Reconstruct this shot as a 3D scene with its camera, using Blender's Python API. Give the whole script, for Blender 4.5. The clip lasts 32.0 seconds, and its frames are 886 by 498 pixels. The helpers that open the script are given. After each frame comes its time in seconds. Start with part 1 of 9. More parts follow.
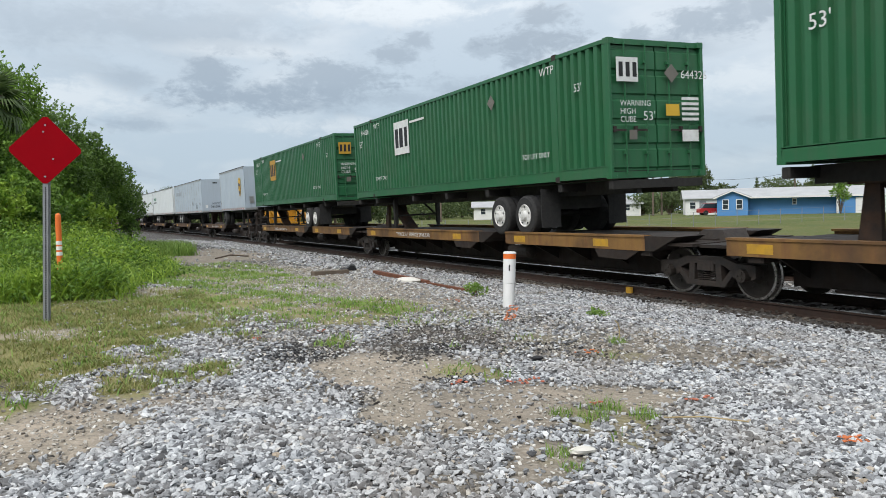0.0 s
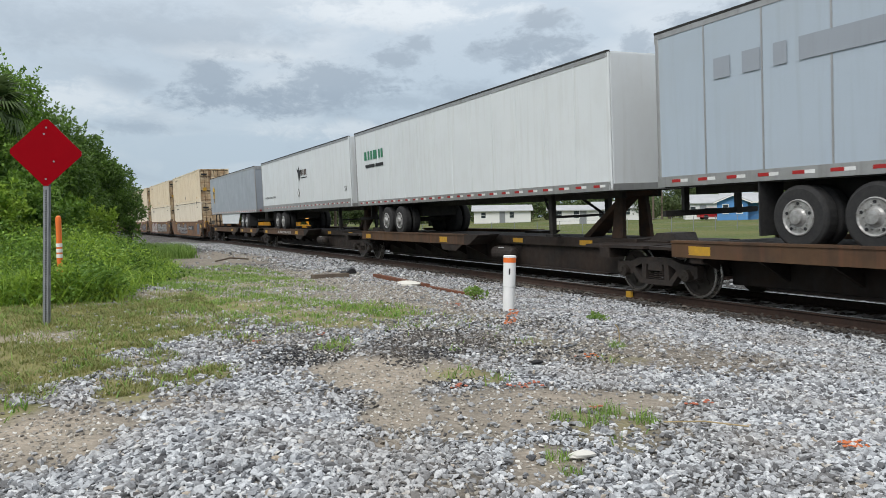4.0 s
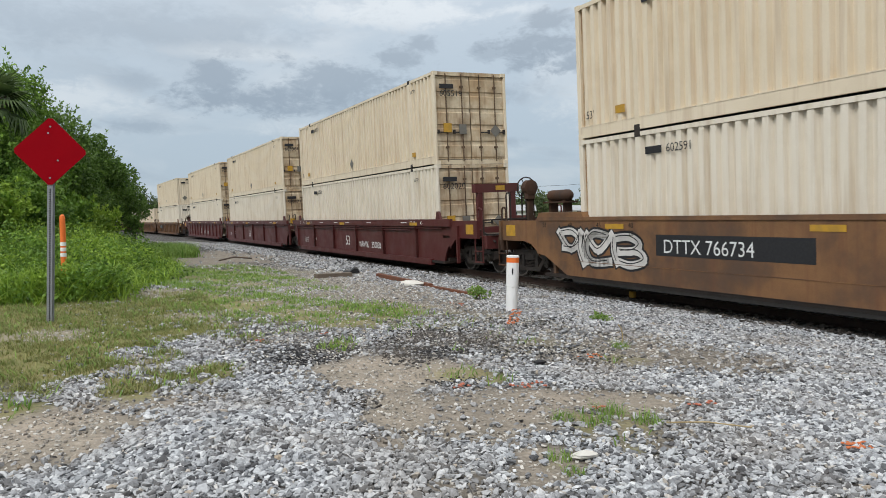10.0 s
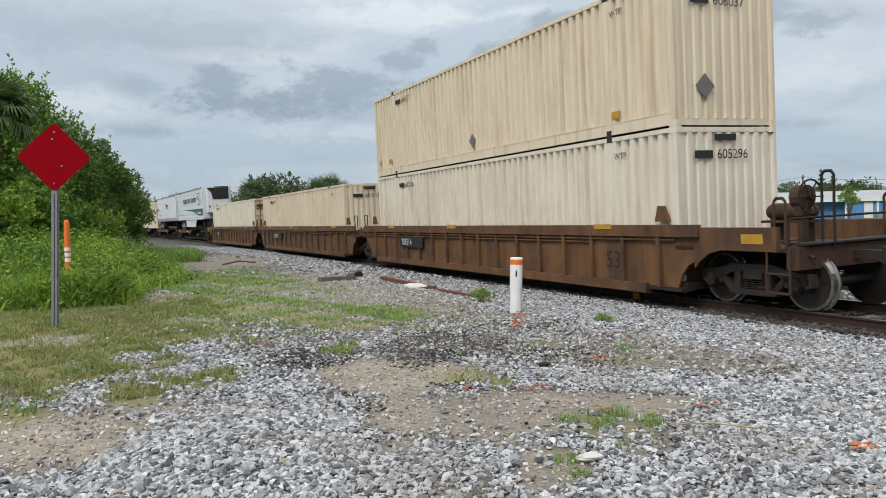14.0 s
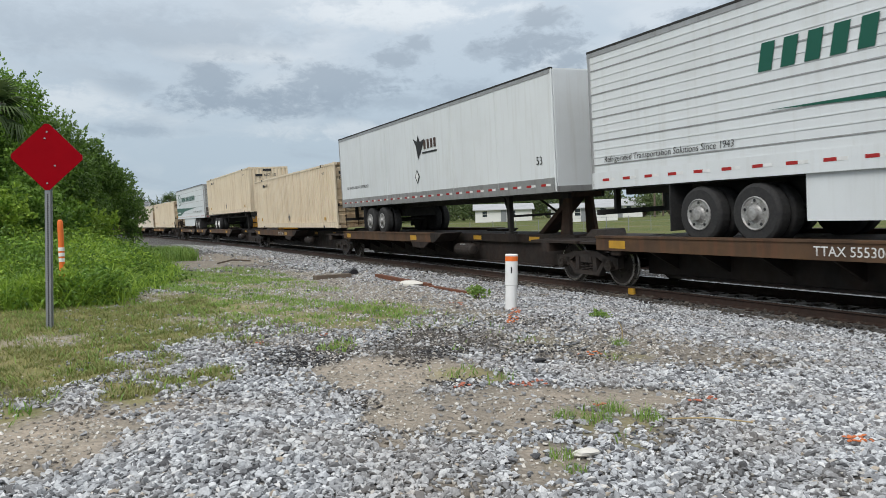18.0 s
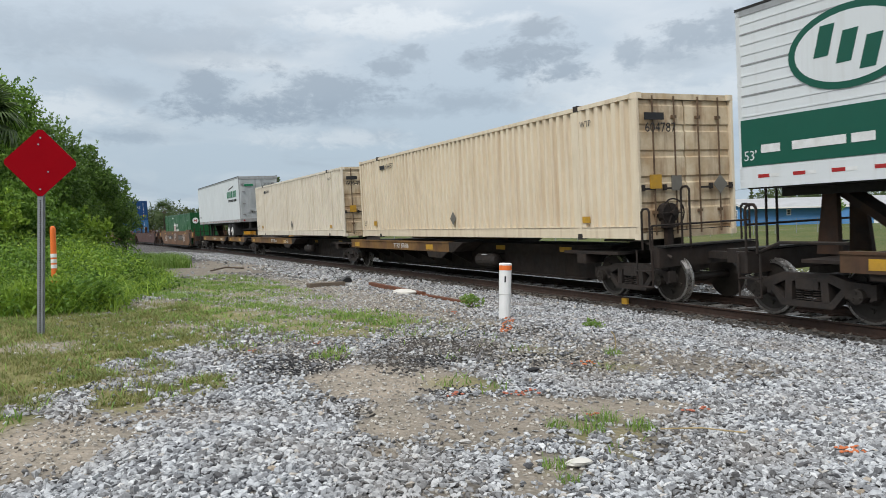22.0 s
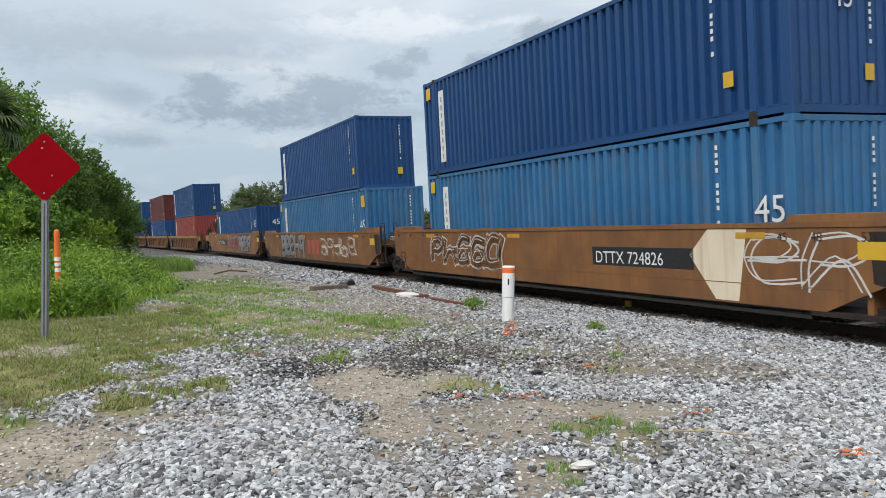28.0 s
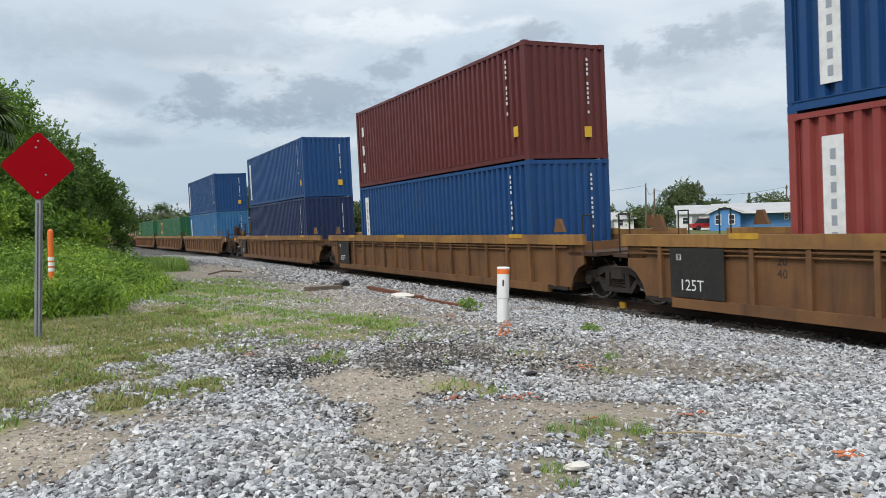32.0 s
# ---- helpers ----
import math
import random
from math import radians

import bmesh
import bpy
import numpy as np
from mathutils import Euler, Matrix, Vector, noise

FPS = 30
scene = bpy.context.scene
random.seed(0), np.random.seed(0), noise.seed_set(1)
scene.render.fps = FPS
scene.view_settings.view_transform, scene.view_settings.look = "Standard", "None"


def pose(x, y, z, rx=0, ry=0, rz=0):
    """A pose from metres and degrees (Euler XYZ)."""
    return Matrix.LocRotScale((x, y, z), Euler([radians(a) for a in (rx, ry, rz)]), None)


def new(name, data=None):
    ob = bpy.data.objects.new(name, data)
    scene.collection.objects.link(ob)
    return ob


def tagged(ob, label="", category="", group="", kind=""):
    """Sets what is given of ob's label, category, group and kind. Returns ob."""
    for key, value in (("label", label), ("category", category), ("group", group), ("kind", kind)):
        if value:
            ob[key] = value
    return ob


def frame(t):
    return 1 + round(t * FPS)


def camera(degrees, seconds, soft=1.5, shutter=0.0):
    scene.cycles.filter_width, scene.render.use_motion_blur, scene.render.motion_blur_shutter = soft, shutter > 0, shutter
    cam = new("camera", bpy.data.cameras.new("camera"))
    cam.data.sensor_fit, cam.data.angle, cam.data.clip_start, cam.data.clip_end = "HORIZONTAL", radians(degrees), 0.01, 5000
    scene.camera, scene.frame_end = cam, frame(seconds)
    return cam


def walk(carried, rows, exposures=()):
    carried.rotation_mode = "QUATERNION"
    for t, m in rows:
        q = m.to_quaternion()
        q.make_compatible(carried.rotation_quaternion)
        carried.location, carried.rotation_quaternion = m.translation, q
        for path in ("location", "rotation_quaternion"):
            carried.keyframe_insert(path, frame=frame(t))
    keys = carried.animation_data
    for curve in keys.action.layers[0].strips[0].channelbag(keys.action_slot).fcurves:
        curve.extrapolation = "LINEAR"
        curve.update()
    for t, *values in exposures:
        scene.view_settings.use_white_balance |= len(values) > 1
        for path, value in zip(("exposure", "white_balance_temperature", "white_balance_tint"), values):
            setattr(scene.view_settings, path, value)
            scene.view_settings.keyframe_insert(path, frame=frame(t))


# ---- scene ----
from collections import defaultdict

EYE = (0.0, 0.0, 1.6)
cam = camera(61.0, 32.0, soft=0.5, shutter=0.03)
# seconds and the turn of the hand-held camera, in degrees
AIM = [
    (0, 87.35, 1.00, -25.16), (0.5, 87.39, 1.06, -25.15), (1, 87.44, 1.08, -25.15), (1.5, 87.49, 0.99, -25.15), (2, 87.52, 0.94, -25.15),
    (2.5, 87.55, 0.82, -25.13), (3, 87.57, 0.84, -25.12), (3.5, 87.60, 0.82, -25.14), (5.5, 87.66, 0.81, -25.13), (6, 87.66, 0.72, -25.15),
    (6.5, 87.67, 0.64, -25.18), (7, 87.67, 0.63, -25.22), (7.5, 87.64, 0.55, -25.21), (8, 87.59, 0.51, -25.20), (8.5, 87.58, 0.51, -25.16),
    (9, 87.59, 0.50, -25.08), (9.5, 87.60, 0.60, -25.00), (10, 87.61, 0.68, -24.90), (10.5, 87.61, 0.75, -24.80), (11, 87.62, 0.86, -24.74),
    (11.5, 87.62, 0.90, -24.69), (12, 87.63, 0.96, -24.67), (12.5, 87.69, 1.00, -24.67), (13, 87.76, 1.06, -24.66), (13.5, 87.78, 1.06, -24.66),
    (14, 87.81, 1.10, -24.65), (14.5, 87.83, 1.08, -24.64), (16.5, 87.83, 1.49, -24.81), (17, 87.71, 1.63, -24.89), (17.5, 87.62, 1.61, -24.98),
    (18, 87.58, 1.51, -25.04), (18.5, 87.58, 1.32, -25.12), (19, 87.62, 1.21, -25.22), (19.5, 87.70, 1.14, -25.30), (20, 87.78, 1.11, -25.40),
    (20.5, 87.91, 1.13, -25.46), (21, 88.05, 1.17, -25.48), (21.5, 88.12, 1.20, -25.49), (22, 88.23, 1.15, -25.49), (22.5, 88.24, 1.19, -25.47),
    (23, 88.24, 1.21, -25.44), (23.5, 88.19, 1.23, -25.40), (24, 88.16, 1.26, -25.37), (24.5, 88.12, 1.26, -25.33), (25, 88.07, 1.29, -25.34),
    (25.5, 88.07, 1.29, -25.34), (27.5, 88.38, 1.28, -25.21), (28, 88.45, 1.26, -25.26), (28.5, 88.51, 1.25, -25.32), (29, 88.57, 1.21, -25.41),
    (29.5, 88.62, 1.16, -25.50), (30, 88.63, 1.15, -25.58), (30.5, 88.59, 1.17, -25.62), (31, 88.57, 1.16, -25.63), (31.5, 88.56, 1.14, -25.63),
    (32, 88.51, 1.07, -25.64),
]

walk(cam, [(t, pose(*EYE, a, b, c)) for t, a, b, c in AIM], exposures=[(0.0, 0.12), (1.5, 0.11), (3.0, 0.03), (6.0, 0.0), (8.0, -0.05), (13.5, -0.05), (18.0, -0.03), (21.0, -0.03), (24.0, 0.0), (26.0, 0.02), (28.0, 0.05), (30.0, 0.05), (32.0, 0.09)])

# ---------------------------------------------------------------- light
SUN_EL, SUN_AZ = 46.0, 238.0
scene.view_settings.exposure = 0.0


def build_world():
    w = bpy.data.worlds.new("overcast_sky")
    scene.world = w
    w.use_nodes = True
    nt = w.node_tree
    N, L = nt.nodes, nt.links
    N.clear()
    out, bg = N.new("ShaderNodeOutputWorld"), N.new("ShaderNodeBackground")
    tc, sep = N.new("ShaderNodeTexCoord"), N.new("ShaderNodeSeparateXYZ")
    L.new(tc.outputs["Generated"], sep.inputs[0])
    sky = N.new("ShaderNodeTexSky")
    sky.sky_type, sky.sun_disc = "NISHITA", False
    sky.sun_elevation, sky.sun_rotation = radians(SUN_EL), radians(SUN_AZ)
    sky.air_density, sky.dust_density = 1.0, 2.0
    skyc = N.new("ShaderNodeVectorMath"); skyc.operation = "SCALE"; skyc.inputs["Scale"].default_value = 0.085
    L.new(sky.outputs[0], skyc.inputs[0])
    # flat layer: direction divided by height, so that clouds thin out to the horizon
    mz = N.new("ShaderNodeMath"); mz.operation = "MAXIMUM"; mz.inputs[1].default_value = 0.0
    L.new(sep.outputs[2], mz.inputs[0])
    az = N.new("ShaderNodeMath"); az.operation = "ADD"; az.inputs[1].default_value = 0.22
    L.new(mz.outputs[0], az.inputs[0])
    dv = N.new("ShaderNodeVectorMath"); dv.operation = "DIVIDE"
    cmb = N.new("ShaderNodeCombineXYZ")
    for i in range(3):
        L.new(az.outputs[0], cmb.inputs[i])
    L.new(tc.outputs["Generated"], dv.inputs[0]); L.new(cmb.outputs[0], dv.inputs[1])

    def cloud(scale, detail, off, lo, hi, dist=0.4, rough=0.55):
        mp = N.new("ShaderNodeMapping")
        mp.inputs["Location"].default_value = off
        mp.inputs["Scale"].default_value = (1.0, 1.0, 0.35)
        no = N.new("ShaderNodeTexNoise")
        no.inputs["Scale"].default_value, no.inputs["Detail"].default_value = scale, detail
        no.inputs["Roughness"].default_value, no.inputs["Distortion"].default_value = rough, dist
        mr = N.new("ShaderNodeMapRange"); mr.interpolation_type = "SMOOTHSTEP"
        mr.inputs["From Min"].default_value, mr.inputs["From Max"].default_value = lo, hi
        L.new(dv.outputs[0], mp.inputs[0]); L.new(mp.outputs[0], no.inputs["Vector"]); L.new(no.outputs[0], mr.inputs[0])
        return mr.outputs[0]

    def mix(fac, a, b):
        m = N.new("ShaderNodeMix"); m.data_type = "RGBA"
        if isinstance(fac, float):
            m.inputs[0].default_value = fac
        else:
            L.new(fac, m.inputs[0])
        for k, v in ((6, a), (7, b)):
            if isinstance(v, tuple):
                m.inputs[k].default_value = (*v, 1)
            else:
                L.new(v, m.inputs[k])
        return m.outputs[2]
    # bright veil, brighter overhead, with grey cloud banks below it
    el = N.new("ShaderNodeMapRange"); el.interpolation_type = "SMOOTHSTEP"
    el.inputs["From Min"].default_value, el.inputs["From Max"].default_value = 0.0, 0.9
    L.new(mz.outputs[0], el.inputs[0])
    veil = mix(el.outputs[0], (0.475, 0.585, 0.69), (1.25, 1.28, 1.32))
    veil = mix(cloud(1.3, 5, (3.1, 0.4, 0), 0.42, 0.62), veil, mix(el.outputs[0], (0.575, 0.665, 0.745), (1.5, 1.5, 1.52)))
    veil = mix(0.12, veil, skyc.outputs[0])
    grey = mix(el.outputs[0], (0.295, 0.38, 0.475), (0.95, 0.98, 1.02))
    col = mix(cloud(1.7, 7, (5.3, 2.2, 0), 0.50, 0.74, 0.5), veil, mix(el.outputs[0], (0.40, 0.49, 0.58), (1.1, 1.12, 1.15)))

    def math_node(op, a, b=None, c=None):
        m = N.new("ShaderNodeMath"); m.operation = op
        for k, v in enumerate((a, b, c)):
            if v is None:
                continue
            if isinstance(v, (int, float)):
                m.inputs[k].default_value = v
            else:
                L.new(v, m.inputs[k])
        return m.outputs[0]
    azm = math_node("ARCTAN2", sep.outputs[0], sep.outputs[1])
    elv = math_node("ARCSINE", sep.outputs[2])
    flat = N.new("ShaderNodeMapping")
    flat.inputs["Scale"].default_value = (1.0, 1.0, 1.9)
    L.new(tc.outputs["Generated"], flat.inputs[0])

    def lumps(scale, detail, gain, rough=0.6):
        n = N.new("ShaderNodeTexNoise")
        n.inputs["Scale"].default_value, n.inputs["Detail"].default_value, n.inputs["Roughness"].default_value = scale, detail, rough
        n.inputs["Distortion"].default_value = 0.5
        L.new(flat.outputs[0], n.inputs["Vector"])
        return math_node("MULTIPLY_ADD", n.outputs[0], gain, -gain / 2)
    rough_edge = math_node("ADD", math_node("ADD", lumps(11.0, 4, 2.4), lumps(32.0, 8, 2.2, 0.66)), lumps(90.0, 5, 0.7))

    def banks(rows, lo, hi):
        out_ = None
        for a0, e0, ra, re_, k in rows:
            u = math_node("MULTIPLY", math_node("SUBTRACT", azm, radians(a0)), 1 / radians(ra))
            v = math_node("MULTIPLY", math_node("SUBTRACT", elv, radians(e0)), 1 / radians(re_))
            d = math_node("ADD", math_node("SQRT", math_node("ADD", math_node("MULTIPLY", u, u), math_node("MULTIPLY", v, v))), rough_edge)
            mr = N.new("ShaderNodeMapRange"); mr.interpolation_type = "SMOOTHSTEP"
            mr.inputs["From Min"].default_value, mr.inputs["From Max"].default_value, mr.inputs["To Min"].default_value, mr.inputs["To Max"].default_value = lo, hi, k, 0.0
            L.new(d, mr.inputs[0])
            out_ = mr.outputs[0] if out_ is None else math_node("MAXIMUM", out_, mr.outputs[0])
        return out_
    col = mix(banks(GLARE, 0.2, 1.3), col, mix(el.outputs[0], (0.65, 0.725, 0.785), (1.5, 1.5, 1.52)))
    col = mix(banks(THIN_CLOUDS, 0.1, 1.4), col, grey)
    col = mix(banks(CLOUDS, 0.30, 1.15), col, grey)
    L.new(col, bg.inputs[0])
    bg.inputs[1].default_value = 1.0
    L.new(bg.outputs[0], out.inputs[0])


# cloud banks and bright rifts: bearing, height and half-widths in degrees, density
CLOUDS = [(10.6, 8.8, 6.0, 1.4, 0.95), (8.3, 10.2, 2.6, 1.2, 0.90), (17.7, 10.3, 5.2, 1.8, 0.85), (21.5, 11.9, 3.0, 1.4, 0.85), (23.7, 12.8, 1.7, 0.9, 0.80), (32.2, 12.5, 4.7, 1.7, 1.0), (32.8, 14.1, 2.2, 1.0, 0.95),
          (34.7, 11.3, 2.6, 0.9, 0.90), (29.2, 12.3, 2.6, 0.9, 0.70), (39.6, 12.4, 1.5, 1.3, 0.75), (44.3, 13.0, 3.9, 1.5, 0.85), (48.0, 13.6, 3.4, 1.2, 0.80), (51.1, 12.9, 2.6, 1.0, 0.75), (41.9, 12.0, 2.2, 0.8, 0.60)]
THIN_CLOUDS = [(2.7, 13.3, 15.5, 2.0, 0.50), (3.1, 9.8, 1.9, 1.0, 0.50), (2.5, 6.7, 2.8, 0.5, 0.60), (27.9, 9.2, 5.6, 1.0, 0.60), (29.5, 5.6, 2.2, 0.4, 0.45), (21.4, 8.7, 8.6, 0.8, 0.50), (50.4, 6.1, 3.4, 0.4, 0.40), (-3.2, 13.6, 8.6, 1.7, 0.45), (15.5, 8.2, 5.2, 0.7, 0.50),
               (64.0, 10.0, 6.0, 1.6, 0.6), (90.0, 14.0, 9.0, 2.2, 0.6), (130.0, 11.0, 9.0, 2.0, 0.6), (-50.0, 12.0, 9.0, 2.0, 0.6), (-110.0, 13.0, 9.0, 2.0, 0.6), (175.0, 12.0, 8.0, 2.0, 0.6)]
GLARE = [(-1.0, 8.3, 4.7, 1.2, 0.70), (21.6, 14.9, 9.5, 1.1, 0.80), (39.1, 8.5, 6.9, 1.5, 0.70), (17.1, 6.6, 6.0, 0.8, 0.60), (47.9, 9.2, 8.6, 1.3, 0.60), (10.3, 12.0, 6.9, 0.6, 0.70), (30.1, 15.2, 2.6, 0.5, 0.60)]
build_world()
sun = new("sun", bpy.data.lights.new("sun", "SUN"))
sun.data.energy, sun.data.angle, sun.data.color = 2.0, radians(30), (1.0, 0.985, 0.955)
sun.rotation_euler = (radians(90 - SUN_EL), 0, radians(180 - SUN_AZ))


# ---------------------------------------------------------------- materials
def material(name, base, rough=0.6, metal=0.0, second=None, scale=3.0, amount=0.5, grain=0.0, grain_scale=60.0,
             bump=0.0, bump_scale=40.0, vary=0.0, streak=None, streak_amount=0.0, streak_scale=(6, 6, 0.35), dirt=None,
             dirt_amount=0.0, spec=0.4, island=0.0):
    """A worn surface: base and second colour in blotches, fine grain, upright streaks, fine relief."""
    m = bpy.data.materials.new(name)
    m.use_nodes = True
    nt = m.node_tree
    N, L = nt.nodes, nt.links
    b = N["Principled BSDF"]
    b.inputs["Roughness"].default_value, b.inputs["Metallic"].default_value = rough, metal
    b.inputs["Specular IOR Level"].default_value = spec
    tc, oi = N.new("ShaderNodeTexCoord"), N.new("ShaderNodeObjectInfo")
    add = N.new("ShaderNodeVectorMath"); add.operation = "MULTIPLY_ADD"
    cx = N.new("ShaderNodeCombineXYZ")
    for i in range(3):
        L.new(oi.outputs["Random"], cx.inputs[i])
    L.new(cx.outputs[0], add.inputs[0])
    add.inputs[1].default_value = (37, 53, 71)
    L.new(tc.outputs["Object"], add.inputs[2])
    vec = add.outputs[0]

    def noise_tex(sc, det=4, rg=0.6, vscale=None):
        v = vec
        if vscale:
            mp = N.new("ShaderNodeMapping"); mp.inputs["Scale"].default_value = vscale
            L.new(vec, mp.inputs[0]); v = mp.outputs[0]
        n = N.new("ShaderNodeTexNoise")
        n.inputs["Scale"].default_value, n.inputs["Detail"].default_value, n.inputs["Roughness"].default_value = sc, det, rg
        L.new(v, n.inputs["Vector"])
        return n.outputs[0]

    def ramp(x, lo, hi, top=1.0):
        r = N.new("ShaderNodeMapRange")
        r.inputs["From Min"].default_value, r.inputs["From Max"].default_value, r.inputs["To Max"].default_value = lo, hi, top
        L.new(x, r.inputs[0])
        return r.outputs[0]

    def mix(fac, a, c, mode="MIX"):
        x = N.new("ShaderNodeMix"); x.data_type, x.blend_type = "RGBA", mode
        if isinstance(fac, float):
            x.inputs[0].default_value = fac
        else:
            L.new(fac, x.inputs[0])
        for k, v in ((6, a), (7, c)):
            if isinstance(v, tuple):
                x.inputs[k].default_value = (*v, 1)
            else:
                L.new(v, x.inputs[k])
        return x.outputs[2]

    second = second or tuple(c * 0.75 for c in base)
    col = mix(ramp(noise_tex(scale), 0.38, 0.66, amount), base, second)
    if grain:
        g = noise_tex(grain_scale, 3, 0.7)
        col = mix(ramp(g, 0.35, 0.7, grain), col, tuple(c * 0.45 for c in base))
    if streak:
        col = mix(ramp(noise_tex(1.0, 4, 0.6, streak_scale), 0.5, 0.72, streak_amount), col, streak)
    if dirt:
        col = mix(ramp(noise_tex(0.9, 6, 0.65), 0.48, 0.7, dirt_amount), col, dirt)
    if vary or island:
        hs = N.new("ShaderNodeHueSaturation")
        rnd = oi.outputs["Random"]
        if island:
            ge = N.new("ShaderNodeNewGeometry"); rnd = ge.outputs["Random Per Island"]
        k = island or vary
        L.new(ramp(rnd, 0, 1), hs.inputs["Value"])
        r = hs.inputs["Value"].links[0].from_node
        r.inputs["To Min"].default_value, r.inputs["To Max"].default_value = 1 - k, 1 + k
        L.new(col, hs.inputs["Color"])
        col = hs.outputs[0]
    L.new(col, b.inputs["Base Color"])
    if bump:
        bp = N.new("ShaderNodeBump"); bp.inputs["Strength"].default_value = bump; bp.inputs["Distance"].default_value = 0.01
        L.new(noise_tex(bump_scale, 5, 0.65), bp.inputs["Height"]); L.new(bp.outputs[0], b.inputs["Normal"])
    rr = ramp(noise_tex(scale * 2.3), 0.3, 0.7)
    q = rr.node
    q.inputs["To Min"].default_value, q.inputs["To Max"].default_value = max(0.03, rough - 0.1), min(1, rough + 0.12)
    L.new(rr, b.inputs["Roughness"])
    return m


RUST, SOOT = (0.13, 0.055, 0.028), (0.025, 0.022, 0.02)
M = {}
M["tan"] = material("cream_paint", (0.73, 0.635, 0.485), 0.55, second=(0.68, 0.57, 0.41), scale=0.5, grain=0.12, streak=(0.38, 0.24, 0.13), streak_amount=0.45, streak_scale=(5, 5, 0.3), dirt=(0.48, 0.39, 0.26), dirt_amount=0.25)
M["cream"] = material("pale_cream_paint", (0.74, 0.68, 0.57), 0.55, second=(0.68, 0.61, 0.50), scale=0.5, grain=0.1, streak=(0.42, 0.32, 0.20), streak_amount=0.5, streak_scale=(5, 5, 0.3), dirt=(0.46, 0.39, 0.29), dirt_amount=0.25)
M["rust_rod"] = material("rust_stained_lock_bar", (0.15, 0.095, 0.055), 0.7, second=(0.07, 0.042, 0.026), scale=4, amount=0.8, grain=0.3)
M["rust_door"] = material("rust_streaked_cream_paint", (0.64, 0.52, 0.35), 0.65, second=(0.38, 0.22, 0.10), scale=1.2, amount=0.9, grain=0.3, streak=(0.15, 0.065, 0.025), streak_amount=0.9, streak_scale=(3.0, 3.0, 0.5), dirt=(0.10, 0.055, 0.03), dirt_amount=0.6)
M["orangewell"] = material("orange_brown_railcar_paint", (0.245, 0.110, 0.036), 0.65, second=(0.155, 0.068, 0.026), scale=0.8, amount=0.85, grain=0.3, streak=RUST, streak_amount=0.6, dirt=(0.12, 0.062, 0.035), dirt_amount=0.6, vary=0.08)
M["tan_door"] = material("stained_cream_paint", (0.70, 0.59, 0.42), 0.6, second=(0.40, 0.25, 0.12), scale=1.4, amount=0.8, grain=0.25, streak=(0.18, 0.08, 0.03), streak_amount=0.8, streak_scale=(3.5, 3.5, 0.5), dirt=(0.12, 0.08, 0.05), dirt_amount=0.5)
M["green"] = material("green_container_paint", (0.020, 0.116, 0.048), 0.45, second=(0.026, 0.132, 0.055), scale=0.4, grain=0.12, streak=(0.05, 0.10, 0.055), streak_amount=0.4, dirt=(0.06, 0.11, 0.06), dirt_amount=0.3)
M["hubgreen"] = material("deep_green_paint", (0.007, 0.082, 0.022), 0.4, second=(0.010, 0.10, 0.028), scale=0.4, grain=0.1, streak=(0.03, 0.09, 0.04), streak_amount=0.25)
M["blue"] = material("blue_container_paint", (0.006, 0.052, 0.172), 0.5, second=(0.008, 0.062, 0.20), scale=0.5, grain=0.15, streak=(0.02, 0.06, 0.13), streak_amount=0.35, dirt=(0.025, 0.06, 0.12), dirt_amount=0.3, vary=0.12)
M["paleblue"] = material("faded_blue_paint", (0.022, 0.125, 0.285), 0.55, second=(0.038, 0.165, 0.34), scale=0.7, amount=0.8, grain=0.2, streak=(0.10, 0.17, 0.26), streak_amount=0.5, dirt=(0.09, 0.11, 0.13), dirt_amount=0.35)
M["navy"] = material("navy_container_paint", (0.011, 0.025, 0.085), 0.5, scale=0.6, grain=0.15, streak=(0.04, 0.05, 0.10), streak_amount=0.4)
M["redbox"] = material("faded_red_paint", (0.23, 0.038, 0.032), 0.55, second=(0.28, 0.065, 0.055), scale=0.6, amount=0.8, grain=0.2, streak=(0.18, 0.06, 0.05), streak_amount=0.5)
M["maroon"] = material("maroon_container_paint", (0.10, 0.018, 0.018), 0.5, second=(0.12, 0.024, 0.022), scale=0.6, grain=0.15, streak=(0.10, 0.03, 0.025), streak_amount=0.4)
M["brownwell"] = material("brown_railcar_paint", (0.215, 0.108, 0.046), 0.65, second=(0.105, 0.055, 0.030), scale=0.9, amount=0.9, grain=0.35, streak=RUST, streak_amount=0.7, dirt=(0.075, 0.048, 0.034), dirt_amount=0.75, vary=0.08)
M["ochrewell"] = material("ochre_railcar_paint", (0.185, 0.090, 0.033), 0.7, second=(0.105, 0.048, 0.022), scale=0.7, amount=0.85, grain=0.35, streak=(0.055, 0.027, 0.015), streak_amount=0.8, streak_scale=(3.0, 3.0, 0.4), dirt=(0.085, 0.045, 0.026), dirt_amount=0.7, vary=0.08)
M["ribwell"] = material("rusted_brown_railcar_paint", (0.165, 0.080, 0.032), 0.7, second=(0.085, 0.042, 0.022), scale=0.9, amount=0.9, grain=0.35, streak=(0.045, 0.024, 0.014), streak_amount=0.8, streak_scale=(3.0, 3.0, 0.4), dirt=(0.06, 0.035, 0.022), dirt_amount=0.7, vary=0.08)
M["redwell"] = material("oxide_red_railcar_paint", (0.085, 0.017, 0.015), 0.5, second=(0.072, 0.018, 0.016), scale=0.7, grain=0.2, streak=(0.08, 0.03, 0.025), streak_amount=0.4, dirt=(0.10, 0.05, 0.04), dirt_amount=0.3)
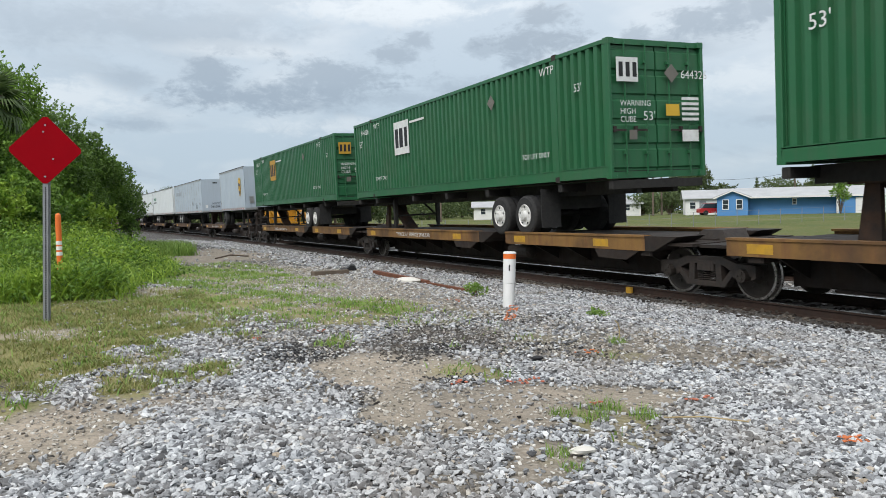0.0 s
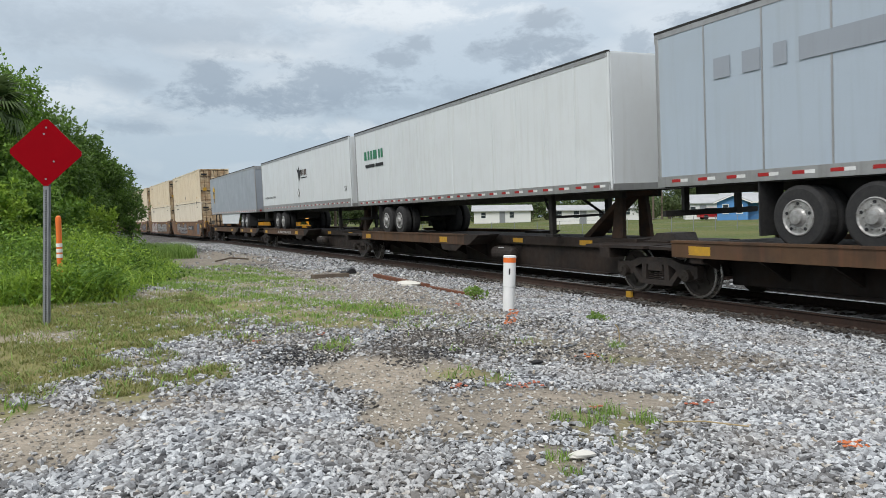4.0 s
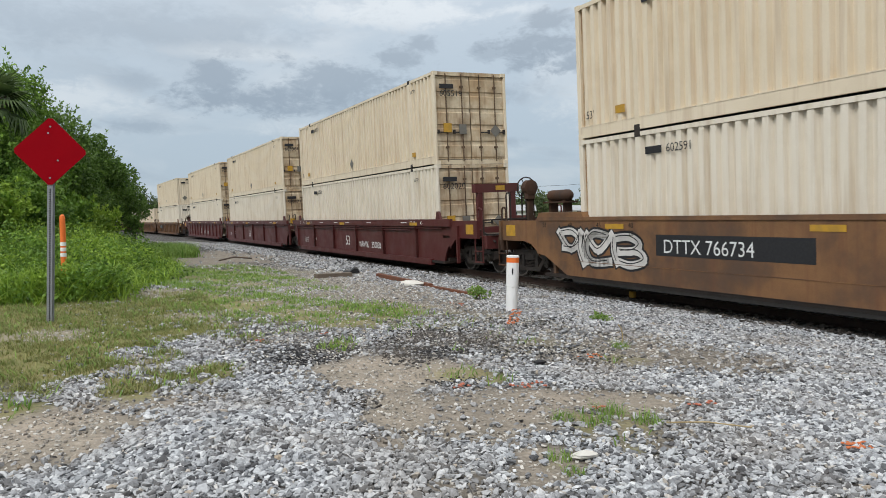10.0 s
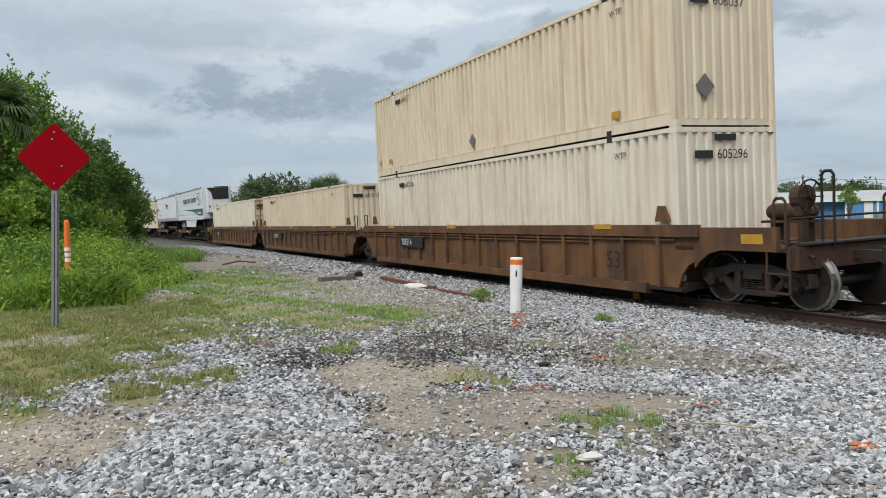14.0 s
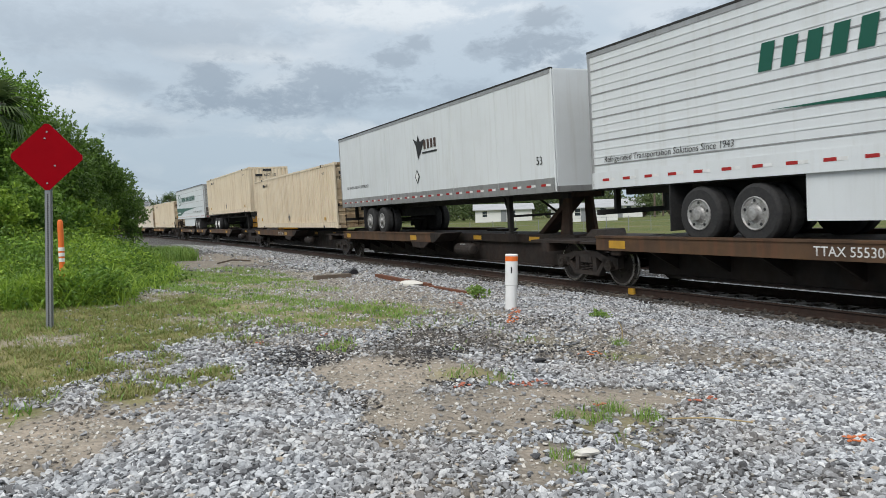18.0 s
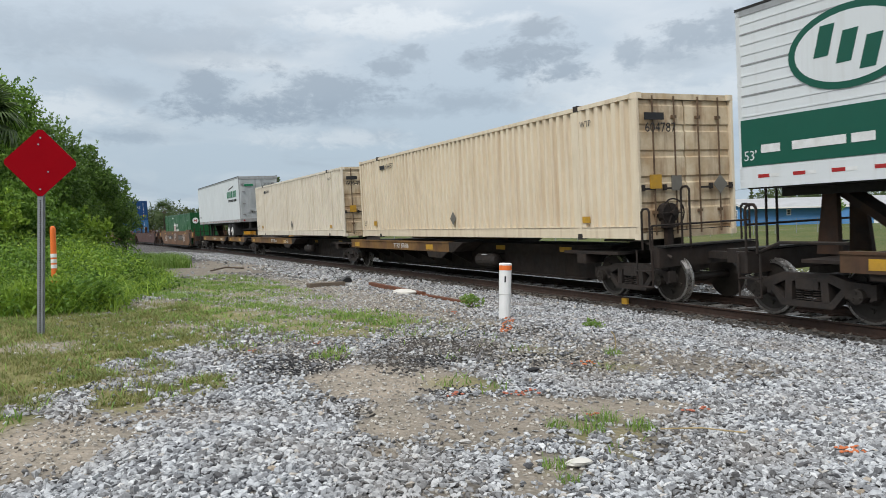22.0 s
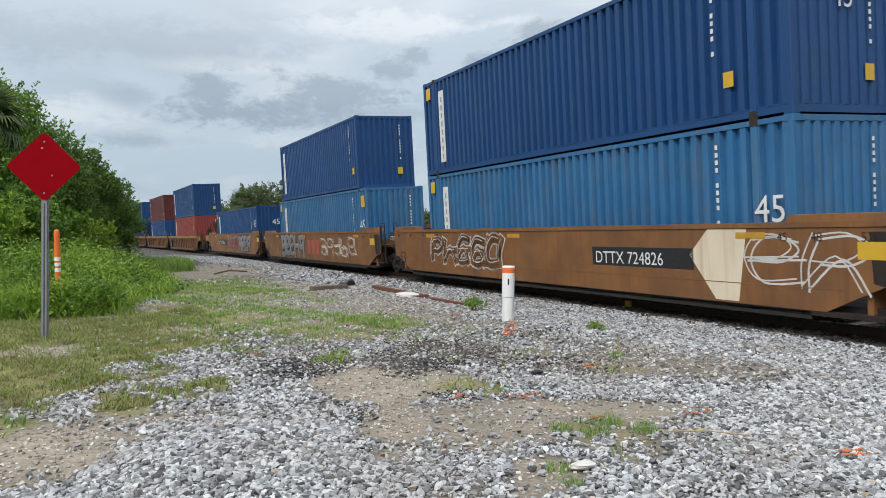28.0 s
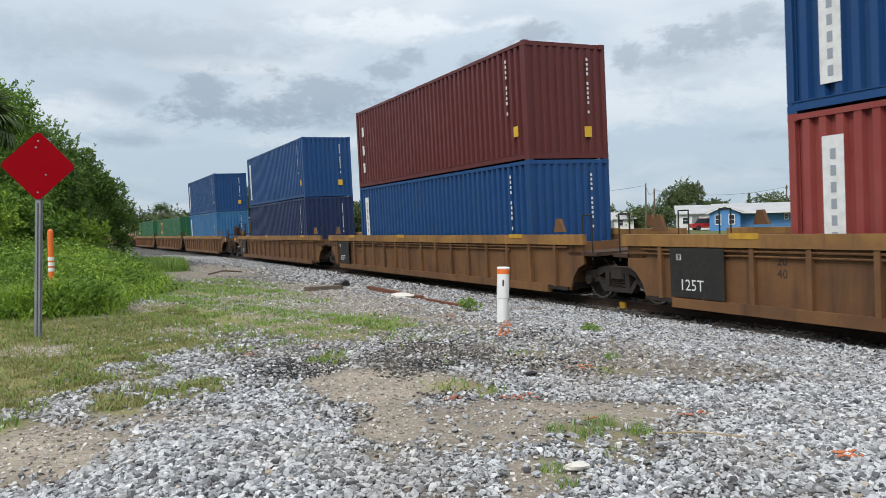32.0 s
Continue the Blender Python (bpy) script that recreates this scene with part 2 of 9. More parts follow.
M["maroonwell"] = material("dark_maroon_railcar_paint", (0.075, 0.026, 0.02), 0.55, scale=0.7, grain=0.25, streak=RUST, streak_amount=0.35, dirt=(0.09, 0.05, 0.035), dirt_amount=0.4)
M["ochretop"] = material("dusty_ochre_chord_paint", (0.30, 0.160, 0.046), 0.7, second=(0.20, 0.10, 0.035), scale=0.9, amount=0.8, grain=0.3, streak=RUST, streak_amount=0.6, dirt=(0.12, 0.065, 0.035), dirt_amount=0.5)
M["endrust"] = material("rusty_end_platform_steel", (0.085, 0.038, 0.018), 0.8, second=(0.034, 0.020, 0.013), scale=1.5, amount=0.9, grain=0.4, streak=SOOT, streak_amount=0.6, dirt=(0.04, 0.026, 0.020), dirt_amount=0.6)
# weathered steel, base taken near black to hold the shade below decks
M["spine"] = material("shade_darkened_rusted_steel", (0.016, 0.012, 0.010), 0.8, second=(0.036, 0.021, 0.014), scale=2.0, amount=0.8, grain=0.4, streak=SOOT, streak_amount=0.5, dirt=(0.032, 0.023, 0.018), dirt_amount=0.5)
M["ochredeck"] = material("faded_ochre_deck_edge_paint", (0.235, 0.125, 0.036), 0.75, second=(0.085, 0.045, 0.022), scale=0.9, amount=0.8, grain=0.35, streak=RUST, streak_amount=0.7, dirt=(0.06, 0.035, 0.02), dirt_amount=0.7)
M["deck"] = material("ochre_deck_edge_paint", (0.105, 0.056, 0.026), 0.75, second=(0.038, 0.024, 0.017), scale=1.1, amount=0.9, grain=0.4, streak=RUST, streak_amount=0.6, dirt=(0.07, 0.045, 0.03), dirt_amount=0.6)
M["hitch"] = material("rusty_black_steel", (0.030, 0.020, 0.015), 0.75, second=(0.085, 0.038, 0.018), scale=2.5, amount=0.7, grain=0.35)
M["iron"] = material("grimy_cast_iron", (0.024, 0.020, 0.018), 0.7, second=(0.046, 0.032, 0.024), scale=6, amount=0.7, grain=0.4, bump=0.15)
M["wheelsteel"] = material("worn_wheel_steel", (0.050, 0.042, 0.036), 0.5, 0.4, second=(0.030, 0.024, 0.020), scale=8, amount=0.7, grain=0.3)
M["tread"] = material("polished_tread_steel", (0.38, 0.36, 0.34), 0.3, 0.9, scale=10)
M["dark"] = material("black_underframe", (0.018, 0.017, 0.016), 0.7, second=(0.03, 0.026, 0.022), scale=4, grain=0.3)
M["black"] = material("black_lettering", (0.018, 0.018, 0.02), 0.6, scale=9, amount=0.3)
M["white"] = material("white_lettering", (0.70, 0.71, 0.70), 0.6, second=(0.52, 0.52, 0.5), scale=7, amount=0.6)
M["yellow"] = material("yellow_marking", (0.52, 0.29, 0.025), 0.55, second=(0.33, 0.19, 0.04), scale=6, amount=0.7, grain=0.2)
M["trailer"] = material("white_trailer_panel", (0.66, 0.69, 0.70), 0.42, second=(0.60, 0.63, 0.64), scale=0.5, grain=0.06, streak=(0.47, 0.47, 0.44), streak_amount=0.35, dirt=(0.52, 0.53, 0.52), dirt_amount=0.25)
M["trailer_blue"] = material("pale_blue_grey_panel", (0.40, 0.465, 0.53), 0.42, second=(0.365, 0.425, 0.485), scale=0.5, grain=0.08, streak=(0.32, 0.36, 0.39), streak_amount=0.4, dirt=(0.38, 0.42, 0.45), dirt_amount=0.3)
M["trailer_grey"] = material("silver_grey_panel", (0.30, 0.33, 0.37), 0.45, second=(0.27, 0.30, 0.33), scale=0.5, grain=0.08, streak=(0.22, 0.23, 0.25), streak_amount=0.35)
M["rail_alu"] = material("dull_aluminium", (0.42, 0.42, 0.42), 0.45, 0.6, scale=3, grain=0.15, streak=(0.2, 0.18, 0.16), streak_amount=0.4)
M["stainless"] = material("dull_stainless_sheet", (0.20, 0.185, 0.17), 0.38, 0.75, second=(0.13, 0.12, 0.11), scale=2, amount=0.7, grain=0.2)
M["rubber"] = material("tyre_rubber", (0.022, 0.022, 0.023), 0.85, second=(0.04, 0.038, 0.035), scale=9, grain=0.2)
M["rim"] = material("white_painted_rim", (0.72, 0.72, 0.70), 0.5, second=(0.35, 0.33, 0.3), scale=9, amount=0.7)
M["alurim"] = material("polished_alloy_rim", (0.36, 0.36, 0.35), 0.4, 0.3, second=(0.18, 0.17, 0.16), scale=9, amount=0.8)
M["redtape"] = material("red_reflective_tape", (0.35, 0.02, 0.02), 0.4, scale=9, amount=0.3)
M["ffegreen"] = material("dark_teal_vinyl", (0.006, 0.085, 0.055), 0.4, scale=2, amount=0.2)
M["logo_green"] = material("green_vinyl", (0.01, 0.18, 0.08), 0.4, scale=2, amount=0.2)
M["shield_brown"] = material("brown_vinyl", (0.05, 0.022, 0.012), 0.4, scale=2, amount=0.2)
M["gold"] = material("gold_vinyl", (0.62, 0.38, 0.03), 0.45, scale=2, amount=0.3)
M["placard"] = material("grey_placard", (0.16, 0.15, 0.13), 0.6, scale=5, amount=0.5)
M["silver_spray"] = material("silver_spray_paint", (0.33, 0.335, 0.345), 0.5, 0.15, second=(0.20, 0.205, 0.22), scale=2.5, amount=0.8, grain=0.15)
M["magenta_spray"] = material("dark_pink_spray_paint", (0.25, 0.02, 0.06), 0.5, scale=4, amount=0.4)
M["white_spray"] = material("white_spray_paint", (0.62, 0.60, 0.57), 0.6, scale=4, amount=0.6)
M["grape_spray"] = material("dark_purple_spray_paint", (0.035, 0.028, 0.055), 0.55, scale=3, amount=0.6)
M["blue_spray"] = material("blue_spray_paint", (0.085, 0.12, 0.18), 0.55, second=(0.05, 0.065, 0.09), scale=3, amount=0.7)
M["teal_spray"] = material("teal_spray_paint", (0.16, 0.33, 0.36), 0.55, scale=3, amount=0.6)
M["red_spray"] = material("red_spray_paint", (0.36, 0.07, 0.05), 0.55, scale=3, amount=0.6)
M["orange"] = material("orange_paint", (0.60, 0.15, 0.04), 0.8, second=(0.36, 0.16, 0.09), scale=14, amount=0.8, grain=0.3)


# ---------------------------------------------------------------- mesh helpers
class Geo:
    """Points and faces of one mesh in the making."""

    def __init__(self):
        self.v, self.f = [], []

    def add(self, vs, fs):
        n = len(self.v)
        self.v += [tuple(p) for p in vs]
        self.f += [tuple(i + n for i in f) for f in fs]
        return self

    def box(self, x0, x1, y0, y1, z0, z1):
        v = [(x, y, z) for z in (z0, z1) for y in (y0, y1) for x in (x0, x1)]
        return self.add(v, [(0, 2, 3, 1), (4, 5, 7, 6), (0, 1, 5, 4), (2, 6, 7, 3), (0, 4, 6, 2), (1, 3, 7, 5)])

    def cbox(self, x0, x1, y0, y1, z0, z1, c=0.02):
        """A box whose four long upright edges are chamfered."""
        p = [(x0 + c, y0), (x1 - c, y0), (x1, y0 + c), (x1, y1 - c), (x1 - c, y1), (x0 + c, y1), (x0, y1 - c), (x0, y0 + c)]
        return self.prism([(x, y, z0) for x, y in p], (0, 0, z1 - z0))

    def prism(self, poly, d):
        """A polygon pushed along d."""
        n, d = len(poly), Vector(d)
        v = list(poly) + [tuple(Vector(p) + d) for p in poly]
        return self.add(v, [tuple(range(n - 1, -1, -1)), tuple(range(n, 2 * n))] + [(i, (i + 1) % n, n + (i + 1) % n, n + i) for i in range(n)])

    def rod(self, a, b, r, n=8, r2=None):
        a, b = Vector(a), Vector(b)
        d = (b - a).normalized()
        u = d.orthogonal().normalized()
        w = d.cross(u)
        r2 = r if r2 is None else r2
        v = [a + (u * math.cos(k * 2 * math.pi / n) + w * math.sin(k * 2 * math.pi / n)) * r for k in range(n)]
        v += [b + (u * math.cos(k * 2 * math.pi / n) + w * math.sin(k * 2 * math.pi / n)) * r2 for k in range(n)]
        return self.add(v, [tuple(range(n - 1, -1, -1)), tuple(range(n, 2 * n))] + [(i, (i + 1) % n, n + (i + 1) % n, n + i) for i in range(n)])

    def path(self, pts, r, n=6):
        for a, b in zip(pts, pts[1:]):
            self.rod(a, b, r, n)
        return self

    def lathe(self, prof, axis_point, n=24, axis="x"):
        """prof: (offset along the axis, radius); turned round the axis through axis_point."""
        ax = Vector(axis_point)
        v, f, m = [], [], len(prof)
        for k in range(n):
            a = 2 * math.pi * k / n
            for o, r in prof:
                q = (o, r * math.cos(a), r * math.sin(a)) if axis == "x" else (r * math.cos(a), r * math.sin(a), o) if axis == "z" else (r * math.cos(a), o, r * math.sin(a))
                v.append(ax + Vector(q))
        for k in range(n):
            for j in range(m - 1):
                a, b = k * m + j, ((k + 1) % n) * m + j
                f.append((a, b, b + 1, a + 1))
        f.append(tuple(k * m for k in range(n - 1, -1, -1)))
        f.append(tuple(k * m + m - 1 for k in range(n)))
        return self.add(v, f)

    def mesh(self, name, mat, smooth=False):
        me = bpy.data.meshes.new(name)
        me.from_pydata(self.v, [], self.f)
        me.materials.append(mat)
        if smooth:
            me.polygons.foreach_set("use_smooth", [True] * len(me.polygons))
        bm = bmesh.new()
        bm.from_mesh(me)
        bmesh.ops.recalc_face_normals(bm, faces=bm.faces)
        bm.to_mesh(me)
        bm.free()
        me.update()
        return me


MESHES = {}


def shared(key, make, mat, smooth=False):
    """The mesh of that key, made once."""
    k = (key, mat.name)
    if k not in MESHES:
        MESHES[k] = make().mesh(key[0] if isinstance(key, tuple) else key, mat, smooth)
    return MESHES[k]


def part(name, geo, mat, parent, label="", at=None, smooth=False):
    """Links a mesh as one part under a thing or under another part."""
    me = geo if isinstance(geo, bpy.types.Mesh) else geo.mesh(name, mat, smooth)
    ob = new(name, me)
    ob.parent = parent
    if at is not None:
        ob.matrix_basis = at if isinstance(at, Matrix) else Matrix.Translation(at)
    if label:
        ob["label"] = label
    return ob


def thing(name, label, category, group="", m=None):
    ob = new(name)
    ob.empty_display_size = 0.2
    if m is not None:
        ob.matrix_basis = m
    return tagged(ob, label, category, group)


FONT = {}


def letters(text, size, mat, bold=0.0, shear=0.0, spacing=1.0):
    """Flat lettering as a mesh in the xy plane, from x = 0 to the right, on the line y = 0."""
    k = (text, size, mat.name, bold, shear, spacing)
    if k not in FONT:
        cu = bpy.data.curves.new("lettering", "FONT")
        cu.body, cu.size, cu.offset, cu.shear, cu.space_character = text, size * 1.4, bold, shear, spacing
        cu.resolution_u = 3
        ob = bpy.data.objects.new("lettering", cu)
        scene.collection.objects.link(ob)
        dg = bpy.context.evaluated_depsgraph_get()
        me = bpy.data.meshes.new_from_object(ob.evaluated_get(dg))
        me.name = "lettering"
        me.materials.clear()
        me.materials.append(mat)
        bpy.data.objects.remove(ob)
        FONT[k] = me
    return FONT[k]


NEAR = Matrix(((0, 0, -1, 0), (-1, 0, 0, 0), (0, 1, 0, 0), (0, 0, 0, 1)))  # faces -x, reads along -y
FRONT = Matrix(((1, 0, 0, 0), (0, 0, -1, 0), (0, 1, 0, 0), (0, 0, 0, 1)))  # faces -y, reads along +x


def near_text(parent, text, y, z, x, size, mat, **kw):
    """Lettering on the side towards the near plane x; y is where it starts, it runs towards -y."""
    return part("lettering", letters(text, size, mat, **kw), mat, parent, at=Matrix.Translation((x, y, z)) @ NEAR)


def front_text(parent, text, x, z, y, size, mat, **kw):
    return part("lettering", letters(text, size, mat, **kw), mat, parent, at=Matrix.Translation((x, y, z)) @ FRONT)


def near_plate(parent, name, y0, y1, z0, z1, x, mat, label="", thick=0.004):
    return part(name, Geo().box(x - thick, x, y0, y1, z0, z1), mat, parent, label)


def front_plate(parent, name, x0, x1, z0, z1, y, mat, label="", thick=0.004):
    return part(name, Geo().box(x0, x1, y - thick, y, z0, z1), mat, parent, label)


def near_shape(parent, name, pts, x, mat, label="", thick=0.004):
    """A flat outline of (y, z) points on the near side."""
    return part(name, Geo().prism([(x - thick, y, z) for y, z in pts], (thick, 0, 0)), mat, parent, label)


# ---------------------------------------------------------------- the line: place along the track
TRACK_X, RAIL_Z, CANT = 11.167, 0.04, 1.907
BEND_FROM, RADIUS = 13.8, 1600.0
SPEED, GAIN = 18.387, 0.0243


def gone(t):
    """Metres that the train has run at t seconds."""
    return SPEED * t + 0.5 * GAIN * t * (t - 16)


def on_track(y, x=0.0, z=0.0, lean=True):
    """The pose on the track at y metres along it."""
    d = max(y - BEND_FROM, 0.0)
    m = Matrix.Translation((TRACK_X - d * d / (2 * RADIUS), y, RAIL_Z)) @ Matrix.Rotation(math.atan2(d, RADIUS), 4, "Z")
    if lean:
        m = m @ Matrix.Rotation(radians(-CANT), 4, "Y")
    return m @ Matrix.Translation((x, 0, z))


TRAIN = []  # every thing that rides: (thing, metres along the train, x, z)


def ride(ob, s, z=0.0, x=0.0):
    ob.matrix_basis = on_track(s, x, z)
    TRAIN.append((ob, s, x, z))
    return ob

# ---------------------------------------------------------------- rail vehicles
WHEELS_FRONT, WHEELS_BACK = [], []
WR = 0.457


def g_wheelset():
    g = Geo()
    for sx in (-1, 1):
        prof = [(-0.085, 0.10), (-0.085, WR + 0.025), (-0.055, WR + 0.028), (-0.045, WR), (0.05, WR - 0.006), (0.055, WR - 0.05), (0.03, WR - 0.09), (0.02, 0.17), (0.06, 0.12), (0.06, 0.09)]
        g.lathe([(o * -sx * -1 if sx > 0 else -o, r) for o, r in prof], (sx * 0.755, 0, 0), 28)
        for k in range(5):
            a = k * 2 * math.pi / 5
            y, z = 0.25 * math.cos(a), 0.25 * math.sin(a)
            g.box(sx * 0.79 - 0.012, sx * 0.79 + 0.012, y - 0.04, y + 0.04, z - 0.03, z + 0.03)
    g.rod((-1.1, 0, 0), (1.1, 0, 0), 0.08, 12)
    for sx in (-1, 1):
        g.rod((sx * 1.02, 0, 0), (sx * 1.17, 0, 0), 0.115, 12)
        for k in range(3):
            a = k * 2 * math.pi / 3
            g.rod((sx * 1.17, 0.06 * math.cos(a), 0.06 * math.sin(a)), (sx * 1.19, 0.06 * math.cos(a), 0.06 * math.sin(a)), 0.02, 6)
    return g


def g_side_frame(sx):
    """Cast side frame with two windows round a spring opening."""
    g, x0, x1 = Geo(), sx * 0.93, sx * 1.09
    up = [(-1.12, 0.52), (-1.06, 0.64), (-0.72, 0.66), (-0.44, 0.75), (0.44, 0.75), (0.72, 0.66), (1.06, 0.64), (1.12, 0.52)]
    dn = [(-1.10, 0.44), (-0.68, 0.50), (-0.40, 0.62), (0.40, 0.62), (0.68, 0.50), (1.10, 0.44)]
    g.prism([(x0, y, z) for y, z in up] + [(x0, y, z) for y, z in reversed(dn)], (x1 - x0, 0, 0))
    lo = [(-0.70, 0.50), (-0.46, 0.22), (0.46, 0.22), (0.70, 0.50), (0.60, 0.53), (0.40, 0.32), (-0.40, 0.32), (-0.60, 0.53)]
    g.prism([(x0, y, z) for y, z in lo], (x1 - x0, 0, 0))
    for s in (-1, 1):
        g.prism([(x0, s * 0.40, 0.30), (x0, s * 0.27, 0.30), (x0, s * 0.25, 0.64), (x0, s * 0.38, 0.64)], (x1 - x0, 0, 0))
        g.prism([(x0, s * 1.15, 0.64), (x0, s * 1.15, 0.42), (x0, s * 1.05, 0.38), (x0, s * 1.05, 0.62)], (x1 - x0, 0, 0))
        g.prism([(x0, s * 0.74, 0.60), (x0, s * 0.74, 0.40), (x0, s * 0.66, 0.40), (x0, s * 0.62, 0.58)], (x1 - x0, 0, 0))
    return g


def g_springs(sx):
    g = Geo()
    for dy in (-0.15, 0.0, 0.15):
        for k in range(6):
            z = 0.33 + k * 0.038
            g.lathe([(z, 0.045), (z + 0.008, 0.068), (z + 0.016, 0.068), (z + 0.024, 0.045)], (sx * 1.03, dy, 0), 10, "z")
    return g


def make_truck(parent, y):
    """A three-piece freight truck under a car."""
    tr = part("truck", shared("bolster", lambda: Geo().cbox(-1.12, 1.12, -0.2, 0.2, 0.50, 0.68, 0.04).rod((0, 0, 0.68), (0, 0, 0.82), 0.2, 12), M["iron"]), M["iron"], parent, "grimy cast-iron freight truck", at=(0, y, 0))
    for sx in (-1, 1):
        part("side_frame", shared(("side_frame", sx), lambda: g_side_frame(sx), M["iron"]), M["iron"], tr)
        part("spring_group", shared(("spring_group", sx), lambda: g_springs(sx), M["iron"]), M["iron"], tr)
    wheels = shared("wheelset", g_wheelset, M["wheelsteel"])
    if len(wheels.materials) == 1:
        wheels.materials.append(M["tread"])
        for f in wheels.polygons:
            f.material_index = int(math.hypot(f.center.y, f.center.z) > WR - 0.035 and abs(f.center.x) > 0.6)
    for dy, lst in ((-0.89, WHEELS_FRONT), (0.89, WHEELS_BACK)):
        w = part("wheelset", wheels, M["wheelsteel"], tr, "rusty steel wheels with bright treads", at=(0, dy, WR))
        lst.append(w)
    part("brake_beam", shared("brake_beam", lambda: Geo().box(-0.8, 0.8, -0.42, -0.34, 0.30, 0.40).box(-0.8, 0.8, 0.34, 0.42, 0.30, 0.40), M["dark"]), M["dark"], tr)
    return tr


def g_coupler(sy):
    g = Geo()
    g.box(-0.07, 0.07, min(0, sy * 0.55), max(0, sy * 0.55), 0.82, 0.96)
    g.cbox(-0.15, 0.15, min(sy * 0.5, sy * 0.82), max(sy * 0.5, sy * 0.82), 0.76, 1.02, 0.05)
    g.cbox(0.08, 0.2, min(sy * 0.7, sy * 0.9), max(sy * 0.7, sy * 0.9), 0.78, 1.0, 0.04)
    return g


def g_ladder(w, z0, z1, n):
    g = Geo()
    for s in (-1, 1):
        g.box(-0.02, 0.02, s * w / 2 - 0.02, s * w / 2 + 0.02, z0, z1)
    for k in range(n):
        z = z0 + 0.06 + (z1 - z0 - 0.12) * k / (n - 1)
        g.box(-0.012, 0.012, -w / 2, w / 2, z - 0.012, z + 0.012)
    return g


def g_brake_wheel():
    g = Geo()
    for k in range(16):
        a, b = k * math.pi / 8, (k + 1) * math.pi / 8
        g.rod((0.28 * math.cos(a), 0, 0.28 * math.sin(a)), (0.28 * math.cos(b), 0, 0.28 * math.sin(b)), 0.016, 6)
    for k in range(6):
        a = k * math.pi / 3
        g.rod((0, 0.02, 0), (0.28 * math.cos(a), 0, 0.28 * math.sin(a)), 0.012, 5)
    return g.rod((0, -0.03, 0), (0, 0.06, 0), 0.05, 8)


def g_stirrup():
    """A hanging step of bent bar with two treads."""
    g = Geo().path([(0, -0.22, 1.05), (0, -0.22, 0.34), (0, 0.22, 0.34), (0, 0.22, 1.05)], 0.02)
    return g.box(-0.05, 0.05, -0.22, 0.22, 0.33, 0.355).box(-0.05, 0.05, -0.22, 0.22, 0.64, 0.66)


def g_hand_loop(h):
    """A tall loop of bent pipe to hold on to."""
    return Geo().path([(0, -0.11, 1.05), (0, -0.11, h - 0.06), (0, -0.06, h), (0, 0.06, h), (0, 0.11, h - 0.06), (0, 0.11, 1.05)], 0.024)


def g_brake_box(zc):
    """The hand brake's gear housing on its post, with the chain rod below."""
    g = Geo().lathe([(-0.12, 0.1), (-0.1, 0.2), (0.1, 0.2), (0.12, 0.1)], (0, 0, zc), 14, "y").cbox(-0.14, 0.14, -0.09, 0.09, zc - 0.3, zc - 0.05, 0.04).box(-0.07, 0.07, -0.05, 0.05, 1.05, zc - 0.25)
    return g.rod((0.12, 0, zc), (0.12, 0, 0.75), 0.016, 6)


